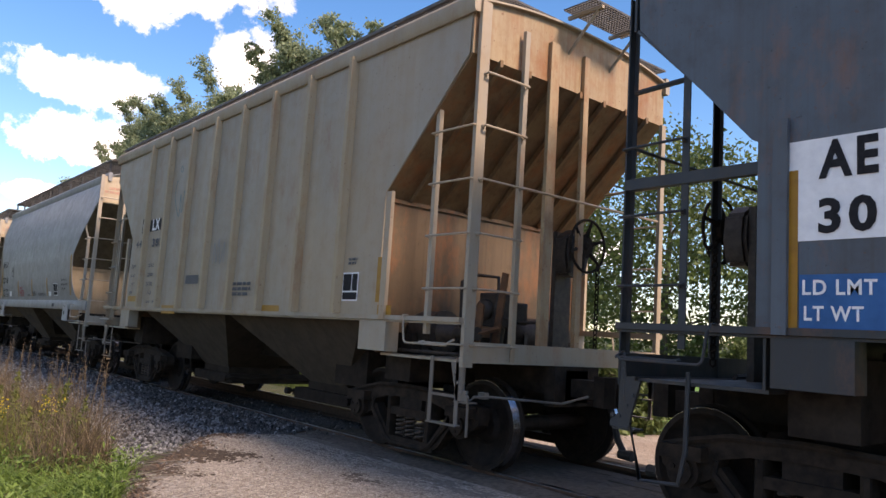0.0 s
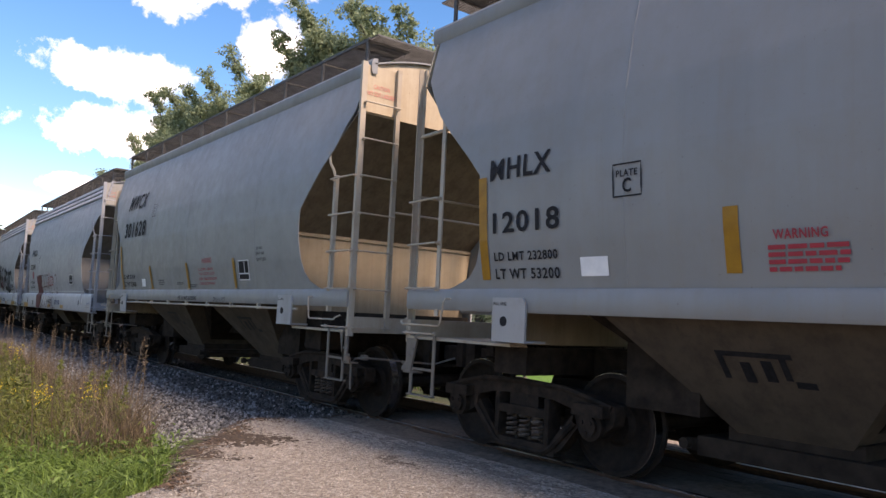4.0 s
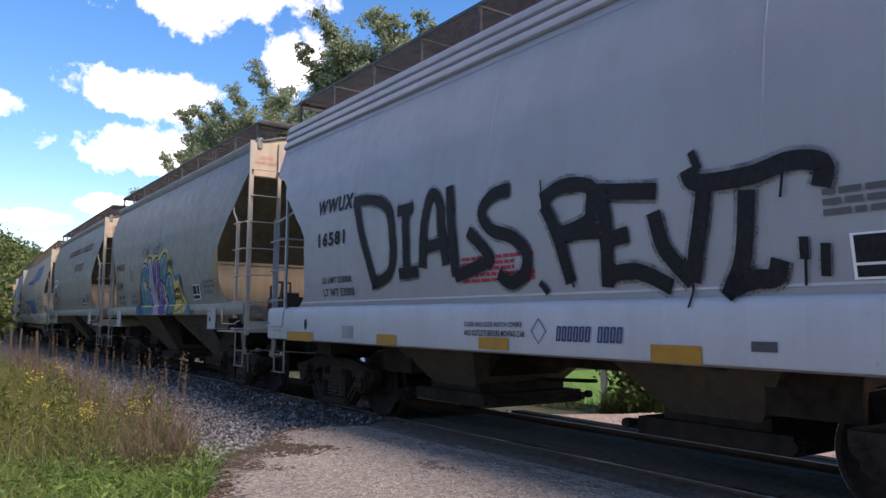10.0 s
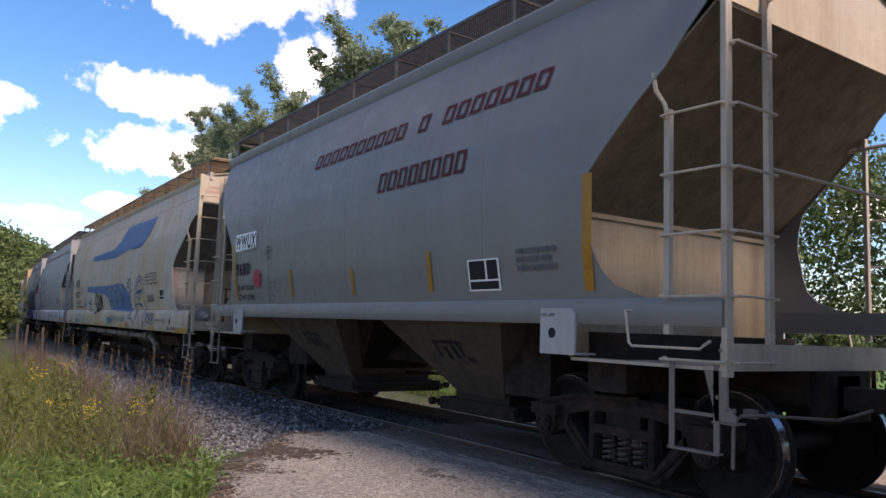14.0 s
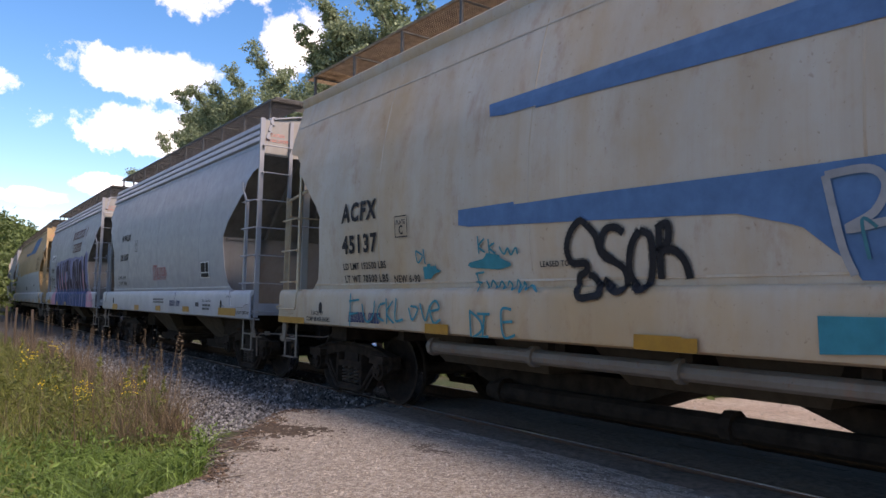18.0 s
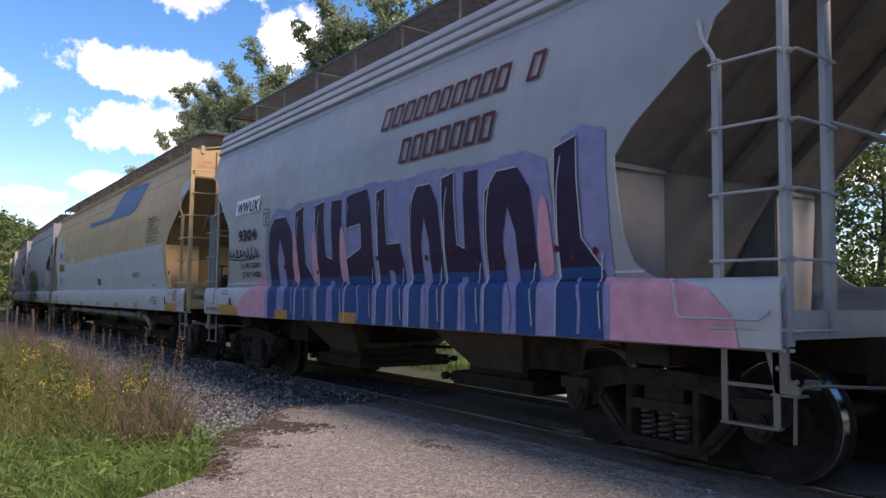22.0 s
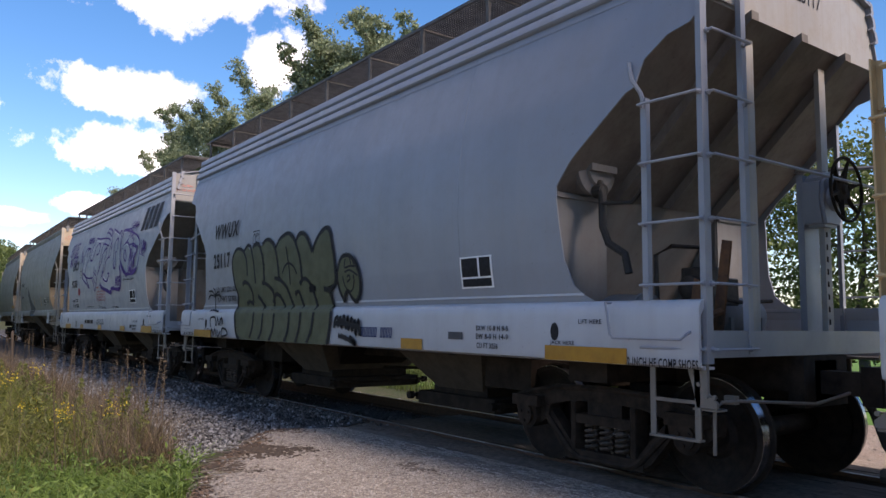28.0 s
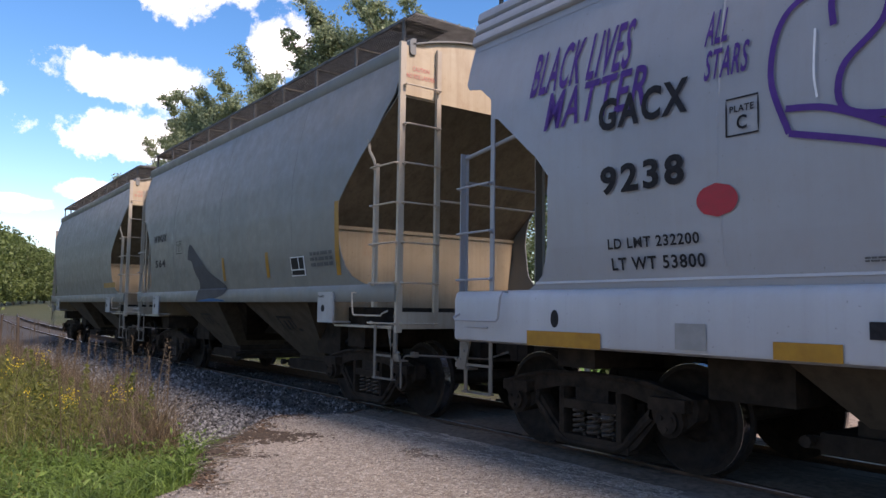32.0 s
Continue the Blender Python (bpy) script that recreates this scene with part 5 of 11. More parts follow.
    def words(self, name, text, x0, z0, x1, z1, ink, style="", d=0.011):
        least = (1.3 if style == "" else 0.0) * (x1 - x0) / len(text)
        if z1 - z0 < least < 0.12:      # stencil letters are taller than wide
            z0, z1 = (z0 + z1 - least) / 2, (z0 + z1 + least) / 2
        cu = bpy.data.curves.new("text", "FONT")
        cu.body = text
        cu.resolution_u = 3
        cu.space_character = 1.22 if style == "bold" else 1.12
        cu.offset = {"bold": 0.036, "hand": 0.016}.get(style, 0.022)
        cu.shear = 0.28 if style in ("italic", "hand") else 0.0
        self.depth += 0.00012
        d += self.depth
        ob = bpy.data.objects.new("text", cu)
        me = bpy.data.meshes.new_from_object(ob)
        bpy.data.objects.remove(ob)
        levels = int((z1 - z0) / 0.05)
        if levels:
            bm = fresh()
            bm.from_mesh(me)
            lo, hi = min(v.co.y for v in bm.verts), max(v.co.y for v in bm.verts)
            for k in range(1, levels + 1):
                bmesh.ops.bisect_plane(bm, geom=bm.verts[:] + bm.edges[:] + bm.faces[:], plane_co=(0, lo + (hi - lo) * k / (levels + 1), 0), plane_no=(0, 1, 0))
            bm.to_mesh(me)
            bm.free()
        co = [v.co.copy() for v in me.vertices]
        a0, a1 = min(c.x for c in co), max(c.x for c in co)
        b0, b1 = min(c.y for c in co), max(c.y for c in co)
        for v, c in zip(me.vertices, co):
            v.co = self.at(x0 + (x1 - x0) * (c.x - a0) / (a1 - a0), z0 + (z1 - z0) * (c.y - b0) / (b1 - b0), d)
        me.name = name
        me.materials.clear()
        me.materials.append(INK[ink])
        return part(name, me, None, self.car)

    def bars(self, name, x0, z0, x1, z1, lines, ink, seed=0):
        rng = random.Random(int(abs(x0) * 1000) + seed)
        verts, faces = [], []
        pitch = (z1 - z0) / lines
        for r in range(lines):
            z = z0 + pitch * r + pitch * 0.15
            h, x = pitch * (0.62 if lines > 1 else 0.8), x0
            end = x1 - (x1 - x0) * rng.choice((0, 0, 0.12, 0.25)) if lines > 1 else x1
            while x < end - 0.01:
                w = min(rng.uniform(1.6, 4.5) * h, end - x)
                j = len(verts)
                verts += [(x, z), (x + w, z), (x + w, z + h), (x, z + h)]
                faces.append((j, j + 1, j + 2, j + 3))
                x += w + 0.55 * h
        return self.put(name, verts, faces, ink, 0.009)


def unit(x0, z0, x1, z1):
    """Maps shapes drawn in a unit square into a box on the side."""
    return lambda pts: [(x0 + (x1 - x0) * u, z0 + (z1 - z0) * v) for u, v in pts]


def squiggle(box, seed, loops):
    """An unreadable scrawl of joined, uneven loops."""
    rng = random.Random(seed)
    pts, n = [], 8
    high, wide = 0.4, 0.5
    for k in range(loops * n + 1):
        if k % n == 0:
            high, wide = rng.uniform(0.20, 0.48), rng.uniform(0.1, 0.75)
        a = 2 * math.pi * (k % n) / n
        pts.append(((k / n + wide * math.sin(a) * 0.6) / loops, 0.5 - high * math.cos(a) + 0.05 * math.sin(k)))
    return box(pts)


def below(pts, cut):
    """The part of a closed outline under a level."""
    out = []
    for (a, b), (c, d) in zip(pts, pts[1:] + pts[:1]):
        if b <= cut:
            out.append((a, b))
        if (b <= cut) != (d <= cut):
            out.append((a + (c - a) * (cut - b) / (d - b), cut))
    return out


def graffito(side, style, x0, z0, x1, z1, ink):
    b = unit(x0, z0, x1, z1)
    w, h = x1 - x0, z1 - z0
    if style == "tag":
        side.ribbon("graffiti_tag", squiggle(b, int(x0 * 31) + 3, max(2, int(w / h * 1.2))), 0.028 if h < 0.25 else 0.05, ink, 0.013)
        side.ribbon("graffiti_tag", b([(-0.05, 0.1), (0.5, -0.1), (1.05, 0.15)]), 0.02, ink, 0.013)
    elif style == "blocks":    # tall dark letters on a lilac field, blue below
        side.fill("graffiti_pink", b([(-0.19, 0.0), (-0.17, 0.16), (-0.10, 0.30), (-0.02, 0.44), (0.03, 0.5), (0.05, 0.0)]), "pink", 0.007)
        side.fill("graffiti_pink", b([(0.98, 0.0), (0.98, 0.31), (1.08, 0.30), (1.14, 0.25), (1.17, 0.12), (1.175, 0.0)]), "pink", 0.007, False)
        side.fill("graffiti_field", b([(-0.015, 0.0), (-0.02, 0.5), (0.0, 0.88), (0.05, 1.02), (0.12, 0.98), (0.16, 1.03), (0.30, 1.02), (0.47, 1.05), (0.57, 1.02), (0.66, 1.04), (0.78, 1.0), (0.86, 1.03), (0.91, 0.96), (0.92, 0.70), (0.935, 1.04), (0.97, 1.10), (1.01, 1.04), (1.012, 0.5), (1.012, 0.0)]), "lilac", 0.009, False, "lilac sprayed field")
        rng = random.Random(5)
        cols = [(0.0, 0.14, 0.93, "n"), (0.15, 0.085, 0.97, "l"), (0.245, 0.115, 0.97, "u"), (0.368, 0.10, 0.99, "a"), (0.483, 0.085, 0.97, "h"), (0.588, 0.088, 0.95, "n"), (0.682, 0.09, 0.97, "u"), (0.782, 0.105, 0.94, "n"), (0.925, 0.078, 1.02, "l")]
        for u, s, top, sort in cols:
            c = unit(x0 + w * u, z0, x0 + w * (u + s), z0 + h * top)
            outline = {"n": [(0.0, 0.0), (0.0, 0.62), (0.06, 0.88), (0.3, 1.0), (0.7, 1.0), (0.94, 0.86), (1.0, 0.6), (1.0, 0.0), (0.66, 0.0), (0.64, 0.6), (0.5, 0.78), (0.38, 0.6), (0.36, 0.0)],
                       "l": [(0.0, 0.0), (0.02, 0.98), (0.5, 1.02), (0.56, 0.5), (0.95, 0.34), (1.0, 0.0)],
                       "u": [(0.05, 0.0), (0.0, 1.0), (0.36, 1.02), (0.40, 0.55), (0.60, 0.52), (0.62, 1.0), (0.98, 1.0), (1.0, 0.0), (0.66, 0.0), (0.6, 0.34), (0.42, 0.34), (0.40, 0.0)],
                       "a": [(0.0, 0.0), (0.02, 0.5), (0.6, 0.58), (0.62, 0.76), (0.05, 0.74), (0.1, 1.0), (0.85, 1.02), (1.0, 0.85), (1.0, 0.0)],
                       "h": [(0.0, 0.0), (0.05, 1.0), (0.38, 1.02), (0.42, 0.6), (0.9, 0.6), (1.0, 0.4), (1.0, 0.0), (0.68, 0.0), (0.62, 0.4), (0.40, 0.4), (0.36, 0.0)]}[sort]
            cut = 0.36 / top
            side.fill("graffiti_letter", c(outline), "navyfill", 0.012, False)
            side.ribbon("graffiti_shine", c(outline[:5]), 0.016, "pale", 0.0165, False)
            side.fill("graffiti_letter_foot", c(below(outline, cut)), "royal", 0.014, False, "royal blue sprayed letter foot")
            side.ribbon("graffiti_shine", c([(0.5, 0.02), (0.52, 0.16), (0.44, 0.3)]), 0.035, "lilac", 0.016)
            side.ribbon("graffiti_shine", c([(0.03, 0.3), (0.06, 0.7), (0.16, 0.93)]), 0.014, "pale", 0.016)
            side.ribbon("graffiti_shine", c([(0.95, 0.05), (0.9, 0.3), (0.97, 0.42)]), 0.014, "pale", 0.016)
            for k in range(3):
                q = (u + s * rng.uniform(0, 1), 0.38 + rng.uniform(0, 0.12))
                side.fill("graffiti_dot", b([(q[0] - 0.005, q[1]), (q[0], q[1] + 0.022), (q[0] + 0.005, q[1]), (q[0], q[1] - 0.022)]), "maroon", 0.017)
        for u in (0.148, 0.24, 0.905, 0.36):
            side.fill("graffiti_pink", b([(u - 0.012, 0.34), (u - 0.013, 0.55), (u - 0.006, 0.74), (u + 0.006, 0.72), (u + 0.012, 0.5), (u + 0.010, 0.34)]), "pink", 0.0095)
    elif style == "pale_half":
        side.fill("paint_patch", b([(0.0, 0.0), (0.0, 0.88), (0.30, 0.93), (0.42, 1.0), (0.985, 1.0), (0.995, 0.5), (1.0, 0.0)]), ink, 0.004, False, "pale grey repainted lower side")
    elif style == "pale_corner":
        side.fill("paint_patch", b([(0.0, 0.0), (0.12, 0.72), (0.3, 0.85), (1.0, 1.0), (1.0, 0.7), (0.55, 0.10)]), ink, 0.004, False, "pale grey repainted corner")
    elif style == "slabs":
        for k in range(4):
            u = 0.02 + 0.25 * k
            side.fill("emblem_bar", b([(u, 0.0), (u + 0.17, 0.0), (u + 0.24, 1.0), (u + 0.07, 1.0)]), ink, 0.009, False, "heavy black slanted emblem bar")
    elif style == "bird":
        side.fill("graffiti_figure", b([(0.0, 0.75), (0.08, 1.0), (0.3, 0.8), (0.6, 0.5), (1.0, 0.25), (0.9, 0.1), (0.35, 0.0), (0.2, 0.02), (0.3, 0.3), (0.2, 0.5), (0.12, 0.7)]), ink, 0.009, True, "dark sprayed figure")
        side.fill("graffiti_figure", b([(0.2, 0.0), (0.6, 0.06), (1.0, 0.02), (0.9, -0.1), (0.3, -0.1)]), "navyspray", 0.011)


def marker(index):
    car = TRAIN[index][0]
    kind = "DC"[index] if index < 2 else ("B" if index in (2, 3, 6, 7, 14, 15) else "A")
    side = Side(car, kind)
    side.shift = 0.04 if index == 1 else 0.0

    def mark(what, text, x0, z0, x1, z1, ink, style=""):
        if what == "text":
            side.words("lettering", text, x0, z0, x1, z1, ink, style)
        elif what == "hand":
            side.words("graffiti_word", text, x0, z0, x1, z1, ink, "hand", 0.014)
        elif what == "line":
            if x0 >= 0.045 and ink in ("black", "purple"):
                side.ribbon("overspray", text, x0 * 1.5, ink + "mist", 0.0105, True, False, "soft speckled overspray")
            side.ribbon("graffiti_line", text, x0, ink, 0.012, True, False, style)
        elif what == "poly":
            side.fill(style.split()[-1] if style.split()[-1] in ("stripe", "patch") else "graffiti_block", text, ink, 0.007 if "stripe" in style else (0.003 if "patch" in style else 0.011), x0 > 0, style)
        elif what == "plate":
            side.patch("painted_panel", x0, z0, x1, z1, ink, 0.006)
        elif what == "tape":
            side.patch("reflective_tape", x0, z0, x1, z1, ink, 0.006, -0.05 if style == "slant" else 0.0, "amber reflective tape")
        elif what == "panel":
            side.patch("stencil_panel", x0, z0, x1, z1, "white", 0.006, label="black and white service stencil")
            w, h = x1 - x0, z1 - z0
            for a, c, e, f in ((0.05, 0.36, 0.56, 0.95), (0.62, 0.36, 0.95, 0.95), (0.05, 0.05, 0.95, 0.30)):
                side.patch("stencil_field", x0 + w * a, z0 + h * c, x0 + w * e, z0 + h * f, "black", 0.010)
            side.bars("stencil_lines", x0 + w * 0.12, z0 + h * 0.80, x0 + w * 0.45, z0 + h * 0.92, 2, "white")
        elif what == "boxed":
            w, h = x1 - x0, z1 - z0
            side.ribbon("stencil_frame", [(x0, z0), (x1, z0), (x1, z1), (x0, z1), (x0, z0)], 0.012, ink, 0.008, False)
            side.words("lettering", "PLATE", x0 + w * 0.12, z0 + h * 0.62, x1 - w * 0.12, z0 + h * 0.80, ink)
            side.words("lettering", "C", x0 + w * 0.34, z0 + h * 0.16, x1 - w * 0.34, z0 + h * 0.50, ink)
        elif what == "bars":
            side.bars("fine_print", x0, z0, x1, z1, int(text), ink)
        elif what == "words":
            counts = [int(v) for v in text.split()]
            total = sum(counts) + len(counts) - 1
            step, k = (x1 - x0) / total, 0
            for c in counts:
                for i in range(c):
                    u = x0 + step * k
                    lean = step * 0.22 / (z1 - z0)
                    o, q, h = step * 0.78, step * (0.27 if z1 - z0 < 0.15 else 0.19), (z1 - z0)
                    ring = [(0, 0), (o, 0), (o, h), (0, h)], [(q, q * 0.8), (o - q, q * 0.8), (o - q, h - q * 0.8), (q, h - q * 0.8)]
                    verts = [(u + a + lean * b, z0 + b) for loop in ring for a, b in loop]
                    side.put("name_bar", verts, [(j, (j + 1) % 4, 4 + (j + 1) % 4, 4 + j) for j in range(4)], ink, 0.009)
                    k += 1
                k += 1
        elif what in ("dot", "ring", "diamond"):
            cx, cz, rx, rz = (x0 + x1) / 2, (z0 + z1) / 2, (x1 - x0) / 2, (z1 - z0) / 2
            n = 4 if what == "diamond" else 18
            pts = [(cx + rx * math.sin(2 * math.pi * k / n), cz + rz * math.cos(2 * math.pi * k / n)) for k in range(n)]
            if what == "dot":
                side.fill("paint_dot", pts, ink, 0.012, False, "red paint dot")
            else:
                side.ribbon("emblem", pts + pts[:1], 0.012, ink, 0.010, False)
        elif what == "graf":
            graffito(side, text, x0, z0, x1, z1, ink)
    return mark


def plate_words():
    """Stencilled words on the jacking plates."""
    for index in (2, 3, 6, 7, 14, 15):
        car, half = TRAIN[index]
        side = Side(car, "B")
        for e in (-1, 1):
            x = e * (half - 1.62)
            for text, dx, z in (("PULL HERE", -0.19, 1.42), ("JACK HERE", -0.19, 1.15), ("LIFT HERE", 0.01, 1.30)):
                side.words("lettering", text, x + dx, z, x + dx + 0.17, z + 0.028, "black", "", 0.033)


def letter_train():

    m = marker(0)
    m("plate", "", -4.75, 1.983, -4.05, 2.599, "white")
    m("text", "AE", -4.51, 2.349, -4.18, 2.579, "black", "bold")
    m("text", "30", -4.51, 2.02, -4.19, 2.233, "black", "bold")
    m("plate", "", -4.62, 1.463, -3.95, 1.782, "blue")
    m("text", "LD LMT", -4.6, 1.664, -4.19, 1.747, "white")
    m("text", "LT WT", -4.59, 1.51, -4.26, 1.597, "white")
    m("tape", "", -4.74, 1.459, -4.63, 2.421, "tape")

    m = marker(1)
    m("plate", "", -3.63, 2.82, -3.31, 3.082, "black")
    m("text", "IT", -3.58, 2.845, -3.32, 3.035, "white", "bold")
    m("plate", "", -3.21, 2.822, -2.65, 3.032, "black")
    m("text", "LX", -3.07, 2.834, -2.71, 3.036, "white", "bold")
    m("text", "441", -3.87, 2.563, -3.44, 2.684, "grey")
    m("text", "387", -3.0, 2.535, -2.49, 2.682, "grey", "bold")
    m("text", "CAPY", -3.99, 2.182, -3.74, 2.232, "grey")
    m("text", "207000", -3.08, 2.182, -2.79, 2.225, "grey")
    m("text", "LD LMT", -3.98, 2.015, -3.73, 2.07, "grey")
    m("text", "208300", -3.08, 2.013, -2.79, 2.064, "grey")
    m("text", "LT WT", -3.98, 1.85, -3.73, 1.91, "grey")
    m("text", "54700", -3.08, 1.846, -2.78, 1.905, "grey")
    m("text", "NEW", -3.97, 1.685, -3.82, 1.753, "grey")
    m("text", "11-87", -2.99, 1.679, -2.78, 1.746, "grey")
    m("tape", "", -4.02, 1.564, -3.58, 1.664, "tape")
    m("plate", "", -3.49, 1.511, -3.28, 1.661, "white")
    m("text", "2 INCH HF COMP SHOES", -3.02, 1.549, -2.41, 1.582, "grey")
    m("panel", "", 3.38, 1.605, 3.69, 1.918, "black")
    m("tape", "", 4.03, 1.596, 4.14, 2.067, "tape")
    m("tape", "", 4.08, 1.45, 4.32, 1.564, "tape")
    m("tape", "", 1.45, 1.428, 1.94, 1.543, "tape")
    m("tape", "", -2.21, 1.373, -1.6, 1.511, "tape")
    m("plate", "", -1.26, 1.855, -0.75, 1.988, "grey")
    m("bars", "3", 0.51, 1.657, 1.08, 1.87, "grey")
    m("bars", "2", 3.47, 2.0, 3.64, 2.087, "grey")
    m("line", [(-2.03, 3.63), (-2.09, 3.35), (-1.84, 2.99), (-1.83, 3.37), (-1.74, 3.04), (-1.67, 3.41), (-1.58, 3.02), (-1.53, 3.26)], 0.014, 0, 0, 0, "teal")
    m("line", [(-1.94, 3.81), (-1.89, 3.85), (-1.83, 3.77), (-1.9, 3.75), (-1.94, 3.81)], 0.014, 0, 0, 0, "teal")
    m("line", [(-0.24, 2.14), (-0.23, 2.46), (-0.13, 2.16), (-0.08, 2.5), (0.01, 2.13), (0.12, 2.45), (0.13, 2.15)], 0.02, 0, 0, 0, "steel")

    m = marker(2)
    m("text", "MHLX", -4.12, 2.539, -3.36, 2.733, "black")
    m("text", "12018", -4.09, 2.06, -3.27, 2.25, "black")
    m("boxed", "PLATE C", -2.71, 2.259, -2.45, 2.503, "black")
    m("text", "LD LMT 232800", -4.09, 1.823, -3.31, 1.887, "black")
    m("text", "LT WT 53200", -4.09, 1.664, -3.3, 1.739, "black")
    m("tape", "", -1.8, 1.668, -1.69, 2.107, "tape")
    m("tape", "", -0.0, 1.68, 0.11, 2.12, "tape")
    m("tape", "", 1.78, 1.682, 1.89, 2.132, "tape")
    m("tape", "", 4.12, 1.687, 4.23, 2.621, "tape", "slant")
    m("tape", "", -4.28, 1.65, -4.17, 2.585, "tape")
    m("panel", "", 2.54, 1.683, 2.94, 1.981, "black")
    m("text", "EXW 10-8 H 9-3", 3.31, 2.021, 3.86, 2.069, "black")
    m("text", "EW 8-6 H 15-0", 3.32, 1.918, 3.91, 1.964, "black")
    m("text", "CU FT 3281", 3.33, 1.817, 3.69, 1.858, "black")
    m("text", "WARNING", -1.46, 1.884, -1.12, 1.922, "red")
    m("bars", "4", -1.5, 1.666, -1.0, 1.849, "red")
    m("bars", "3", 0.12, 1.679, 0.57, 1.802, "grey")
    m("bars", "2", -0.53, 1.67, -0.05, 1.737, "grey")
    m("bars", "2", 0.83, 1.681, 1.68, 1.756, "grey")
    m("plate", "", 2.0, 1.677, 2.25, 1.787, "white")
    m("plate", "", 2.45, 1.412, 2.69, 1.494, "dark")
    m("plate", "", -3.07, 1.668, -2.79, 1.819, "white")

    m = marker(3)
    m("boxed", "PLATE C", -2.2, 3.04, -1.98, 3.282, "black")
    m("plate", "", -3.97, 1.322, -3.75, 1.417, "black")
    m("panel", "", 2.34, 1.706, 2.73, 2.01, "black")
    m("bars", "3", -1.65, 1.653, -1.21, 1.769, "grey")
    m("bars", "2", -0.57, 1.657, -0.21, 1.707, "grey")
    m("bars", "2", 0.05, 1.607, 0.56, 1.666, "grey")
    m("plate", "", -2.76, 1.633, -2.51, 1.789, "white")
    m("text", "WARNING", 0.79, 2.005, 1.24, 2.095, "red")
    m("text", "DO NOT APPLY VIBRATOR", 0.61, 1.885, 1.28, 1.930, "red")
    m("text", "TO ANY PART OF CAR BODY", 0.62, 1.810, 1.35, 1.855, "red")
    m("text", "EXCEPT VIBRATOR BRACKETS", 0.62, 1.725, 1.43, 1.770, "red")
    m("text", "USE ON LOADED CAR ONLY", 0.62, 1.650, 1.35, 1.690, "red")
    m("text", "EW 10-1", 3.03, 2.145, 3.23, 2.185, "black")
    m("text", "EXW 10-8", 3.03, 2.065, 3.29, 2.105, "black")
    m("text", "CU FT 3250", 3.04, 1.980, 3.36, 2.020, "black")
    m("text", "VENT CAR WHEN UNLOADING", -0.43, 1.385, 0.51, 1.455, "black")
    m("text", "MWCX", -4.07, 3.290, -2.77, 3.620, "black", "italic")
    m("text", "301628", -4.04, 2.680, -2.54, 3.020, "black", "bold")
    m("poly", [(-4.32, 2.52), (-4.21, 2.52), (-4.08, 1.56), (-4.18, 1.55)], 0, 0, 0, 0, "tape", "amber reflective tape")
    m("poly", [(-2.19, 2.04), (-2.09, 2.05), (-1.99, 1.57), (-2.09, 1.56)], 0, 0, 0, 0, "tape", "amber reflective tape")
    m("poly", [(-0.03, 2.04), (0.07, 2.04), (0.14, 1.57), (0.04, 1.57)], 0, 0, 0, 0, "tape", "amber reflective tape")
    m("poly", [(2.11, 2.05), (2.2, 2.05), (2.24, 1.58), (2.16, 1.57)], 0, 0, 0, 0, "tape", "amber reflective tape")
    m("line", [(1.33, 1.34), (1.35, 1.44), (1.41, 1.41), (1.35, 1.38), (1.41, 1.33)], 0.014, 0, 0, 0, "grey")
    m("line", [(1.44, 1.34), (1.46, 1.43), (1.5, 1.35)], 0.014, 0, 0, 0, "grey")
    m("line", [(1.57, 1.42), (1.52, 1.39), (1.57, 1.34), (1.59, 1.39)], 0.014, 0, 0, 0, "grey")
    m("line", [(1.64, 1.44), (1.61, 1.34), (1.67, 1.35)], 0.014, 0, 0, 0, "grey")
    m("line", [(1.7, 1.43), (1.68, 1.35), (1.74, 1.35), (1.74, 1.43), (1.7, 1.43)], 0.014, 0, 0, 0, "grey")
    m("line", [(1.76, 1.43), (1.83, 1.44), (1.77, 1.32), (1.84, 1.34)], 0.014, 0, 0, 0, "grey")
    m("text", "LD LMT 233600", -4.05, 1.805, -3.19, 1.880, "black")
    m("text", "LT WT 52400", -4.04, 1.645, -3.17, 1.725, "black")
    m("text", "2 INCH HF", -4.37, 1.375, -4.1, 1.420, "black")
    m("text", "COMP SHOES", -4.43, 1.320, -4.07, 1.365, "black")

    m = marker(4)
    m("text", "WWUX", -3.87, 2.701, -2.84, 2.935, "black", "bold")
    m("text", "25386", -3.84, 2.255, -2.88, 2.447, "black", "bold")
    m("dot", "", -3.43, 1.938, -3.12, 2.199, "red")
    m("boxed", "PLATE C", -2.31, 2.442, -2.1, 2.697, "black")
    m("text", "LD LMT 232600", -3.78, 1.796, -2.96, 1.858, "black")
    m("text", "LT WT 53400", -3.78, 1.636, -2.93, 1.697, "black")
    m("panel", "", 2.73, 1.714, 3.14, 1.983, "black")
    m("text", "WARNING", -0.59, 2.032, -0.26, 2.057, "red")
    m("text", "DO NOT APPLY VIBRATORS", -0.58, 1.941, 0.34, 1.97, "red")
    m("text", "TO ANY PART OF CAR BODY", -0.57, 1.863, 0.39, 1.899, "red")
    m("text", "EXCEPT VIBRATOR BRACKETS", -0.56, 1.781, 0.44, 1.815, "red")
    m("text", "USE ON LOADED CAR ONLY", -0.56, 1.705, 0.36, 1.74, "red")
    m("text", "LIFT HERE", -4.65, 1.296, -4.41, 1.329, "black")
    m("text", "JACK HERE", -4.34, 1.115, -4.07, 1.162, "black")
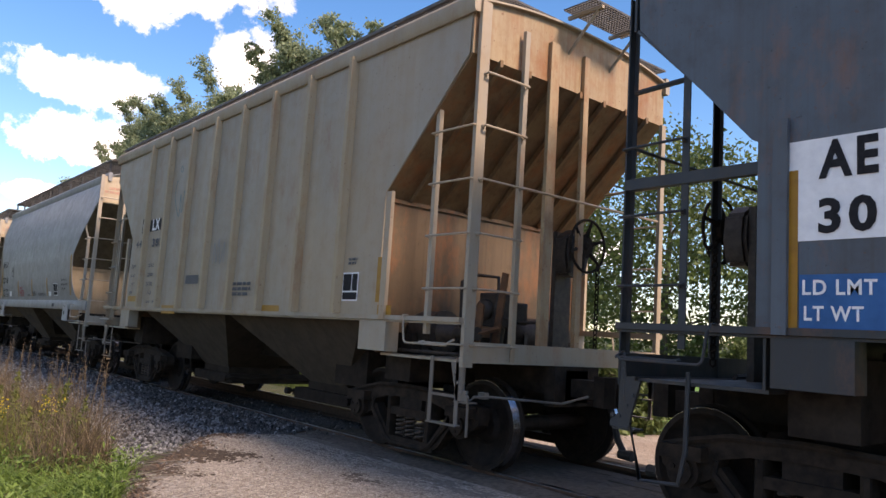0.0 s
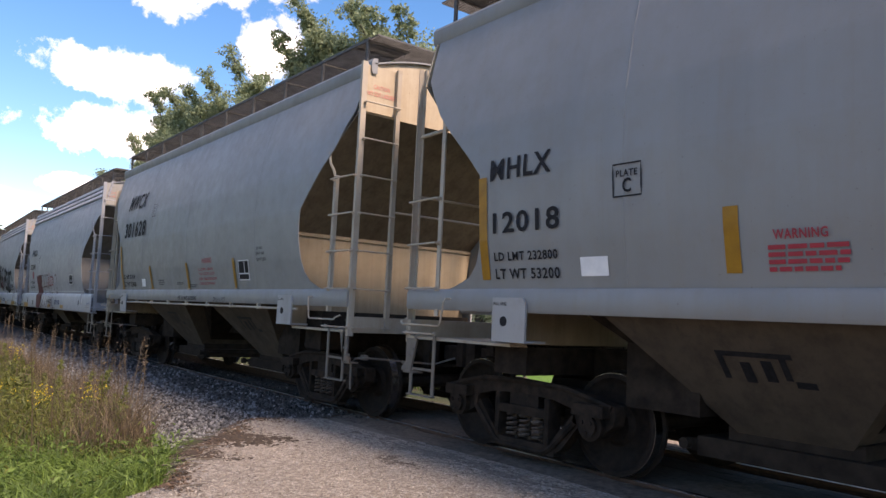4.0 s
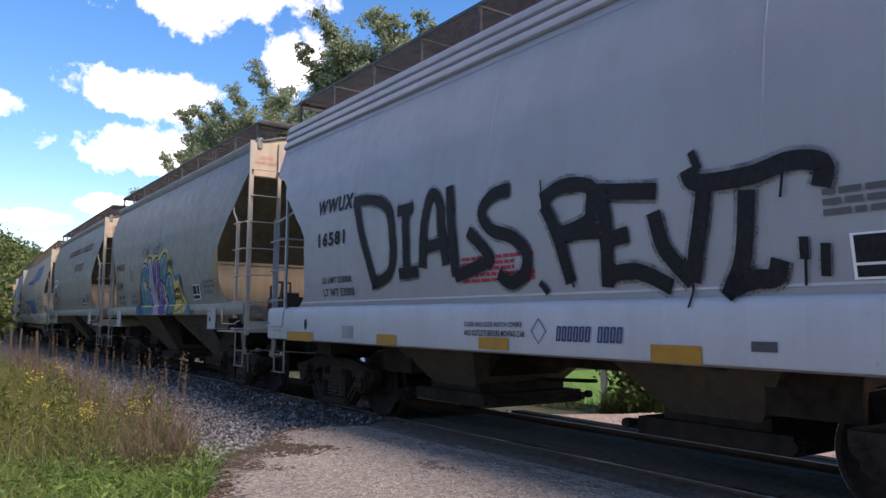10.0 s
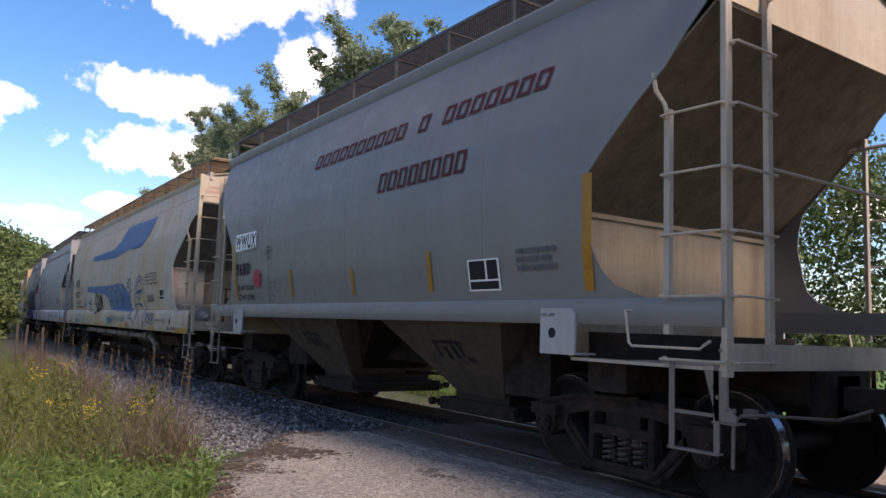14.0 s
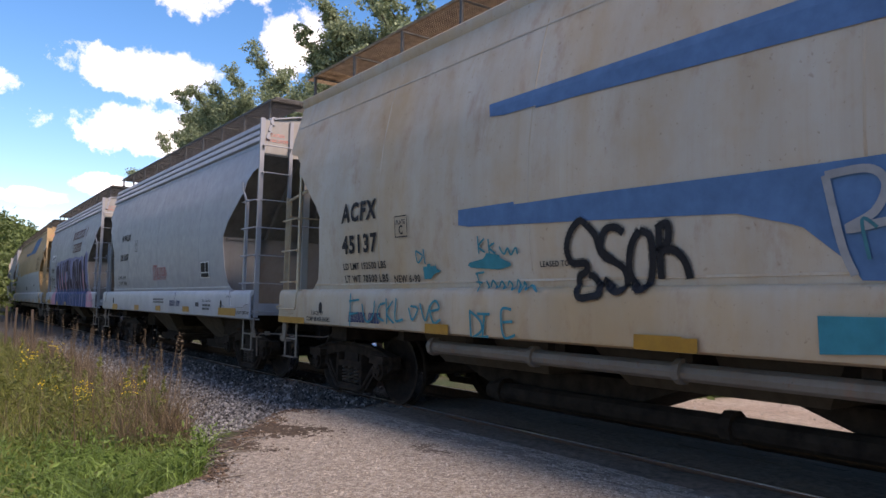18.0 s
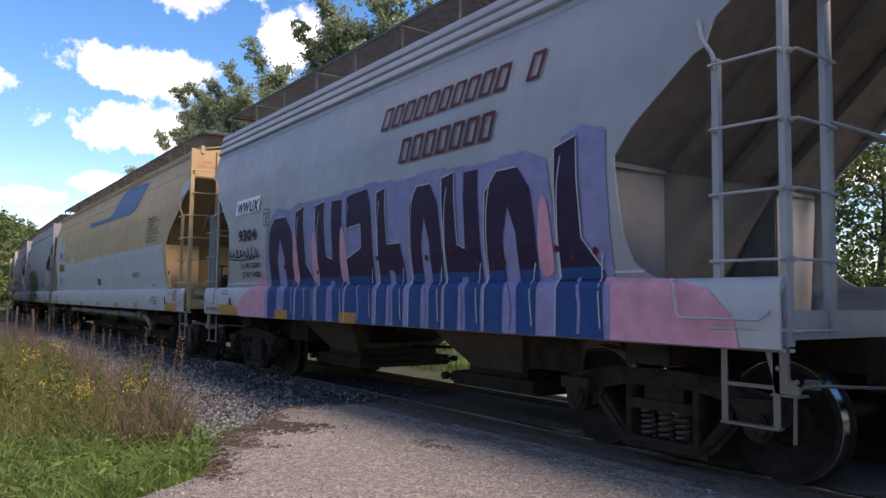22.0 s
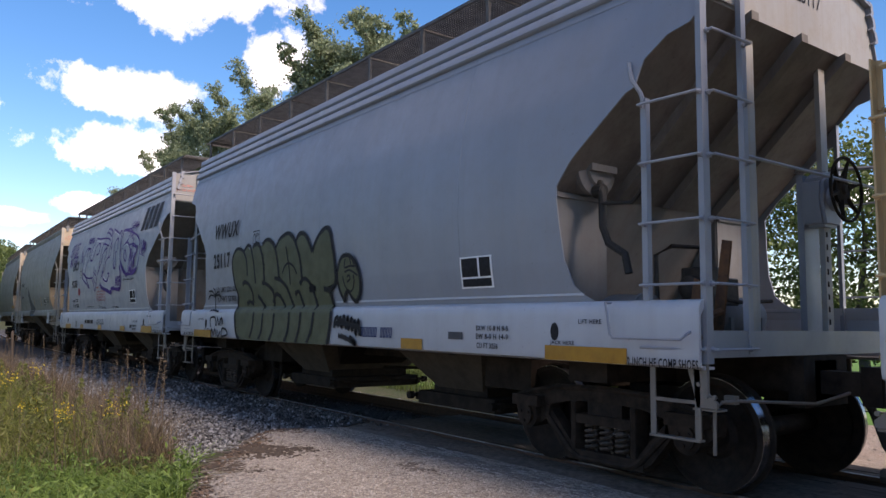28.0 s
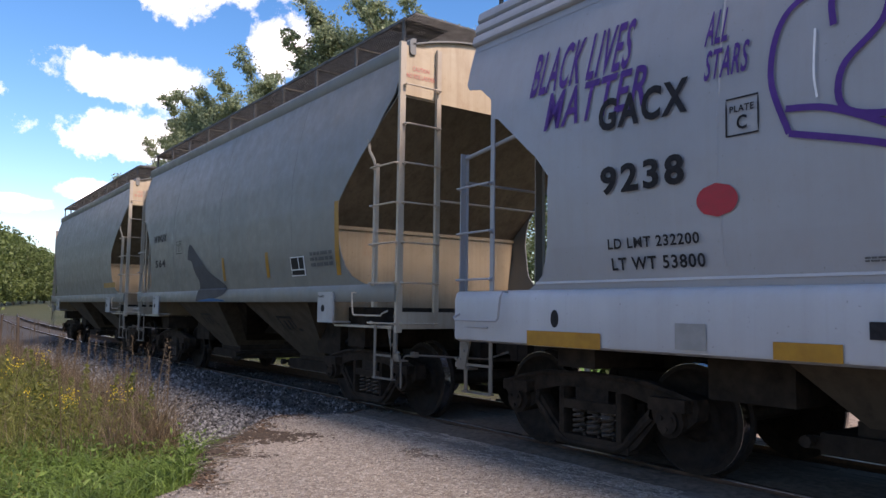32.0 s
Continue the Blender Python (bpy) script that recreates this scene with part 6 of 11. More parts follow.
    m("text", "2 INCH HF COMP SHOES", -5.52, 1.031, -4.92, 1.091, "black")
    m("tape", "", -4.79, 0.976, -3.96, 1.127, "tape")
    m("words", "6 4", 0.84, 1.142, 1.62, 1.262, "navy")
    m("tape", "", -0.22, 1.035, 0.22, 1.128, "tape")
    m("tape", "", 1.755, 1.035, 2.185, 1.13, "tape")
    m("text", "CLOSE AND LOCK HATCH COVERS", -0.44, 1.227, 0.39, 1.284, "black")
    m("text", "AND OUTLETS BEFORE MOVING CAR", -0.46, 1.147, 0.43, 1.218, "black")
    m("diamond", "", 0.53, 1.086, 0.72, 1.308, "navy")
    m("plate", "", -3.13, 1.07, -2.92, 1.223, "grey")
    m("poly", [(-2.52, 2.0), (-2.21, 2.04), (-1.69, 2.06), (-1.65, 2.0), (-1.56, 1.82), (-1.64, 1.73), (-1.36, 1.43), (-1.5, 1.14), (-1.58, 1.02), (-1.88, 0.97), (-2.21, 1.01), (-2.35, 1.17), (-2.37, 1.4), (-2.33, 1.52), (-2.42, 1.82)], 1, 0, 0, 0, "maroon", "maroon sprayed block")
    m("line", [(-1.61, 1.97), (-1.48, 2.04), (-1.28, 1.98), (-1.1, 1.78), (-1.03, 1.6), (-0.99, 1.4), (-1.1, 1.22), (-1.17, 1.15), (-1.29, 1.04), (-1.49, 1.02)], 0.026, 0, 0, 0, "maroon")
    m("line", [(-1.15, 1.12), (-0.98, 1.05), (-0.8, 1.08), (-0.71, 1.26)], 0.026, 0, 0, 0, "maroon")
    m("line", [(-0.73, 1.16), (-0.59, 1.06), (-0.4, 1.07), (-0.33, 1.17), (-0.21, 1.05), (-0.0, 1.04), (0.11, 1.14), (0.22, 1.06), (0.36, 1.1), (0.43, 1.23)], 0.026, 0, 0, 0, "maroon")
    m("line", [(-1.24, 2.02), (-1.04, 2.05), (-0.86, 1.97), (-0.73, 1.79), (-0.63, 1.59), (-0.61, 1.47), (-0.69, 1.3), (-0.73, 1.16)], 0.026, 0, 0, 0, "maroon")
    m("line", [(-0.86, 2.02), (-0.57, 2.03), (-0.42, 1.87), (-0.38, 1.68), (-0.21, 1.44), (-0.27, 1.26), (-0.33, 1.17)], 0.026, 0, 0, 0, "maroon")
    m("line", [(-0.52, 1.64), (-0.22, 1.7), (-0.01, 1.67), (0.08, 1.53), (0.2, 1.42), (0.14, 1.27), (0.11, 1.14)], 0.026, 0, 0, 0, "maroon")
    m("line", [(-0.1, 1.98), (0.16, 1.98), (0.37, 1.88), (0.46, 1.73), (0.49, 1.52), (0.5, 1.44), (0.43, 1.31), (0.38, 1.15)], 0.026, 0, 0, 0, "maroon")
    m("line", [(0.4, 1.86), (0.51, 1.98), (0.66, 2.02), (0.83, 1.97), (0.95, 1.82), (0.97, 1.63), (0.95, 1.51), (0.75, 1.51)], 0.026, 0, 0, 0, "maroon")
    m("line", [(0.95, 1.51), (1.03, 1.38), (0.98, 1.13), (0.87, 1.04), (0.68, 1.03), (0.49, 1.11), (0.43, 1.23)], 0.026, 0, 0, 0, "maroon")
    m("line", [(-1.57, 1.64), (-1.08, 1.67), (-0.65, 1.67)], 0.026, 0, 0, 0, "maroon")
    m("line", [(-2.54, 1.61), (-2.4, 1.55), (-2.33, 1.53)], 0.026, 0, 0, 0, "maroon")

    m = marker(5)
    m("text", "WWUX", -3.72, 2.69, -2.72, 2.9, "black", "bold")
    m("text", "16581", -3.67, 2.258, -2.91, 2.447, "black", "bold")
    m("text", "LD LMT 233000", -3.61, 1.785, -2.78, 1.829, "black")
    m("text", "LT WT 53000", -3.6, 1.618, -2.74, 1.673, "black")
    m("bars", "5", -0.44, 1.654, 0.64, 1.924, "red")
    m("text", "CLOSE AND LOCK HATCH COVERS", -0.38, 1.231, 0.48, 1.277, "black")
    m("text", "AND OUTLETS BEFORE MOVING CAR", -0.38, 1.142, 0.52, 1.199, "black")
    m("words", "6 4", 0.92, 1.121, 1.66, 1.247, "navy")
    m("diamond", "", 0.61, 1.093, 0.8, 1.31, "navy")
    m("tape", "", -4.72, 0.982, -3.85, 1.113, "tape")
    m("tape", "", -2.11, 1.004, -1.67, 1.122, "tape")
    m("tape", "", -0.15, 1.02, 0.29, 1.132, "tape")
    m("tape", "", 1.92, 0.994, 2.36, 1.123, "tape")
    m("plate", "", -2.99, 1.052, -2.71, 1.212, "steel")
    m("panel", "", 3.39, 1.544, 3.83, 1.816, "black")
    m("text", "LIFT HERE", 4.43, 1.342, 4.68, 1.371, "black")
    m("text", "JACK HERE", 4.07, 1.145, 4.36, 1.187, "black")
    m("tape", "", 3.93, 1.006, 4.79, 1.138, "tape")
    m("text", "2 INCH HF COMP SHOES", 4.85, 1.049, 5.45, 1.107, "black")
    m("bars", "3", 3.25, 1.924, 3.75, 2.11, "grey")
    m("ring", "", 4.01, 1.65, 4.24, 1.886, "grey")
    m("plate", "", 2.74, 1.101, 2.92, 1.167, "dark")
    m("line", [(-2.62, 2.74), (-2.41, 2.23), (-2.2, 1.74)], 0.125, 0, 0, 0, "black")
    m("line", [(-2.69, 2.77), (-2.15, 2.72), (-1.81, 2.54), (-1.73, 2.11), (-1.85, 1.82), (-2.27, 1.71)], 0.125, 0, 0, 0, "black")
    m("line", [(-1.62, 2.52), (-1.29, 2.53)], 0.125, 0, 0, 0, "black")
    m("line", [(-1.44, 2.52), (-1.46, 1.83)], 0.125, 0, 0, 0, "black")
    m("line", [(-1.63, 1.81), (-1.23, 1.82)], 0.125, 0, 0, 0, "black")
    m("line", [(-1.14, 1.85), (-1.07, 2.3), (-0.94, 2.62), (-0.78, 2.51), (-0.74, 2.15), (-0.69, 1.86)], 0.125, 0, 0, 0, "black")
    m("line", [(-1.12, 2.06), (-0.64, 2.1)], 0.125, 0, 0, 0, "black")
    m("line", [(-0.6, 2.67), (-0.56, 2.14), (-0.54, 1.73)], 0.125, 0, 0, 0, "black")
    m("line", [(-0.56, 1.73), (-0.15, 1.82), (0.02, 1.9), (-0.29, 2.17)], 0.125, 0, 0, 0, "black")
    m("line", [(0.36, 2.5), (0.11, 2.48), (-0.06, 2.34), (0.06, 2.16), (0.38, 2.05), (0.56, 1.89), (0.5, 1.71), (0.29, 1.64), (0.14, 1.73)], 0.125, 0, 0, 0, "black")
    m("line", [(0.82, 2.29), (0.97, 2.0), (1.08, 1.61)], 0.125, 0, 0, 0, "black")
    m("line", [(0.78, 2.34), (1.06, 2.43), (1.36, 2.38), (1.38, 2.24), (1.31, 2.09), (0.93, 2.01)], 0.125, 0, 0, 0, "black")
    m("line", [(0.94, 2.03), (1.45, 2.01)], 0.125, 0, 0, 0, "black")
    m("line", [(1.44, 2.37), (1.52, 2.05), (1.48, 1.56)], 0.125, 0, 0, 0, "black")
    m("line", [(1.42, 2.33), (2.03, 2.25)], 0.125, 0, 0, 0, "black")
    m("line", [(1.44, 1.92), (1.74, 1.96)], 0.125, 0, 0, 0, "black")
    m("line", [(1.44, 1.65), (1.79, 1.67), (2.1, 1.54)], 0.125, 0, 0, 0, "black")
    m("line", [(1.99, 2.1), (2.07, 1.82), (2.28, 1.57)], 0.125, 0, 0, 0, "black")
    m("line", [(2.28, 1.57), (2.4, 2.04), (2.45, 2.31)], 0.125, 0, 0, 0, "black")
    m("line", [(2.31, 2.37), (2.38, 2.26), (2.79, 2.25), (3.06, 2.3), (3.27, 2.25), (3.25, 2.11)], 0.125, 0, 0, 0, "black")
    m("line", [(2.76, 2.16), (2.7, 1.74), (2.55, 1.46)], 0.125, 0, 0, 0, "black")
    m("line", [(2.56, 1.52), (2.76, 1.57), (2.9, 1.58), (2.95, 1.69)], 0.125, 0, 0, 0, "black")
    m("line", [(3.12, 1.82), (3.11, 1.68)], 0.06, 0, 0, 0, "black")
    m("line", [(3.25, 1.77), (3.23, 1.57)], 0.06, 0, 0, 0, "black")
    m("line", [(2.34, 2.49), (2.4, 2.35)], 0.06, 0, 0, 0, "black")
    m("line", [(0.7, 1.63), (0.79, 1.53)], 0.06, 0, 0, 0, "black")
    m("line", [(2.28, 1.57), (2.27, 1.39)], 0.02, 0, 0, 0, "black")
    m("line", [(-2.2, 1.74), (-2.26, 1.64)], 0.02, 0, 0, 0, "black")
    m("line", [(3.12, 1.7), (3.1, 1.52)], 0.02, 0, 0, 0, "black")
    m("line", [(0.97, 2.0), (1.11, 1.57)], 0.02, 0, 0, 0, "black")
    m("line", [(0.81, 2.21), (0.78, 2.52)], 0.02, 0, 0, 0, "black")
    m("line", [(3.02, 2.25), (2.99, 2.08)], 0.02, 0, 0, 0, "black")

    m = marker(6)
    m("text", "WWUX", -4.11, 2.522, -3.14, 2.715, "black", "bold")
    m("text", "1549", -4.06, 2.028, -3.35, 2.227, "black", "bold")
    m("boxed", "PLATE C", -2.44, 2.236, -2.19, 2.469, "black")
    m("text", "LD LMT 232600", -4.03, 1.806, -3.21, 1.857, "black")
    m("text", "LT WT 53400", -3.99, 1.651, -3.2, 1.706, "black")
    m("text", "INTERIOR LINED WITH", -2.51, 1.82, -1.77, 1.849, "black")
    m("bars", "2", -2.51, 1.647, -1.85, 1.749, "grey")
    m("tape", "", -4.19, 1.639, -4.08, 2.571, "tape", "slant")
    m("plate", "", -2.97, 1.608, -2.68, 1.762, "steel")
    m("panel", "", 2.69, 1.662, 3.15, 1.954, "black")
    m("text", "EXW 10-8 H 9-3", 3.42, 1.983, 4.02, 2.012, "black")
    m("text", "EW 8-6 H 15-0", 3.43, 1.883, 4.03, 1.924, "black")
    m("text", "CU FT 3281", 3.44, 1.771, 3.89, 1.81, "black")
    m("tape", "", 4.14, 1.662, 4.25, 2.571, "tape", "slant")
    m("plate", "", 2.49, 1.361, 2.74, 1.457, "dark")
    m("plate", "", -0.41, 1.474, -0.33, 1.523, "dark")
    m("poly", [(-1.51, 1.41), (-1.39, 2.1), (-1.21, 2.54), (-0.98, 2.71), (-0.53, 2.78), (-0.01, 2.73), (0.27, 2.72), (0.57, 2.78), (0.78, 2.83), (0.98, 2.76), (1.07, 2.62), (1.25, 2.57), (1.28, 2.37), (1.44, 2.2), (1.54, 2.08), (1.67, 2.1), (1.88, 2.05), (2.0, 1.79), (2.13, 1.7), (2.22, 1.52), (2.08, 1.4), (1.25, 1.4)], 1, 0, 0, 0, "yellow", "yellow sprayed cloud")
    m("poly", [(1.31, 2.29), (1.58, 2.19), (1.77, 2.22), (1.95, 2.11), (2.01, 1.88), (2.17, 1.65), (2.43, 1.52), (2.4, 1.4), (2.08, 1.4), (2.22, 1.52), (2.13, 1.7), (2.0, 1.79), (1.88, 2.05), (1.67, 2.1), (1.54, 2.06)], 1, 0, 0, 0, "teal", "teal sprayed halo")
    m("poly", [(-2.01, 1.59), (-1.79, 1.62), (-1.54, 1.84), (-1.36, 2.1), (-1.35, 1.39), (-1.95, 1.39)], 1, 0, 0, 0, "navyspray", "dark blue sprayed edge")
    m("poly", [(-1.35, 1.39), (-1.44, 1.71), (-1.39, 2.03), (-1.35, 2.36), (-1.15, 2.57), (-0.85, 2.58), (-0.69, 2.49), (-0.64, 2.33), (-0.65, 2.14), (-0.82, 2.08), (-0.97, 2.1), (-1.09, 2.08), (-1.05, 1.95), (-0.88, 2.0), (-0.77, 2.03), (-0.56, 1.93), (-0.46, 1.68), (-0.4, 1.39)], 1, 0, 0, 0, "teal", "sprayed bubble letter")
    m("line", [(-1.35, 1.39), (-1.44, 1.71), (-1.39, 2.03), (-1.35, 2.36), (-1.15, 2.57), (-0.85, 2.58), (-0.69, 2.49), (-0.64, 2.33), (-0.65, 2.14), (-0.82, 2.08), (-0.97, 2.1), (-1.09, 2.08), (-1.05, 1.95), (-0.88, 2.0), (-0.77, 2.03), (-0.56, 1.93), (-0.46, 1.68), (-0.4, 1.39)], 0.042, 0, 0, 0, "black")
    m("poly", [(-0.53, 1.39), (-0.47, 1.56), (-0.58, 1.87), (-0.66, 1.99), (-0.63, 2.42), (-0.74, 2.62), (-0.53, 2.71), (-0.33, 2.63), (-0.26, 2.38), (-0.14, 1.96), (0.11, 1.55), (0.14, 1.4)], 1, 0, 0, 0, "lavender", "sprayed bubble letter")
    m("line", [(-0.53, 1.39), (-0.47, 1.56), (-0.58, 1.87), (-0.66, 1.99), (-0.63, 2.42), (-0.74, 2.62), (-0.53, 2.71), (-0.33, 2.63), (-0.26, 2.38), (-0.14, 1.96), (0.11, 1.55), (0.14, 1.4)], 0.042, 0, 0, 0, "black")
    m("poly", [(0.1, 1.4), (0.18, 1.66), (-0.08, 2.02), (-0.22, 2.32), (-0.18, 2.55), (-0.01, 2.65), (0.18, 2.66), (0.32, 2.49), (0.35, 2.15), (0.43, 2.14), (0.56, 2.08), (0.61, 1.86), (0.56, 1.6), (0.64, 1.4)], 1, 0, 0, 0, "violet", "sprayed bubble letter")
    m("line", [(0.1, 1.4), (0.18, 1.66), (-0.08, 2.02), (-0.22, 2.32), (-0.18, 2.55), (-0.01, 2.65), (0.18, 2.66), (0.32, 2.49), (0.35, 2.15), (0.43, 2.14), (0.56, 2.08), (0.61, 1.86), (0.56, 1.6), (0.64, 1.4)], 0.042, 0, 0, 0, "black")
    m("poly", [(0.35, 2.15), (0.36, 2.37), (0.46, 2.61), (0.7, 2.72), (0.91, 2.67), (0.99, 2.51), (0.98, 2.3), (0.81, 2.06), (0.64, 2.07), (0.48, 2.15)], 1, 0, 0, 0, "teal", "sprayed bubble letter")
    m("line", [(0.35, 2.15), (0.36, 2.37), (0.46, 2.61), (0.7, 2.72), (0.91, 2.67), (0.99, 2.51), (0.98, 2.3), (0.81, 2.06), (0.64, 2.07), (0.48, 2.15)], 0.042, 0, 0, 0, "black")
    m("poly", [(0.81, 2.06), (0.75, 1.91), (0.84, 1.75), (0.84, 1.54), (0.76, 1.4), (1.25, 1.4), (1.36, 1.58), (1.42, 1.92), (1.33, 2.14), (1.16, 2.26), (0.97, 2.23)], 1, 0, 0, 0, "teal", "sprayed bubble letter")
    m("line", [(0.81, 2.06), (0.75, 1.91), (0.84, 1.75), (0.84, 1.54), (0.76, 1.4), (1.25, 1.4), (1.36, 1.58), (1.42, 1.92), (1.33, 2.14), (1.16, 2.26), (0.97, 2.23)], 0.042, 0, 0, 0, "black")
    m("poly", [(0.6, 1.4), (0.59, 1.6), (0.72, 1.75), (0.84, 1.78), (0.9, 1.67), (0.92, 1.54), (0.76, 1.4)], 1, 0, 0, 0, "lavender", "sprayed bubble letter")
    m("line", [(0.6, 1.4), (0.59, 1.6), (0.72, 1.75), (0.84, 1.78), (0.9, 1.67), (0.92, 1.54), (0.76, 1.4)], 0.042, 0, 0, 0, "black")
    m("poly", [(-1.09, 2.13), (-1.01, 2.17), (-0.82, 2.09), (-1.02, 1.92)], 1, 0, 0, 0, "yellow", "sprayed bubble letter")
    m("line", [(-1.09, 2.13), (-1.01, 2.17), (-0.82, 2.09), (-1.02, 1.92), (-1.09, 2.13)], 0.025, 0, 0, 0, "black")
    m("poly", [(-0.45, 2.22), (-0.37, 2.3), (-0.35, 2.03), (-0.46, 1.92)], 1, 0, 0, 0, "yellow", "sprayed bubble letter")
    m("line", [(-0.45, 2.22), (-0.37, 2.3), (-0.35, 2.03), (-0.46, 1.92), (-0.45, 2.22)], 0.025, 0, 0, 0, "black")
    m("poly", [(0.03, 2.29), (0.1, 2.43), (0.15, 2.28), (0.09, 2.15)], 1, 0, 0, 0, "yellow", "sprayed bubble letter")
    m("line", [(0.03, 2.29), (0.1, 2.43), (0.15, 2.28), (0.09, 2.15), (0.03, 2.29)], 0.025, 0, 0, 0, "black")
    m("poly", [(0.66, 2.37), (0.72, 2.46), (0.78, 2.35), (0.73, 2.2), (0.68, 2.26)], 1, 0, 0, 0, "yellow", "sprayed bubble letter")
    m("line", [(0.66, 2.37), (0.72, 2.46), (0.78, 2.35), (0.73, 2.2), (0.68, 2.26), (0.66, 2.37)], 0.025, 0, 0, 0, "black")
    m("line", [(-1.28, 2.42), (-1.15, 2.52), (-0.85, 2.53), (-0.71, 2.45)], 0.03, 0, 0, 0, "pale")
    m("line", [(-0.62, 2.61), (-0.45, 2.65), (-0.34, 2.57), (-0.3, 2.41)], 0.03, 0, 0, 0, "pale")
    m("line", [(-0.12, 2.55), (0.05, 2.61), (0.19, 2.62), (0.27, 2.48)], 0.03, 0, 0, 0, "pale")
    m("line", [(0.49, 2.55), (0.71, 2.67), (0.89, 2.64), (0.94, 2.51)], 0.03, 0, 0, 0, "pale")
    m("line", [(1.02, 2.18), (1.16, 2.21), (1.31, 2.11), (1.37, 1.9), (1.32, 1.63)], 0.03, 0, 0, 0, "pale")
    m("line", [(-1.01, 1.95), (-0.77, 1.99), (-0.59, 1.89), (-0.5, 1.62)], 0.03, 0, 0, 0, "pale")
    m("line", [(0.47, 2.09), (0.55, 1.97), (0.53, 1.71)], 0.05, 0, 0, 0, "lavender")
    m("line", [(0.34, 1.99), (0.25, 1.55)], 0.05, 0, 0, 0, "lavender")
    m("line", [(-0.99, 2.96), (-1.13, 2.92), (-1.15, 2.82), (-1.05, 2.72), (-0.95, 2.76)], 0.022, 0, 0, 0, "black")
    m("line", [(-0.95, 2.76), (-0.91, 2.92), (-0.82, 2.77)], 0.022, 0, 0, 0, "black")
    m("line", [(-0.94, 2.82), (-0.83, 2.83)], 0.022, 0, 0, 0, "black")
    m("line", [(-0.82, 2.9), (-0.84, 2.69)], 0.022, 0, 0, 0, "black")
    m("line", [(-0.82, 2.9), (-0.7, 2.85), (-0.81, 2.8), (-0.69, 2.7)], 0.022, 0, 0, 0, "black")
    m("line", [(-0.62, 2.89), (-0.72, 2.84), (-0.61, 2.77), (-0.69, 2.69)], 0.022, 0, 0, 0, "black")
    m("line", [(-1.21, 2.77), (-1.32, 2.89)], 0.022, 0, 0, 0, "black")
    m("line", [(-1.12, 2.78), (-1.2, 2.92)], 0.022, 0, 0, 0, "black")
    m("line", [(-1.4, 2.82), (-1.35, 2.76)], 0.022, 0, 0, 0, "black")
    m("line", [(-0.65, 3.0), (-0.62, 2.87)], 0.022, 0, 0, 0, "black")
    m("line", [(-0.79, 3.0), (-0.76, 2.89)], 0.022, 0, 0, 0, "black")
    m("line", [(-0.01, 2.96), (0.04, 2.8), (0.1, 2.92), (0.17, 2.8), (0.2, 3.02)], 0.022, 0, 0, 0, "black")
    m("line", [(0.18, 2.82), (0.28, 3.0), (0.27, 2.75)], 0.022, 0, 0, 0, "black")
    m("line", [(0.21, 2.88), (0.28, 2.88)], 0.022, 0, 0, 0, "black")
    m("line", [(0.24, 3.3), (0.26, 3.06)], 0.022, 0, 0, 0, "black")
    m("line", [(-0.24, 2.9), (-0.17, 2.71)], 0.022, 0, 0, 0, "black")
    m("line", [(-0.14, 2.9), (-0.1, 2.74)], 0.022, 0, 0, 0, "black")
    m("line", [(0.39, 2.93), (0.43, 2.75)], 0.022, 0, 0, 0, "black")
    m("line", [(0.47, 2.97), (0.5, 2.79)], 0.022, 0, 0, 0, "black")
    m("line", [(-0.05, 2.77), (0.19, 2.75), (0.33, 2.69)], 0.022, 0, 0, 0, "black")
    m("line", [(1.05, 2.34), (1.08, 2.53), (1.12, 2.41), (1.19, 2.54), (1.19, 2.35)], 0.022, 0, 0, 0, "black")
    m("line", [(1.21, 2.53), (1.26, 2.46), (1.19, 2.42), (1.25, 2.37), (1.18, 2.33)], 0.022, 0, 0, 0, "black")
    m("line", [(1.09, 2.55), (1.18, 2.47), (1.31, 2.43)], 0.022, 0, 0, 0, "black")
    m("line", [(1.14, 2.57), (1.22, 2.52)], 0.022, 0, 0, 0, "black")
    m("line", [(1.46, 1.91), (1.47, 1.82), (1.53, 1.91), (1.55, 1.83), (1.59, 1.94)], 0.022, 0, 0, 0, "black")
    m("line", [(1.6, 1.93), (1.6, 1.84)], 0.022, 0, 0, 0, "black")
    m("line", [(1.6, 1.93), (1.64, 1.9), (1.6, 1.88), (1.64, 1.84)], 0.022, 0, 0, 0, "black")
    m("line", [(1.67, 1.93), (1.67, 1.85)], 0.022, 0, 0, 0, "black")
    m("line", [(1.7, 1.94), (1.7, 1.83)], 0.022, 0, 0, 0, "black")
    m("line", [(1.68, 1.91), (1.75, 1.92)], 0.022, 0, 0, 0, "black")
    m("line", [(1.8, 1.92), (1.76, 1.92), (1.75, 1.83), (1.8, 1.85)], 0.022, 0, 0, 0, "black")
    m("line", [(1.76, 1.88), (1.8, 1.89)], 0.022, 0, 0, 0, "black")
    m("line", [(1.85, 1.93), (1.81, 1.89), (1.85, 1.86), (1.81, 1.83)], 0.022, 0, 0, 0, "black")
    m("line", [(1.44, 1.65), (1.5, 1.78), (1.54, 1.66)], 0.022, 0, 0, 0, "black")
    m("line", [(1.47, 1.71), (1.54, 1.72)], 0.022, 0, 0, 0, "black")
    m("line", [(1.56, 1.67), (1.58, 1.76), (1.62, 1.68), (1.64, 1.78)], 0.022, 0, 0, 0, "black")
    m("line", [(1.64, 1.69), (1.67, 1.77), (1.71, 1.74), (1.66, 1.68)], 0.022, 0, 0, 0, "black")
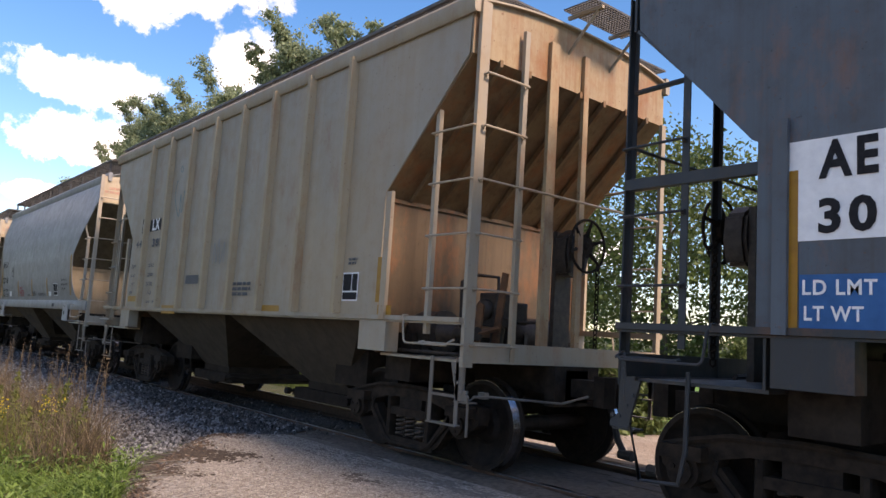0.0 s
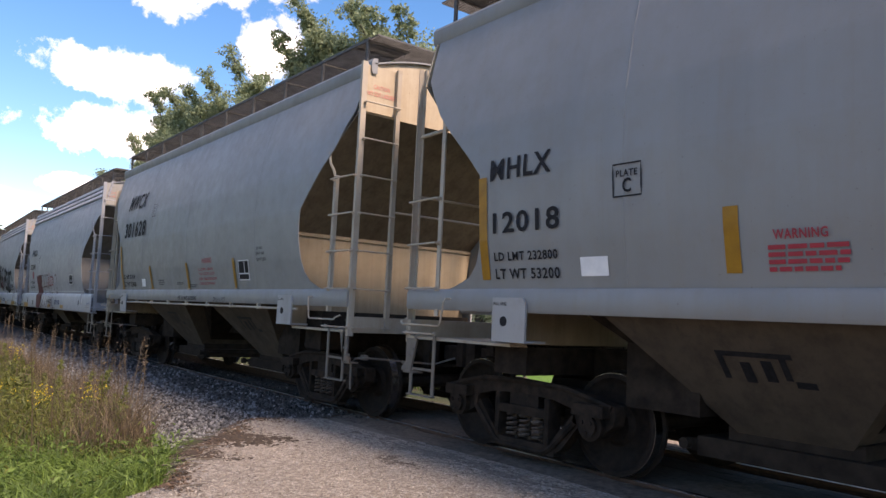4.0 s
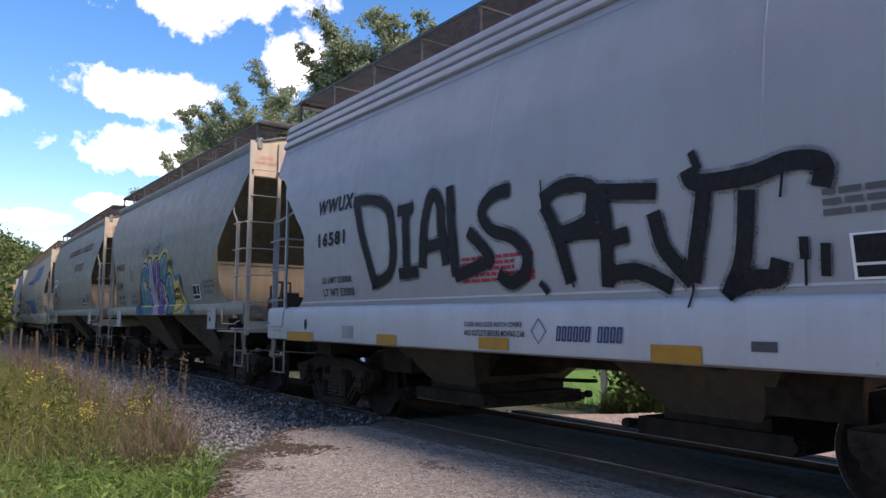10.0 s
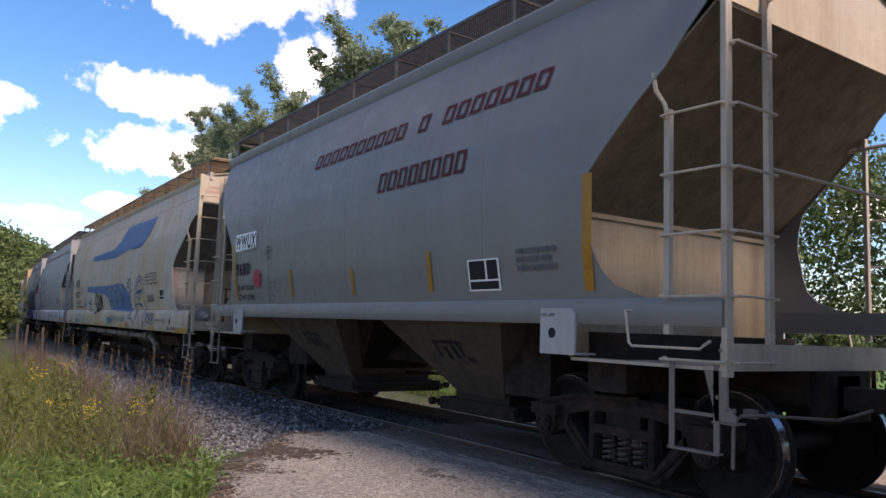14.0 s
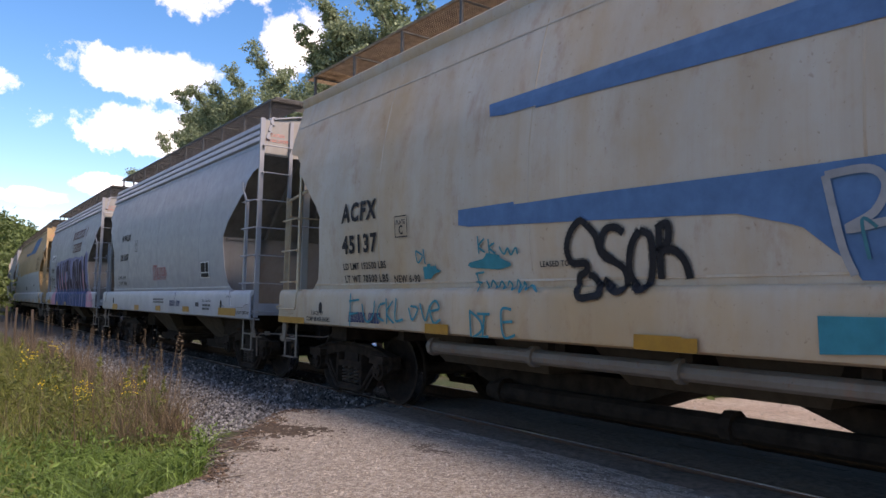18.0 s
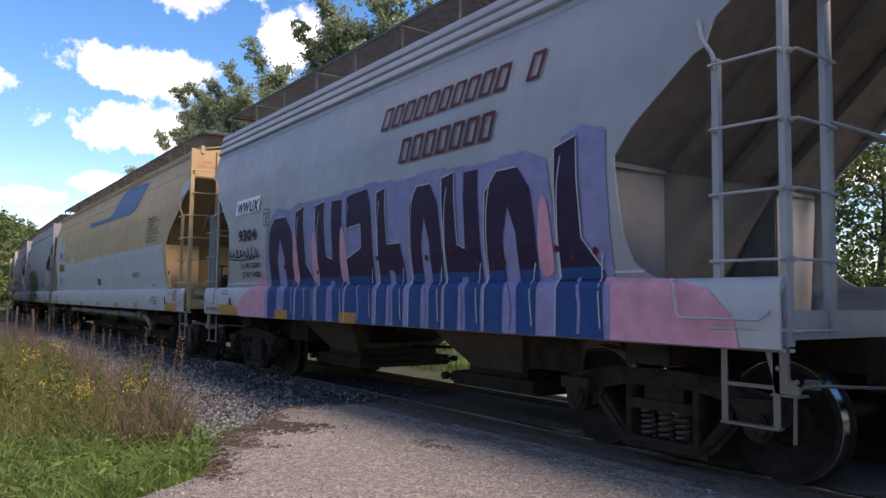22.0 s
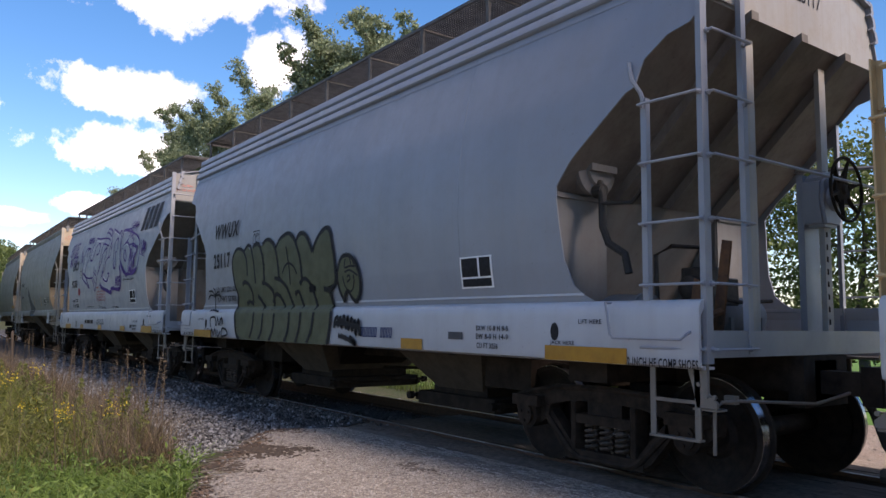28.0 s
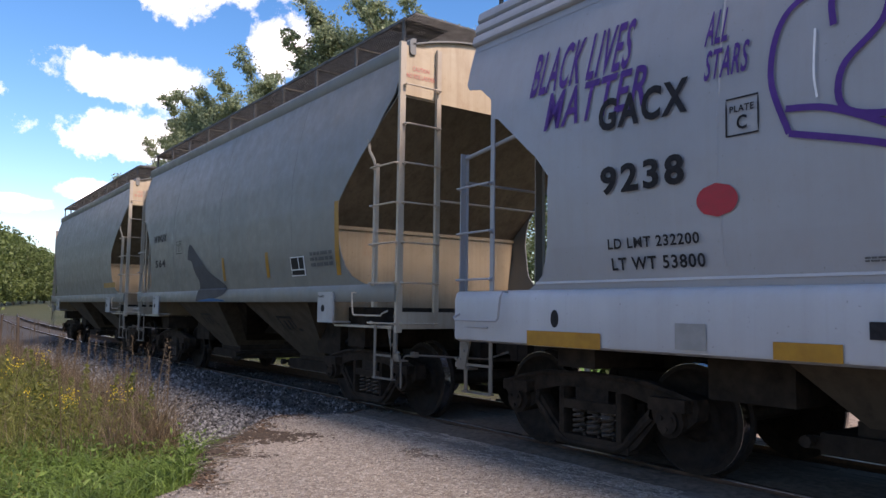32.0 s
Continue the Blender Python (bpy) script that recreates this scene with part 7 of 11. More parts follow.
    m("line", [(1.73, 1.68), (1.75, 1.77), (1.78, 1.69), (1.8, 1.78)], 0.022, 0, 0, 0, "black")
    m("line", [(1.81, 1.78), (1.83, 1.73), (1.86, 1.78)], 0.022, 0, 0, 0, "black")
    m("line", [(1.83, 1.73), (1.81, 1.66)], 0.022, 0, 0, 0, "black")
    m("line", [(1.86, 1.67), (1.88, 1.76), (1.91, 1.71), (1.94, 1.76), (1.94, 1.68)], 0.022, 0, 0, 0, "black")
    m("line", [(1.51, 1.48), (1.46, 1.43), (1.59, 1.45), (1.82, 1.5), (1.95, 1.46), (2.04, 1.38)], 0.022, 0, 0, 0, "black")
    m("line", [(1.9, 1.54), (1.92, 1.63), (2.03, 1.65), (2.07, 1.59), (2.02, 1.53), (1.9, 1.54)], 0.022, 0, 0, 0, "black")
    m("line", [(-1.24, 2.48), (-1.1, 2.55), (-0.94, 2.56)], 0.035, 0, 0, 0, "pale")
    m("line", [(-1.19, 2.16), (-1.25, 1.76)], 0.035, 0, 0, 0, "pale")
    m("line", [(-1.07, 2.26), (-1.08, 1.92)], 0.035, 0, 0, 0, "pale")
    m("line", [(-0.56, 2.65), (-0.6, 2.44)], 0.035, 0, 0, 0, "pale")
    m("line", [(-0.47, 2.65), (-0.49, 2.37)], 0.035, 0, 0, 0, "pale")
    m("line", [(-0.34, 2.59), (-0.32, 2.38)], 0.035, 0, 0, 0, "pale")
    m("line", [(-0.04, 2.58), (-0.1, 2.38)], 0.035, 0, 0, 0, "pale")
    m("line", [(0.09, 2.61), (0.12, 2.4)], 0.035, 0, 0, 0, "pale")
    m("line", [(0.54, 2.61), (0.47, 2.41)], 0.035, 0, 0, 0, "pale")
    m("line", [(0.67, 2.65), (0.61, 2.48)], 0.035, 0, 0, 0, "pale")
    m("line", [(0.82, 2.63), (0.87, 2.36)], 0.035, 0, 0, 0, "pale")
    m("line", [(1.01, 2.16), (0.94, 1.99)], 0.035, 0, 0, 0, "pale")
    m("line", [(1.18, 2.19), (1.25, 1.97)], 0.035, 0, 0, 0, "pale")
    m("line", [(1.28, 2.09), (1.3, 1.79)], 0.035, 0, 0, 0, "pale")
    m("line", [(-0.9, 1.97), (-0.97, 1.69)], 0.035, 0, 0, 0, "pale")
    m("line", [(-0.71, 1.98), (-0.75, 1.68)], 0.035, 0, 0, 0, "pale")
    m("poly", [(-0.55, 2.27), (-0.51, 2.31), (-0.47, 2.26), (-0.51, 2.22)], 1, 0, 0, 0, "pale", "pale sprayed dot")
    m("poly", [(-0.47, 1.89), (-0.42, 1.93), (-0.39, 1.88), (-0.44, 1.84)], 1, 0, 0, 0, "pale", "pale sprayed dot")
    m("poly", [(-0.47, 2.64), (-0.43, 2.68), (-0.38, 2.62), (-0.42, 2.58)], 1, 0, 0, 0, "pale", "pale sprayed dot")
    m("poly", [(0.4, 1.94), (0.44, 1.98), (0.47, 1.93), (0.43, 1.89)], 1, 0, 0, 0, "pale", "pale sprayed dot")
    m("poly", [(0.5, 1.79), (0.54, 1.83), (0.56, 1.79), (0.52, 1.75)], 1, 0, 0, 0, "pale", "pale sprayed dot")
    m("poly", [(0.66, 1.69), (0.69, 1.73), (0.72, 1.69), (0.68, 1.65)], 1, 0, 0, 0, "pale", "pale sprayed dot")
    m("poly", [(0.82, 1.86), (0.86, 1.9), (0.88, 1.86), (0.85, 1.82)], 1, 0, 0, 0, "pale", "pale sprayed dot")
    m("poly", [(-1.14, 1.58), (-1.08, 1.63), (-1.04, 1.58), (-1.05, 1.53)], 1, 0, 0, 0, "pale", "pale sprayed dot")
    m("poly", [(0.14, 2.15), (0.18, 2.19), (0.21, 2.15), (0.17, 2.1)], 1, 0, 0, 0, "pale", "pale sprayed dot")
    m("poly", [(-0.05, 1.82), (-0.0, 1.86), (0.03, 1.81), (-0.02, 1.77)], 1, 0, 0, 0, "pale", "pale sprayed dot")
    m("poly", [(-1.69, 2.12), (-1.56, 2.14), (-1.53, 1.67), (-1.66, 1.65)], 0, 0, 0, 0, "tape", "amber reflective tape")
    m("poly", [(0.05, 2.1), (0.14, 2.13), (0.13, 1.67), (0.04, 1.65)], 0, 0, 0, 0, "tape", "amber reflective tape")
    m("poly", [(1.83, 2.13), (1.92, 2.14), (1.95, 1.68), (1.86, 1.65)], 0, 0, 0, 0, "tape", "amber reflective tape")
    m("line", [(-1.91, 1.47), (-1.79, 1.59), (-1.63, 1.41), (-1.51, 1.65)], 0.045, 0, 0, 0, "navyspray")
    m("line", [(-1.85, 1.37), (-1.64, 1.56), (-1.44, 1.38)], 0.045, 0, 0, 0, "navyspray")
    m("line", [(-1.95, 1.56), (-1.63, 1.47), (-1.4, 1.51)], 0.045, 0, 0, 0, "navyspray")

    m = marker(7)
    m("words", "10 1 7", -1.19, 3.502, 3.83, 3.707, "maroon", "italic")
    m("words", "8", 0.83, 2.887, 2.66, 3.126, "maroon", "italic")
    m("boxed", "PLATE C", -2.67, 2.284, -2.48, 2.466, "black")
    m("panel", "", 2.68, 1.663, 3.18, 1.973, "black")
    m("tape", "", 4.32, 1.636, 4.43, 2.601, "tape", "slant")
    m("bars", "3", 3.44, 1.823, 3.98, 2.054, "grey")
    m("tape", "", 1.94, 1.672, 2.02, 2.106, "tape")
    m("tape", "", -1.8, 1.682, -1.72, 2.073, "tape")
    m("tape", "", 0.16, 1.662, 0.23, 2.013, "tape")
    m("poly", [(-4.13, 2.78), (-3.15, 2.78), (-3.12, 2.49), (-4.11, 2.48)], 0, 0, 0, 0, "white", "white number panel")
    m("text", "WWUX", -4.11, 2.505, -3.15, 2.750, "black", "bold")
    m("text", "9680", -4.08, 2.055, -3.43, 2.280, "black", "bold")
    m("text", "LD LMT 233200", -4.05, 1.810, -3.29, 1.890, "black")
    m("text", "LT WT 52800", -4.04, 1.655, -3.28, 1.725, "black")
    m("poly", [(-3.27, 2.0), (-3.21, 2.12), (-3.09, 2.14), (-2.97, 2.09), (-2.93, 1.97), (-3.0, 1.86), (-3.12, 1.84), (-3.24, 1.89)], 1, 0, 0, 0, "red", "red paint dot")
    m("poly", [(-4.25, 2.62), (-4.14, 2.62), (-4.07, 1.66), (-4.17, 1.66)], 0, 0, 0, 0, "tape", "amber reflective tape")
    m("line", [(-2.62, 2.0), (-2.66, 1.84), (-2.64, 1.62)], 0.012, 0, 0, 0, "grey")
    m("line", [(-2.62, 2.0), (-2.52, 1.98), (-2.57, 1.87), (-2.5, 1.79), (-2.46, 1.65)], 0.012, 0, 0, 0, "grey")
    m("line", [(-2.51, 1.9), (-2.32, 1.92), (-2.41, 1.79), (-2.32, 1.78)], 0.012, 0, 0, 0, "grey")
    m("line", [(-2.62, 1.62), (-2.47, 1.62), (-2.38, 1.7), (-2.58, 1.69)], 0.012, 0, 0, 0, "grey")

    m = marker(8)
    m("tape", "", -8.27, 0.924, -7.38, 1.074, "tape")
    m("words", "6 4", -6.1, 1.055, -5.32, 1.177, "navy")
    m("panel", "", 5.86, 1.706, 6.26, 1.949, "black")
    m("tape", "", 5.11, 0.954, 5.55, 1.076, "tape")
    m("tape", "", 7.44, 0.929, 8.3, 1.093, "tape")
    m("plate", "", 6.31, 1.174, 6.56, 1.281, "steel")
    m("text", "EXW 10-8 H 8-6", 5.67, 1.203, 6.28, 1.264, "black")
    m("text", "COMP BRAKE SHOES", 6.72, 1.033, 7.42, 1.105, "black")
    m("text", "DEFECT CARD", 7.27, 1.556, 7.59, 1.578, "black")
    m("poly", [(-3.37, 3.1), (-3.41, 3.27), (-0.34, 3.25), (0.6, 3.45), (1.15, 3.84), (4.55, 3.83), (4.42, 3.64), (4.15, 3.37), (3.65, 3.14), (3.34, 3.08), (2.04, 3.14), (0.24, 2.99)], 0, 0, 0, 0, "azure", "faded blue painted stripe")
    m("poly", [(-3.81, 2.07), (-3.8, 2.24), (0.24, 2.18), (1.18, 2.23), (1.79, 2.19), (2.35, 2.03), (2.65, 1.81), (2.78, 1.56), (2.97, 1.43), (0.07, 1.47), (-0.02, 1.6), (-0.27, 1.82), (-0.73, 1.94)], 0, 0, 0, 0, "azure", "faded blue painted stripe")
    m("text", "CA992 LINING APPLIED 01-03 ARIN", 4.43, 2.320, 5.61, 2.365, "black")
    m("text", "CAUTION: LINED CAR, DO NOT USE", 4.43, 2.245, 5.61, 2.290, "black")
    m("text", "BOILING WATER OR SHARP OBJECTS", 4.43, 2.160, 5.61, 2.210, "black")
    m("text", "ENTER CAR WITH RUBBER SOLED SHOES", 4.43, 2.080, 5.68, 2.130, "black")
    m("line", [(3.24, 1.55), (3.27, 1.76), (3.39, 2.0), (3.56, 2.23), (3.76, 2.32), (4.0, 2.3), (4.18, 2.21), (4.29, 2.05), (4.34, 1.89), (4.36, 1.71), (4.44, 1.61), (4.56, 1.51), (4.59, 1.47), (4.44, 1.43), (4.38, 1.33), (4.35, 1.13), (4.31, 0.98)], 0.034, 0, 0, 0, "navyspray")
    m("line", [(3.24, 1.55), (3.44, 1.61), (3.68, 1.63), (3.89, 1.59), (4.09, 1.53), (4.02, 1.6), (3.84, 1.63)], 0.034, 0, 0, 0, "navyspray")
    m("line", [(3.51, 1.96), (3.59, 2.1), (3.73, 2.19), (3.88, 2.23), (3.95, 2.16), (4.0, 2.04)], 0.034, 0, 0, 0, "navyspray")
    m("line", [(3.45, 1.85), (3.56, 1.92), (3.77, 1.95), (3.98, 1.97), (4.15, 1.97), (4.08, 1.91), (3.89, 1.79), (3.75, 1.73), (3.58, 1.79), (3.44, 1.82)], 0.034, 0, 0, 0, "navyspray")
    m("line", [(3.53, 1.9), (3.71, 1.92), (3.93, 1.95), (4.13, 1.95)], 0.034, 0, 0, 0, "navyspray")
    m("line", [(3.53, 1.6), (3.54, 1.48), (3.71, 1.41), (3.58, 1.3), (3.34, 1.11), (3.12, 1.24), (2.74, 1.26), (2.77, 1.33), (2.94, 1.38), (3.1, 1.46), (2.9, 1.5)], 0.034, 0, 0, 0, "navyspray")
    m("line", [(4.04, 1.33), (3.99, 1.24), (4.01, 1.16), (3.97, 0.97)], 0.034, 0, 0, 0, "navyspray")
    m("line", [(3.77, 1.93), (3.82, 1.9), (3.77, 1.87), (3.75, 1.91)], 0.05, 0, 0, 0, "navyspray")
    m("line", [(2.64, 2.29), (2.82, 2.23), (2.78, 1.94), (2.62, 2.0), (2.6, 2.22), (2.64, 2.29)], 0.035, 0, 0, 0, "navyspray")
    m("line", [(2.62, 2.21), (2.4, 2.34)], 0.035, 0, 0, 0, "navyspray")
    m("line", [(2.6, 2.14), (2.34, 2.2)], 0.035, 0, 0, 0, "navyspray")
    m("line", [(2.59, 2.09), (2.36, 2.09)], 0.035, 0, 0, 0, "navyspray")
    m("line", [(2.71, 1.93), (2.63, 1.86), (2.74, 1.8), (2.83, 1.85)], 0.035, 0, 0, 0, "navyspray")
    m("line", [(2.59, 1.84), (2.53, 1.56), (2.62, 1.36)], 0.035, 0, 0, 0, "navyspray")
    m("line", [(2.81, 1.8), (2.89, 1.65), (2.83, 1.51)], 0.035, 0, 0, 0, "navyspray")
    m("bars", "5", 4.67, 1.65, 5.40, 1.84, "grey")
    m("text", "ACFX", -6.29, 2.290, -5.42, 2.535, "black", "bold")
    m("text", "45137", -6.29, 1.895, -5.42, 2.130, "black", "bold")
    m("text", "LD LMT 192500 LBS", -6.28, 1.700, -5.24, 1.785, "black")
    m("text", "LT WT 70500 LBS", -6.27, 1.545, -5.22, 1.630, "black")
    m("text", "2 INCH HF", -7.15, 1.115, -6.79, 1.175, "black")
    m("text", "COMP BRAKE SHOES", -7.28, 1.035, -6.59, 1.095, "black")
    m("line", [(-2.06, 1.96), (-2.14, 2.0), (-2.25, 1.91), (-2.3, 1.77), (-2.25, 1.66), (-2.1, 1.65), (-2.1, 1.59), (-2.19, 1.53), (-2.16, 1.38), (-2.02, 1.38), (-1.93, 1.41), (-2.01, 1.53), (-2.08, 1.56)], 0.06, 0, 0, 0, "black")
    m("line", [(-2.06, 1.96), (-1.97, 1.87), (-1.91, 1.71), (-1.78, 1.65)], 0.06, 0, 0, 0, "black")
    m("line", [(-1.68, 1.87), (-1.76, 1.92), (-1.87, 1.9), (-1.92, 1.77), (-1.82, 1.67), (-1.7, 1.59), (-1.69, 1.46), (-1.77, 1.42), (-1.92, 1.52)], 0.06, 0, 0, 0, "black")
    m("line", [(-1.52, 1.88), (-1.61, 1.77), (-1.65, 1.57), (-1.56, 1.44), (-1.47, 1.48), (-1.42, 1.66), (-1.43, 1.83), (-1.52, 1.88)], 0.06, 0, 0, 0, "black")
    m("line", [(-1.34, 1.9), (-1.35, 1.72), (-1.36, 1.51)], 0.06, 0, 0, 0, "black")
    m("line", [(-1.37, 1.88), (-1.27, 1.91), (-1.27, 1.78), (-1.38, 1.72), (-1.23, 1.72), (-1.14, 1.63), (-1.11, 1.51)], 0.06, 0, 0, 0, "black")
    m("line", [(-6.04, 1.41), (-6.03, 1.0)], 0.026, 0, 0, 0, "cyan")
    m("line", [(-6.07, 1.31), (-5.81, 1.33)], 0.026, 0, 0, 0, "cyan")
    m("line", [(-6.06, 1.15), (-5.84, 1.17)], 0.026, 0, 0, 0, "cyan")
    m("line", [(-5.74, 1.28), (-5.68, 1.13), (-5.59, 1.07), (-5.47, 1.14), (-5.44, 1.32)], 0.026, 0, 0, 0, "cyan")
    m("line", [(-5.2, 1.3), (-5.33, 1.26), (-5.36, 1.14), (-5.22, 1.09)], 0.026, 0, 0, 0, "cyan")
    m("line", [(-5.18, 1.35), (-5.15, 1.06)], 0.026, 0, 0, 0, "cyan")
    m("line", [(-5.03, 1.32), (-5.16, 1.18), (-5.0, 1.07)], 0.026, 0, 0, 0, "cyan")
    m("line", [(-4.96, 1.35), (-4.97, 1.11), (-4.81, 1.12)], 0.026, 0, 0, 0, "cyan")
    m("line", [(-4.7, 1.25), (-4.62, 1.12), (-4.52, 1.24), (-4.66, 1.27)], 0.026, 0, 0, 0, "cyan")
    m("line", [(-4.48, 1.3), (-4.37, 1.12), (-4.29, 1.28)], 0.026, 0, 0, 0, "cyan")
    m("line", [(-4.27, 1.22), (-4.12, 1.25), (-4.19, 1.33), (-4.29, 1.25), (-4.21, 1.1), (-4.09, 1.14)], 0.026, 0, 0, 0, "cyan")
    m("line", [(-3.6, 1.24), (-3.57, 0.98)], 0.026, 0, 0, 0, "cyan")
    m("line", [(-3.61, 1.24), (-3.44, 1.15), (-3.41, 1.05), (-3.57, 0.97)], 0.026, 0, 0, 0, "cyan")
    m("line", [(-3.48, 1.21), (-3.29, 1.21)], 0.026, 0, 0, 0, "cyan")
    m("line", [(-3.37, 1.21), (-3.39, 0.99)], 0.026, 0, 0, 0, "cyan")
    m("line", [(-3.48, 0.98), (-3.3, 1.0)], 0.026, 0, 0, 0, "cyan")
    m("line", [(-2.98, 1.26), (-3.12, 1.25), (-3.08, 1.01), (-2.92, 1.03)], 0.026, 0, 0, 0, "cyan")
    m("line", [(-3.1, 1.14), (-2.96, 1.15)], 0.026, 0, 0, 0, "cyan")
    m("line", [(-3.49, 1.96), (-3.48, 1.79)], 0.02, 0, 0, 0, "cyan")
    m("line", [(-3.39, 1.93), (-3.48, 1.86), (-3.39, 1.8)], 0.02, 0, 0, 0, "cyan")
    m("line", [(-3.33, 1.92), (-3.32, 1.78)], 0.02, 0, 0, 0, "cyan")
    m("line", [(-3.24, 1.88), (-3.32, 1.84), (-3.23, 1.78)], 0.02, 0, 0, 0, "cyan")
    m("line", [(-3.17, 1.84), (-3.11, 1.77), (-3.05, 1.82), (-3.01, 1.76), (-2.94, 1.82), (-2.92, 1.76)], 0.02, 0, 0, 0, "cyan")
    m("line", [(-3.55, 1.61), (-3.5, 1.42)], 0.02, 0, 0, 0, "cyan")
    m("line", [(-3.57, 1.6), (-3.43, 1.61)], 0.02, 0, 0, 0, "cyan")
    m("line", [(-3.57, 1.52), (-3.47, 1.51)], 0.02, 0, 0, 0, "cyan")
    m("line", [(-3.41, 1.53), (-3.36, 1.46), (-3.31, 1.53), (-3.24, 1.46), (-3.18, 1.52), (-3.12, 1.45), (-3.07, 1.52), (-2.99, 1.44), (-2.95, 1.53), (-2.88, 1.41), (-2.87, 1.51), (-2.81, 1.44), (-2.77, 1.48), (-2.65, 1.42)], 0.02, 0, 0, 0, "cyan")
    m("line", [(-4.59, 1.87), (-4.56, 1.74), (-4.46, 1.81), (-4.59, 1.87)], 0.02, 0, 0, 0, "cyan")
    m("line", [(-4.44, 1.88), (-4.42, 1.72)], 0.02, 0, 0, 0, "cyan")
    m("poly", [(-3.71, 1.7), (-3.41, 1.74), (-3.37, 1.79), (-3.18, 1.78), (-3.17, 1.72), (-3.02, 1.7), (-3.04, 1.64), (-3.2, 1.63), (-3.53, 1.64), (-3.63, 1.66)], 0, 0, 0, 0, "cyan", "teal sprayed smear")
    m("poly", [(-4.47, 1.68), (-4.35, 1.72), (-4.28, 1.68), (-4.23, 1.71), (-4.22, 1.65), (-4.13, 1.64), (-4.28, 1.61), (-4.34, 1.56), (-4.47, 1.56)], 0, 0, 0, 0, "cyan", "teal sprayed smear")
    m("poly", [(-0.17, 1.27), (0.3, 1.27), (0.29, 1.06), (0.09, 1.06), (-0.16, 1.04)], 0, 0, 0, 0, "cyan", "teal sprayed block")
    m("line", [(0.38, 1.28), (0.35, 1.22), (0.4, 1.17)], 0.024, 0, 0, 0, "cyan")
    m("line", [(0.46, 1.3), (0.48, 1.24), (0.54, 1.11)], 0.024, 0, 0, 0, "cyan")
    m("line", [(0.47, 1.21), (0.55, 1.22)], 0.024, 0, 0, 0, "cyan")
    m("line", [(0.63, 1.26), (0.71, 1.25), (0.7, 1.18), (0.63, 1.2), (0.66, 1.29), (0.76, 1.28), (0.79, 1.21)], 0.024, 0, 0, 0, "cyan")
    m("line", [(0.79, 1.29), (0.82, 1.21), (0.8, 1.02)], 0.024, 0, 0, 0, "cyan")
    m("line", [(0.85, 1.21), (0.87, 1.17)], 0.024, 0, 0, 0, "cyan")
    m("line", [(1.01, 1.25), (1.05, 1.14), (1.02, 1.07)], 0.024, 0, 0, 0, "cyan")
    m("line", [(0.99, 1.25), (1.11, 1.29), (1.09, 1.22), (1.03, 1.19)], 0.024, 0, 0, 0, "cyan")
    m("line", [(1.15, 1.29), (1.25, 1.26), (1.29, 1.18), (1.37, 1.19), (1.41, 1.28)], 0.024, 0, 0, 0, "cyan")
    m("line", [(1.61, 1.3), (1.5, 1.26), (1.49, 1.19), (1.57, 1.16)], 0.024, 0, 0, 0, "cyan")
    m("line", [(1.71, 1.31), (1.72, 1.17)], 0.024, 0, 0, 0, "cyan")
    m("line", [(1.81, 1.23), (1.74, 1.23), (1.8, 1.15)], 0.024, 0, 0, 0, "cyan")
    m("line", [(1.88, 1.16), (1.98, 1.28), (2.02, 1.29), (1.97, 1.21), (2.04, 1.18), (2.02, 1.11)], 0.024, 0, 0, 0, "cyan")
    m("line", [(2.08, 1.28), (2.09, 1.16), (2.16, 1.18), (2.21, 1.26), (2.17, 1.28), (2.15, 1.17), (2.24, 1.17), (2.26, 1.28), (2.29, 1.17)], 0.024, 0, 0, 0, "cyan")
    m("line", [(-0.1, 2.11), (-0.06, 1.88), (-0.02, 1.65), (0.03, 1.51)], 0.05, 0, 0, 0, "ghost")
    m("line", [(-0.1, 2.11), (0.15, 2.12), (0.24, 2.02), (0.17, 1.87), (0.01, 1.78), (0.29, 1.81), (0.36, 1.7), (0.22, 1.55)], 0.05, 0, 0, 0, "ghost")
    m("line", [(0.58, 1.98), (0.44, 1.94), (0.53, 1.84), (0.44, 1.5)], 0.05, 0, 0, 0, "ghost")
    m("line", [(0.93, 2.06), (0.8, 2.1), (0.71, 1.96), (0.64, 1.75), (0.79, 1.64), (0.9, 1.7), (0.92, 1.88)], 0.05, 0, 0, 0, "ghost")
    m("line", [(1.2, 2.21), (1.21, 2.13)], 0.05, 0, 0, 0, "ghost")
    m("line", [(1.39, 2.17), (1.38, 1.87), (1.41, 1.6)], 0.075, 0, 0, 0, "ghost")
    m("line", [(1.48, 2.19), (1.66, 2.14), (1.79, 2.02), (1.77, 1.84), (1.62, 1.69), (1.43, 1.6)], 0.075, 0, 0, 0, "ghost")
    m("line", [(0.18, 1.78), (0.1, 1.83), (0.12, 1.6)], 0.022, 0, 0, 0, "teal")
    m("line", [(0.29, 1.86), (0.34, 1.77)], 0.022, 0, 0, 0, "teal")
    m("line", [(0.37, 1.81), (0.4, 1.68), (0.51, 1.67), (0.54, 1.8)], 0.022, 0, 0, 0, "teal")
    m("line", [(0.76, 1.83), (0.64, 1.73), (0.76, 1.64)], 0.022, 0, 0, 0, "teal")
    m("line", [(0.91, 1.78), (0.89, 1.62)], 0.022, 0, 0, 0, "teal")
    m("line", [(1.0, 1.74), (0.9, 1.68), (1.03, 1.58)], 0.022, 0, 0, 0, "teal")
    m("line", [(1.1, 1.97), (1.13, 1.73), (1.14, 1.53)], 0.022, 0, 0, 0, "teal")
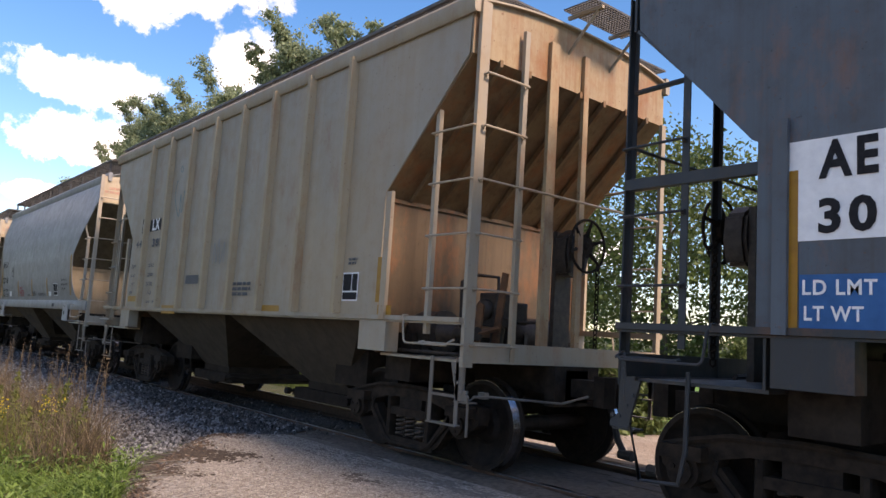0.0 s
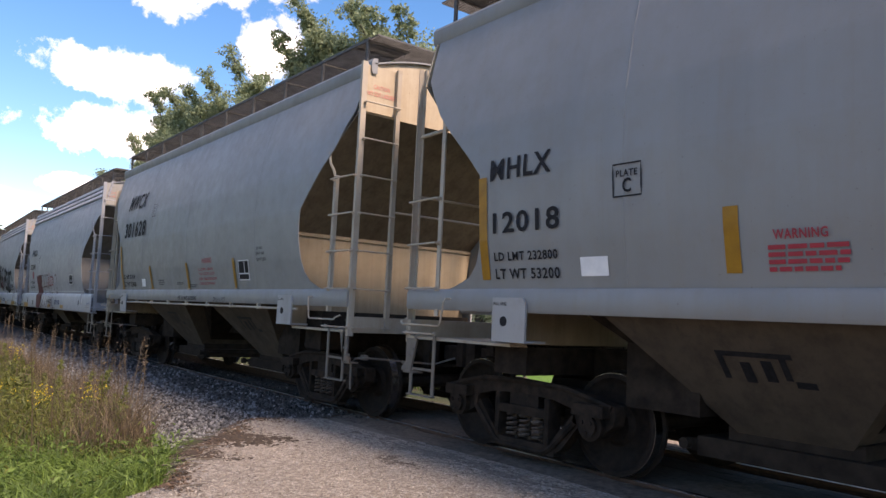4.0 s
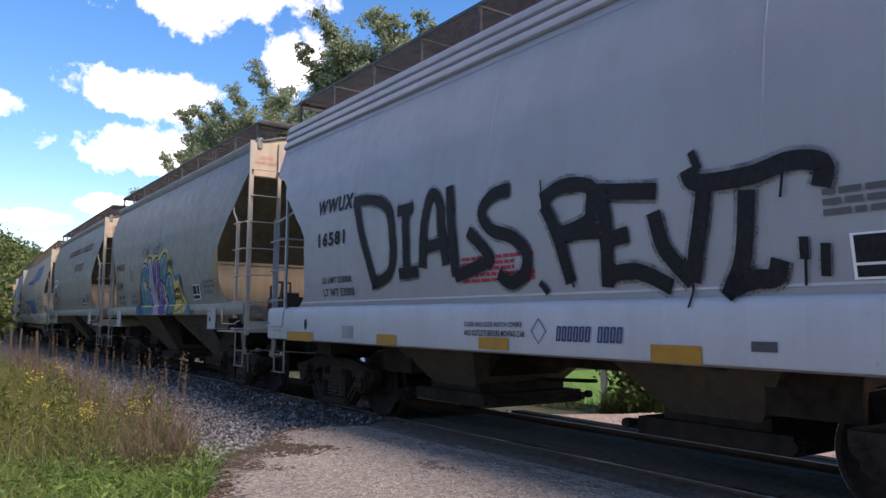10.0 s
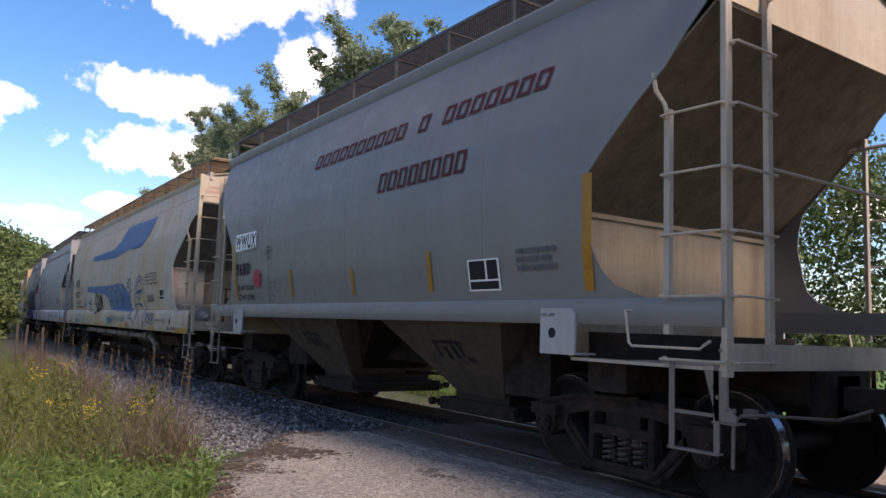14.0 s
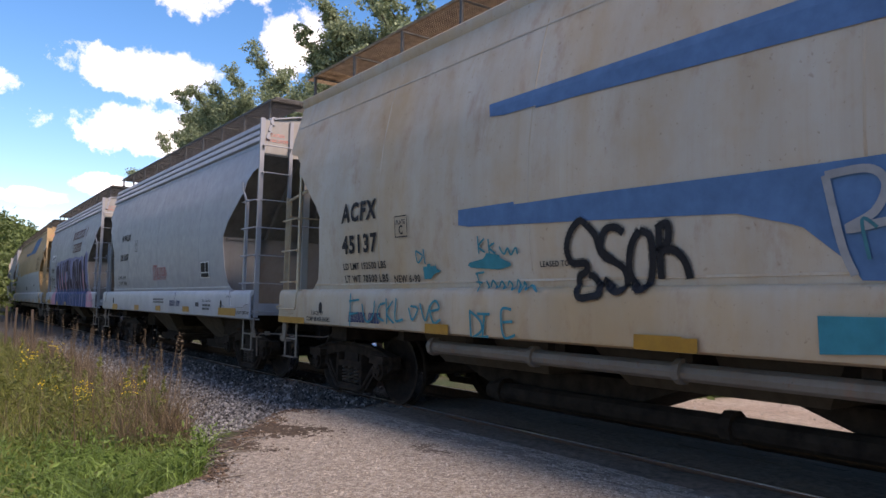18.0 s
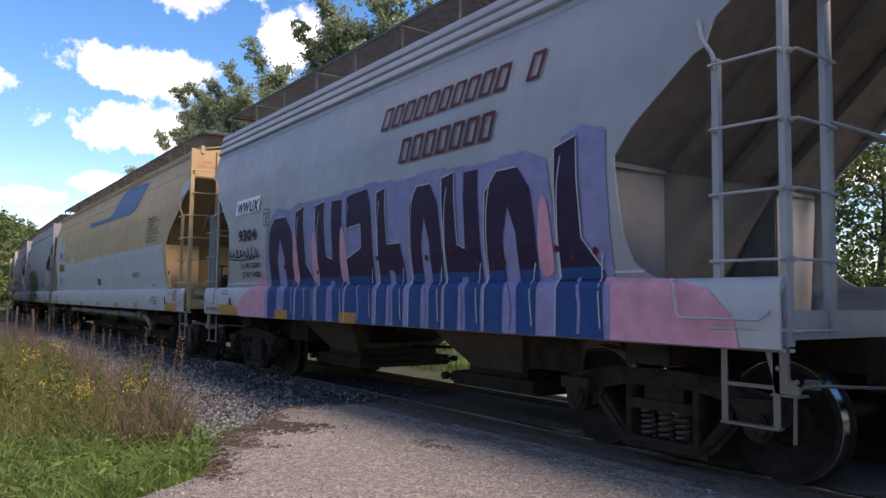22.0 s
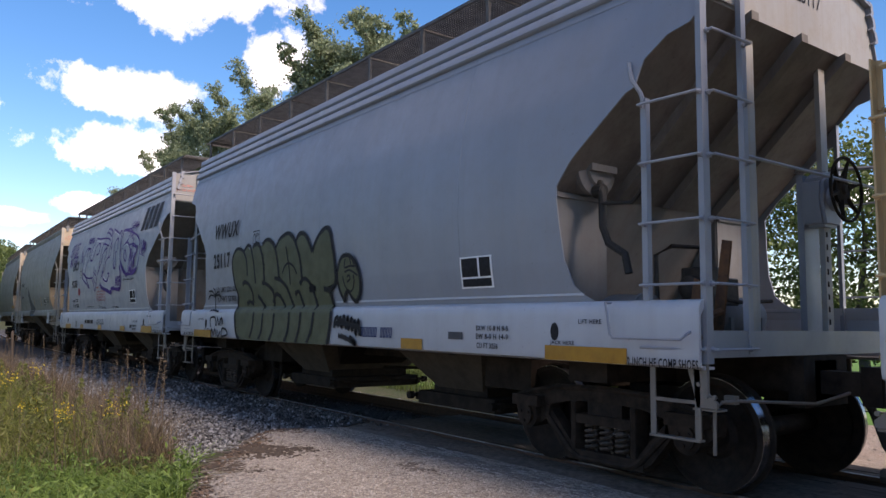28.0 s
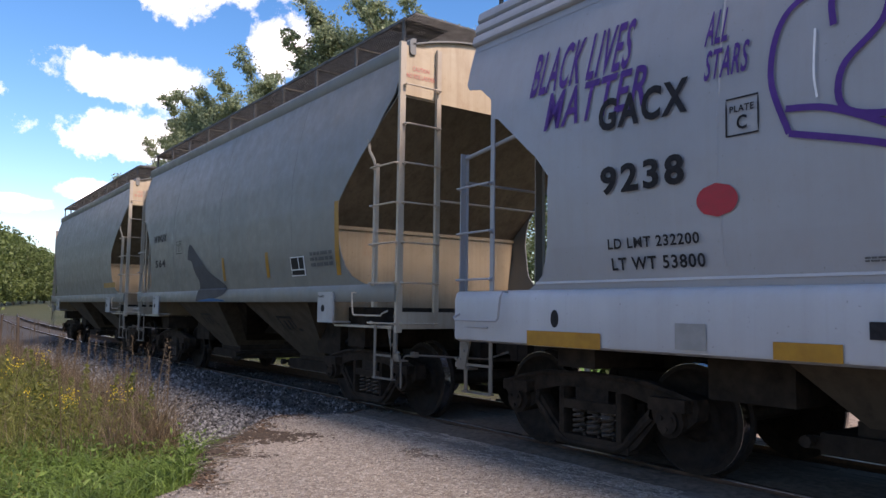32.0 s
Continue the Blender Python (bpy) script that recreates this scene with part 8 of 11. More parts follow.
    m("line", [(1.37, 1.87), (1.45, 1.79), (1.54, 1.87)], 0.022, 0, 0, 0, "teal")
    m("line", [(1.56, 1.71), (1.73, 1.77), (1.81, 1.87), (1.87, 1.69), (1.95, 1.82), (2.0, 1.65)], 0.022, 0, 0, 0, "teal")
    m("line", [(2.08, 1.81), (2.11, 1.68), (2.19, 1.81)], 0.022, 0, 0, 0, "teal")
    m("line", [(4.63, 1.39), (4.71, 1.26), (4.8, 1.1)], 0.036, 0, 0, 0, "navyspray")
    m("line", [(4.64, 1.35), (4.74, 1.4), (4.84, 1.37), (4.8, 1.31), (4.68, 1.26), (4.8, 1.25)], 0.036, 0, 0, 0, "navyspray")
    m("line", [(4.85, 1.3), (4.99, 1.35), (5.01, 1.39), (4.92, 1.36), (4.86, 1.25), (4.9, 1.17), (5.0, 1.2)], 0.036, 0, 0, 0, "navyspray")
    m("line", [(5.17, 1.39), (5.07, 1.3), (5.05, 1.2), (5.12, 1.17), (5.19, 1.31)], 0.036, 0, 0, 0, "navyspray")
    m("line", [(5.21, 1.39), (5.23, 1.27), (5.27, 1.11)], 0.036, 0, 0, 0, "navyspray")
    m("line", [(5.08, 1.25), (5.24, 1.28)], 0.036, 0, 0, 0, "navyspray")
    m("line", [(5.31, 1.41), (5.38, 1.38), (5.37, 1.21), (5.43, 1.13), (5.46, 1.17), (5.41, 1.31), (5.44, 1.41)], 0.036, 0, 0, 0, "navyspray")
    m("boxed", "PLATE C", -4.99, 2.04, -4.74, 2.27, "black")
    m("text", "LEASED TO", -2.63, 1.64, -2.28, 1.68, "black")
    m("text", "NEW 6-90", -5.07, 1.54, -4.54, 1.6, "black")
    m("tape", "", -4.37, 0.97, -3.95, 1.09, "tape")
    m("tape", "", -1.57, 0.99, -1.14, 1.1, "tape")
    m("tape", "", -1.44, 0.97, -1.01, 1.09, "tape")
    m("tape", "", 1.68, 0.98, 2.13, 1.1, "tape")
    m("text", "CAUTION", 0.33, 1.12, 0.61, 1.19, "black")
    m("tape", "", 2.41, 1.01, 2.7, 1.16, "tape")
    m("ring", "", 2.69, 1.04, 2.88, 1.25, "black")
    m("text", "PAINTED 01-03", 4.4, 1.15, 4.65, 1.19, "black")
    m("text", "REPAIRED 01-03", 4.4, 1.06, 4.66, 1.11, "black")
    m("text", "ARIN PH", 4.47, 1.11, 4.59, 1.15, "black")
    m("text", "ARIN", 4.5, 1.03, 4.57, 1.06, "black")

    m = marker(9)
    m("text", "WWUX", -3.55, 2.731, -2.57, 2.916, "black", "bold")
    m("text", "25107", -3.54, 2.243, -2.65, 2.412, "black", "bold")
    m("panel", "", 3.08, 1.7, 3.57, 2.003, "black")
    m("text", "WARNING", -0.34, 2.00, 0.02, 2.045, "red")
    m("text", "DO NOT APPLY VIBRATORS", -0.34, 1.93, 0.70, 1.975, "red")
    m("text", "TO ANY PART OF CAR BODY", -0.34, 1.86, 0.76, 1.905, "red")
    m("text", "EXCEPT VIBRATOR BRACKETS", -0.34, 1.79, 0.79, 1.835, "red")
    m("text", "USE ON LOADED CAR ONLY", -0.34, 1.72, 0.70, 1.765, "red")
    m("boxed", "PLATE C", -2.04, 2.441, -1.76, 2.697, "black")
    m("tape", "", 4.19, 1.031, 5.07, 1.159, "tape")
    m("tape", "", 2.05, 1.048, 2.47, 1.152, "tape")
    m("tape", "", 0.01, 1.031, 0.42, 1.14, "tape")
    m("tape", "", -1.93, 1.015, -1.5, 1.137, "tape")
    m("tape", "", -4.35, 0.985, -3.76, 1.137, "tape")
    m("words", "6 4", 1.1, 1.152, 1.86, 1.263, "navy")
    m("bars", "2", -0.19, 1.195, 0.65, 1.313, "grey")
    m("text", "EXW 10-8 H 8-5", 3.3, 1.248, 3.78, 1.296, "black")
    m("bars", "2", 3.31, 1.096, 3.76, 1.226, "grey")
    m("plate", "", 2.87, 1.16, 3.08, 1.238, "dark")
    m("text", "LIFT HERE", 4.6, 1.335, 4.84, 1.374, "black")
    m("text", "JACK HERE", 4.27, 1.153, 4.52, 1.198, "black")
    m("text", "2 INCH HF COMP SHOES", 5.11, 1.062, 5.69, 1.116, "black")
    m("diamond", "", 1.44, 1.272, 1.55, 1.425, "navy")
    m("text", "LD LMT 232400", -3.83, 1.79, -2.96, 1.855, "black")
    m("text", "LT WT 53600", -3.80, 1.635, -2.93, 1.70, "black")

    m = marker(10)
    m("graf", "blocks", -2.62, 0.995, 4.2, 2.6, "navyfill")
    m("plate", "", -4.02, 2.67, -2.99, 2.919, "white")
    m("text", "WWUX", -3.95, 2.68, -3.03, 2.867, "black", "bold")
    m("text", "9304", -3.84, 2.209, -3.06, 2.406, "black", "bold")
    m("boxed", "PLATE C", -2.78, 2.413, -2.55, 2.664, "black")
    m("text", "LD LMT 232000", -3.78, 1.787, -2.95, 1.841, "black")
    m("text", "LT WT 54000", -3.76, 1.639, -2.98, 1.696, "black")
    m("graf", "tag", -4.33, 1.927, -3.01, 2.11, "black")
    m("words", "10 1", 0.64, 3.289, 3.48, 3.562, "maroon", "italic")
    m("words", "7", 1.15, 2.819, 2.86, 3.108, "maroon", "italic")
    m("tape", "", -4.81, 1.009, -3.94, 1.135, "tape")
    m("tape", "", -2.31, 0.973, -1.85, 1.115, "tape")
    m("tape", "", -0.24, 0.979, 0.2, 1.121, "tape")
    m("text", "2 INCH HF COMP SHOES", -5.47, 1.04, -4.85, 1.113, "black")
    m("text", "PULL HERE", -4.62, 1.394, -4.36, 1.416, "black")
    m("text", "LIFT HERE", -4.65, 1.335, -4.39, 1.367, "black")
    m("text", "JACK HERE", -4.35, 1.152, -4.09, 1.199, "black")
    m("tape", "", -4.79, 1.036, -4.09, 1.168, "tape")

    m = marker(11)
    m("poly", [(-8.28, 3.55), (-7.69, 3.57), (-7.58, 3.26), (-6.25, 3.22), (-6.25, 2.56), (-4.58, 2.4), (-4.58, 2.61), (-3.89, 2.57), (-3.97, 1.44), (-8.30, 1.44), (-7.72, 2.0), (-8.01, 2.82)], 0, 0, 0, 0, "palepaint", "pale grey repainted patch")
    m("boxed", "PLATE C", -5.48, 2.482, -5.24, 2.676, "black")
    m("graf", "pale_half", -7.3, 1.449, 7.75, 2.445, "palepaint")
    m("graf", "pale_corner", 8.42, 3.327, 9.09, 3.763, "palepaint")
    m("plate", "", 0.22, 1.61, 0.72, 1.803, "dark")
    m("bars", "4", 4.73, 1.764, 5.49, 1.888, "grey")
    m("bars", "1", 6.57, 1.532, 6.84, 1.572, "grey")
    m("tape", "", 7.82, 1.012, 8.67, 1.157, "tape")
    m("tape", "", 4.98, 1.019, 5.41, 1.145, "tape")
    m("tape", "", 2.75, 0.989, 3.2, 1.136, "tape")
    m("tape", "", 0.28, 0.974, 0.74, 1.124, "tape")
    m("tape", "", -2.41, 0.97, -1.94, 1.119, "tape")
    m("text", "EXW 10-6 H 3-10", 6.74, 1.246, 7.18, 1.299, "black")
    m("text", "EW 8-0 H 15-1", 6.74, 1.183, 7.19, 1.233, "black")
    m("text", "CU FT 5800", 6.74, 1.114, 7.12, 1.166, "black")
    m("text", "LIFT HERE", 8.1, 1.333, 8.36, 1.371, "black")
    m("text", "JACK HERE", 7.79, 1.146, 8.09, 1.191, "black")
    m("plate", "", 6.52, 1.166, 6.71, 1.245, "steel")
    m("plate", "", 8.39, 1.186, 8.68, 1.432, "steel")
    m("text", "EXTERIOR PAINT", 6.1, 3.06, 6.82, 3.108, "black")
    m("text", "APPLIED PARAGOULD 10-2008", 6.1, 2.985, 7.1, 3.033, "black")
    m("text", "CA 352 LINING", 6.1, 2.91, 6.68, 2.958, "black")
    m("text", "APPLIED PARAGOULD 10-2008", 6.1, 2.835, 7.1, 2.883, "black")
    m("text", "CAUTION DO NOT USE STEAM,", 6.1, 2.76, 7.1, 2.808, "black")
    m("text", "BOILING WATER OR SHARP OBJECTS", 6.1, 2.685, 7.32, 2.733, "black")
    m("text", "TO CLEAN. ENTER CAR WITH", 6.1, 2.61, 7.08, 2.658, "black")
    m("text", "CLEAN SOFT SOLED SHOES", 6.1, 2.535, 7.02, 2.583, "black")
    m("text", "DEFECT", 8.16, 1.63, 8.27, 1.65, "black")
    m("text", "CARD", 8.17, 1.584, 8.25, 1.602, "black")
    m("plate", "", 8.02, 1.759, 8.11, 1.846, "dark")
    m("poly", [(-1.86, 3.62), (1.09, 3.57), (1.55, 3.67), (1.86, 3.93), (2.27, 4.17), (3.21, 4.23), (5.15, 4.13), (4.92, 3.94), (4.68, 3.68), (4.26, 3.5), (3.75, 3.42), (2.32, 3.45), (0.49, 3.46), (-1.69, 3.46)], 0, 0, 0, 0, "azure", "faded blue painted stripe")
    m("poly", [(-7.05, 2.47), (-5.82, 2.41), (-5.83, 2.17), (-7.04, 2.17)], 0, 0, 0, 0, "ochre", "ochre painted number band")
    m("text", "SHPX", -7.04, 2.625, -6.48, 2.885, "black", "bold")
    m("text", "450650", -7.02, 2.190, -5.87, 2.415, "black", "bold")
    m("text", "LD LMT 217000", -7.0, 1.840, -6.36, 1.900, "black")
    m("text", "LT WT 69000", -7.0, 1.730, -6.36, 1.800, "black")
    m("poly", [(-8.19, 1.12), (-7.31, 1.13), (-7.31, 1.02), (-8.19, 1.0)], 0, 0, 0, 0, "tape", "amber reflective tape")
    m("poly", [(-5.28, 1.13), (-4.84, 1.13), (-4.84, 1.02), (-5.29, 1.02)], 0, 0, 0, 0, "tape", "amber reflective tape")

    m = marker(12)
    m("panel", "", 2.96, 1.613, 3.44, 1.916, "black")
    m("boxed", "PLATE C", -2.18, 2.45, -1.94, 2.638, "black")
    m("tape", "", 1.94, 1.001, 2.34, 1.113, "tape")
    m("tape", "", 4.14, 0.982, 5.01, 1.107, "tape")
    m("words", "6 4", 1.07, 1.109, 1.77, 1.223, "navy")
    m("text", "EXW 10-8 H 8-5", 3.23, 1.214, 3.68, 1.261, "black")
    m("text", "EW 8-0 H 14-9", 3.23, 1.135, 3.68, 1.186, "black")
    m("text", "CU FT 3256", 3.24, 1.051, 3.54, 1.102, "black")
    m("plate", "", 2.79, 1.124, 3.02, 1.195, "dark")
    m("text", "LIFT HERE", 4.53, 1.288, 4.77, 1.321, "black")
    m("text", "JACK HERE", 4.21, 1.107, 4.48, 1.147, "black")
    m("text", "2 INCH HF COMP SHOES", 5.02, 0.977, 5.63, 1.048, "black")
    m("text", "LIFT HERE", -4.6, 1.277, -4.35, 1.313, "black")
    m("text", "JACK HERE", -4.31, 1.098, -4.04, 1.144, "black")
    m("text", "2 INCH HF COMP SHOES", -5.46, 1.0, -4.86, 1.066, "black")
    m("tape", "", -4.84, 0.975, -3.95, 1.111, "tape")
    m("poly", [(-3.0, 2.1), (-2.98, 2.27), (-2.84, 2.4), (-2.64, 2.4), (-2.5, 2.36), (-2.38, 2.43), (-2.24, 2.36), (-2.07, 2.44), (-1.88, 2.39), (-1.8, 2.41), (-1.64, 2.47), (-1.47, 2.43), (-1.35, 2.34), (-1.21, 2.43), (-1.04, 2.49), (-0.88, 2.49), (-0.75, 2.43), (-0.65, 2.36), (-0.57, 2.45), (-0.44, 2.47), (-0.31, 2.39), (-0.16, 2.2), (-0.02, 2.36), (0.11, 2.45), (0.24, 2.47), (0.33, 2.42), (0.41, 2.24), (0.43, 1.97), (0.44, 1.79), (0.36, 1.71), (0.25, 1.68), (0.3, 1.53), (0.35, 1.41), (0.32, 1.2), (0.26, 0.98), (-0.22, 0.98), (-0.91, 0.97), (-1.61, 0.98), (-2.63, 0.98), (-2.8, 1.03), (-2.9, 1.27), (-2.9, 1.5), (-2.81, 1.68), (-2.92, 1.85)], 1, 0, 0, 0, "olive", "olive sprayed bubble letters")
    m("line", [(-2.81, 1.68), (-2.92, 1.85), (-3.0, 2.1), (-2.98, 2.27), (-2.84, 2.4), (-2.64, 2.4), (-2.47, 2.31), (-2.4, 2.17), (-2.4, 1.97)], 0.05, 0, 0, 0, "black")
    m("line", [(-2.5, 2.36), (-2.35, 2.44), (-2.22, 2.38), (-2.14, 2.2), (-2.1, 1.95), (-2.09, 1.84)], 0.05, 0, 0, 0, "black")
    m("line", [(-2.17, 2.39), (-2.02, 2.44), (-1.88, 2.38), (-1.77, 2.19), (-1.76, 1.96), (-1.76, 1.85)], 0.05, 0, 0, 0, "black")
    m("line", [(-1.8, 2.41), (-1.64, 2.47), (-1.47, 2.43), (-1.32, 2.3), (-1.26, 2.12), (-1.24, 1.92), (-1.27, 1.85)], 0.05, 0, 0, 0, "black")
    m("line", [(-1.32, 2.31), (-1.18, 2.44), (-0.97, 2.5), (-0.83, 2.48), (-0.69, 2.39), (-0.55, 2.17), (-0.51, 1.96), (-0.51, 1.83), (-0.57, 1.78)], 0.05, 0, 0, 0, "black")
    m("line", [(-0.66, 2.35), (-0.57, 2.45), (-0.42, 2.46), (-0.29, 2.37), (-0.16, 2.19)], 0.05, 0, 0, 0, "black")
    m("line", [(-0.16, 2.19), (-0.02, 2.35), (0.13, 2.45), (0.25, 2.47), (0.34, 2.4), (0.41, 2.18), (0.44, 1.93), (0.44, 1.79), (0.37, 1.72), (0.24, 1.69), (0.18, 1.69)], 0.05, 0, 0, 0, "black")
    m("line", [(-2.6, 1.84), (-2.5, 1.88), (-2.34, 1.83), (-2.24, 1.71), (-2.24, 1.58), (-2.3, 1.52)], 0.05, 0, 0, 0, "black")
    m("line", [(-2.5, 1.54), (-2.36, 1.57), (-2.25, 1.52)], 0.05, 0, 0, 0, "black")
    m("line", [(-1.84, 1.84), (-1.73, 1.83), (-1.54, 1.76), (-1.45, 1.64), (-1.49, 1.44)], 0.05, 0, 0, 0, "black")
    m("line", [(-2.04, 1.65), (-1.91, 1.57), (-1.76, 1.44)], 0.05, 0, 0, 0, "black")
    m("line", [(-1.51, 1.54), (-1.4, 1.65), (-1.27, 1.64), (-1.16, 1.56), (-1.1, 1.46)], 0.05, 0, 0, 0, "black")
    m("line", [(-1.38, 1.89), (-1.21, 1.87), (-1.01, 1.76), (-0.91, 1.62), (-0.81, 1.44)], 0.05, 0, 0, 0, "black")
    m("line", [(-0.75, 1.64), (-0.63, 1.68), (-0.56, 1.57), (-0.51, 1.46)], 0.05, 0, 0, 0, "black")
    m("line", [(-0.57, 1.78), (-0.47, 1.84), (-0.34, 1.83), (-0.23, 1.74), (-0.16, 1.6), (-0.1, 1.43)], 0.05, 0, 0, 0, "black")
    m("line", [(0.25, 1.68), (0.3, 1.55), (0.34, 1.43)], 0.05, 0, 0, 0, "black")
    m("line", [(-2.81, 1.68), (-2.88, 1.45), (-2.81, 1.1), (-2.63, 0.98)], 0.05, 0, 0, 0, "black")
    m("line", [(-2.11, 1.41), (-2.14, 1.17), (-2.25, 1.02)], 0.05, 0, 0, 0, "black")
    m("line", [(-1.76, 1.39), (-1.8, 1.13), (-1.91, 1.0)], 0.05, 0, 0, 0, "black")
    m("line", [(-1.36, 1.39), (-1.4, 1.14), (-1.53, 0.99)], 0.05, 0, 0, 0, "black")
    m("line", [(-0.86, 1.4), (-0.88, 1.16), (-1.01, 0.98)], 0.05, 0, 0, 0, "black")
    m("line", [(-0.5, 1.4), (-0.54, 1.17), (-0.64, 0.99)], 0.05, 0, 0, 0, "black")
    m("line", [(-0.12, 1.4), (-0.17, 1.18), (-0.3, 0.99)], 0.05, 0, 0, 0, "black")
    m("line", [(0.36, 1.41), (0.33, 1.2), (0.26, 0.99)], 0.05, 0, 0, 0, "black")
    m("line", [(-0.95, 2.32), (-0.91, 2.16), (-0.87, 1.99), (-0.86, 1.78)], 0.03, 0, 0, 0, "black")
    m("line", [(-1.1, 1.95), (-1.02, 2.04), (-0.89, 2.08), (-0.74, 2.03), (-0.64, 1.92)], 0.03, 0, 0, 0, "black")
    m("line", [(-0.3, 1.7), (-0.22, 1.73), (-0.13, 1.71), (-0.21, 1.69), (-0.3, 1.7)], 0.06, 0, 0, 0, "black")
    m("line", [(0.11, 1.7), (0.25, 1.68), (0.35, 1.7)], 0.06, 0, 0, 0, "black")
    m("poly", [(0.65, 2.08), (0.59, 2.03), (0.52, 1.92), (0.5, 1.79), (0.53, 1.66), (0.62, 1.54), (0.74, 1.65), (0.81, 1.58), (0.9, 1.53), (1.0, 1.6), (1.04, 1.72), (1.03, 1.84), (0.97, 1.95), (0.91, 2.03), (0.79, 2.07)], 1, 0, 0, 0, "olive", "olive sprayed round mask")
    m("line", [(0.62, 1.52), (0.53, 1.66), (0.5, 1.79), (0.52, 1.92), (0.59, 2.03), (0.67, 2.08), (0.79, 2.08), (0.91, 2.03), (0.98, 1.95), (1.04, 1.83), (1.04, 1.72), (1.0, 1.61), (0.9, 1.53), (0.81, 1.57), (0.74, 1.65), (0.65, 1.61), (0.62, 1.52)], 0.05, 0, 0, 0, "black")
    m("line", [(0.64, 1.84), (0.67, 1.72), (0.76, 1.65), (0.85, 1.67), (0.91, 1.78), (0.89, 1.84)], 0.025, 0, 0, 0, "black")
    m("line", [(0.72, 2.04), (0.69, 1.94), (0.82, 1.95), (0.95, 1.94)], 0.025, 0, 0, 0, "black")
    m("line", [(0.83, 2.07), (0.85, 1.95)], 0.025, 0, 0, 0, "black")
    m("line", [(0.89, 2.03), (0.93, 1.94)], 0.025, 0, 0, 0, "black")
    m("line", [(0.69, 1.88), (0.82, 1.9), (1.0, 1.83)], 0.025, 0, 0, 0, "black")
    m("line", [(0.74, 1.82), (0.8, 1.84), (0.81, 1.79), (0.73, 1.76)], 0.025, 0, 0, 0, "black")
    m("line", [(0.46, 1.2), (0.49, 1.31), (0.55, 1.33), (0.56, 1.24), (0.62, 1.33), (0.65, 1.21), (0.7, 1.35), (0.76, 1.21), (0.8, 1.34), (0.82, 1.19), (0.89, 1.32), (0.91, 1.18), (0.97, 1.29), (1.0, 1.13), (1.05, 1.3), (1.09, 1.12)], 0.05, 0, 0, 0, "black")
    m("line", [(0.46, 1.26), (0.62, 1.26), (0.82, 1.25), (1.07, 1.22)], 0.05, 0, 0, 0, "black")
    m("line", [(0.57, 1.11), (0.73, 1.09), (0.92, 1.04), (0.99, 1.02), (0.85, 1.11)], 0.05, 0, 0, 0, "black")
    m("line", [(-3.84, 1.71), (-3.87, 1.58), (-3.92, 1.45)], 0.03, 0, 0, 0, "black")
    m("line", [(-3.85, 1.67), (-4.05, 1.71), (-4.2, 1.64)], 0.03, 0, 0, 0, "black")
    m("line", [(-3.85, 1.69), (-3.97, 1.77), (-4.13, 1.77)], 0.03, 0, 0, 0, "black")
    m("line", [(-3.85, 1.69), (-3.82, 1.78), (-3.9, 1.82)], 0.03, 0, 0, 0, "black")
    m("line", [(-3.85, 1.69), (-3.68, 1.76), (-3.63, 1.7)], 0.03, 0, 0, 0, "black")
    m("line", [(-3.85, 1.69), (-3.63, 1.7), (-3.53, 1.62)], 0.03, 0, 0, 0, "black")
    m("line", [(-4.07, 1.44), (-3.87, 1.45), (-3.62, 1.42)], 0.03, 0, 0, 0, "black")
    m("line", [(-3.95, 1.16), (-3.96, 1.31), (-3.74, 1.32), (-3.71, 1.18)], 0.035, 0, 0, 0, "black")
    m("line", [(-3.66, 1.18), (-3.62, 1.31), (-3.54, 1.2), (-3.48, 1.32)], 0.035, 0, 0, 0, "black")
    m("line", [(-3.45, 1.2), (-3.43, 1.32), (-3.36, 1.21)], 0.035, 0, 0, 0, "black")
    m("line", [(-3.91, 0.99), (-3.9, 1.13), (-3.79, 1.03), (-3.73, 1.13), (-3.65, 1.0)], 0.035, 0, 0, 0, "black")
    m("line", [(-3.63, 1.12), (-3.58, 1.0), (-3.47, 1.1)], 0.035, 0, 0, 0, "black")
    m("line", [(-3.42, 1.01), (-3.4, 1.14), (-3.23, 1.13), (-3.16, 1.05), (-3.4, 1.01)], 0.035, 0, 0, 0, "black")
    m("text", "WWUX", -3.86, 2.630, -2.78, 2.890, "black", "bold")
    m("text", "25117", -3.84, 2.140, -3.08, 2.390, "black", "bold")
    m("text", "LD LMT 232100", -3.75, 1.745, -2.88, 1.830, "black")
    m("text", "LT WT 53900", -3.72, 1.595, -2.91, 1.670, "black")

    m = marker(13)
    m("dot", "", -2.9, 1.934, -2.58, 2.162, "red")
    m("boxed", "PLATE C", -2.65, 2.458, -2.42, 2.708, "black")
    m("hand", "BLACK LIVES", -4.63, 3.167, -3.49, 3.584, "purple")
    m("hand", "MATTER", -4.41, 2.825, -3.33, 3.158, "purple")
    m("hand", "ALL", -2.84, 3.137, -2.66, 3.39, "purple")
    m("hand", "STARS", -2.83, 2.88, -2.49, 3.1, "purple")
    m("graf", "tag", -2.23, 3.424, -1.45, 3.528, "purple")
    m("graf", "tag", 2.66, 3.437, 3.23, 3.557, "purple")
    m("graf", "tag", 3.91, 2.751, 4.26, 3.045, "purple")
    m("text", "WARNING", -0.42, 2.09, -0.12, 2.116, "red")
    m("text", "DO NOT APPLY VIBRATORS", -0.42, 1.982, 0.54, 2.006, "red")
    m("text", "TO ANY PART OF CAR BODY", -0.43, 1.912, 0.55, 1.923, "red")
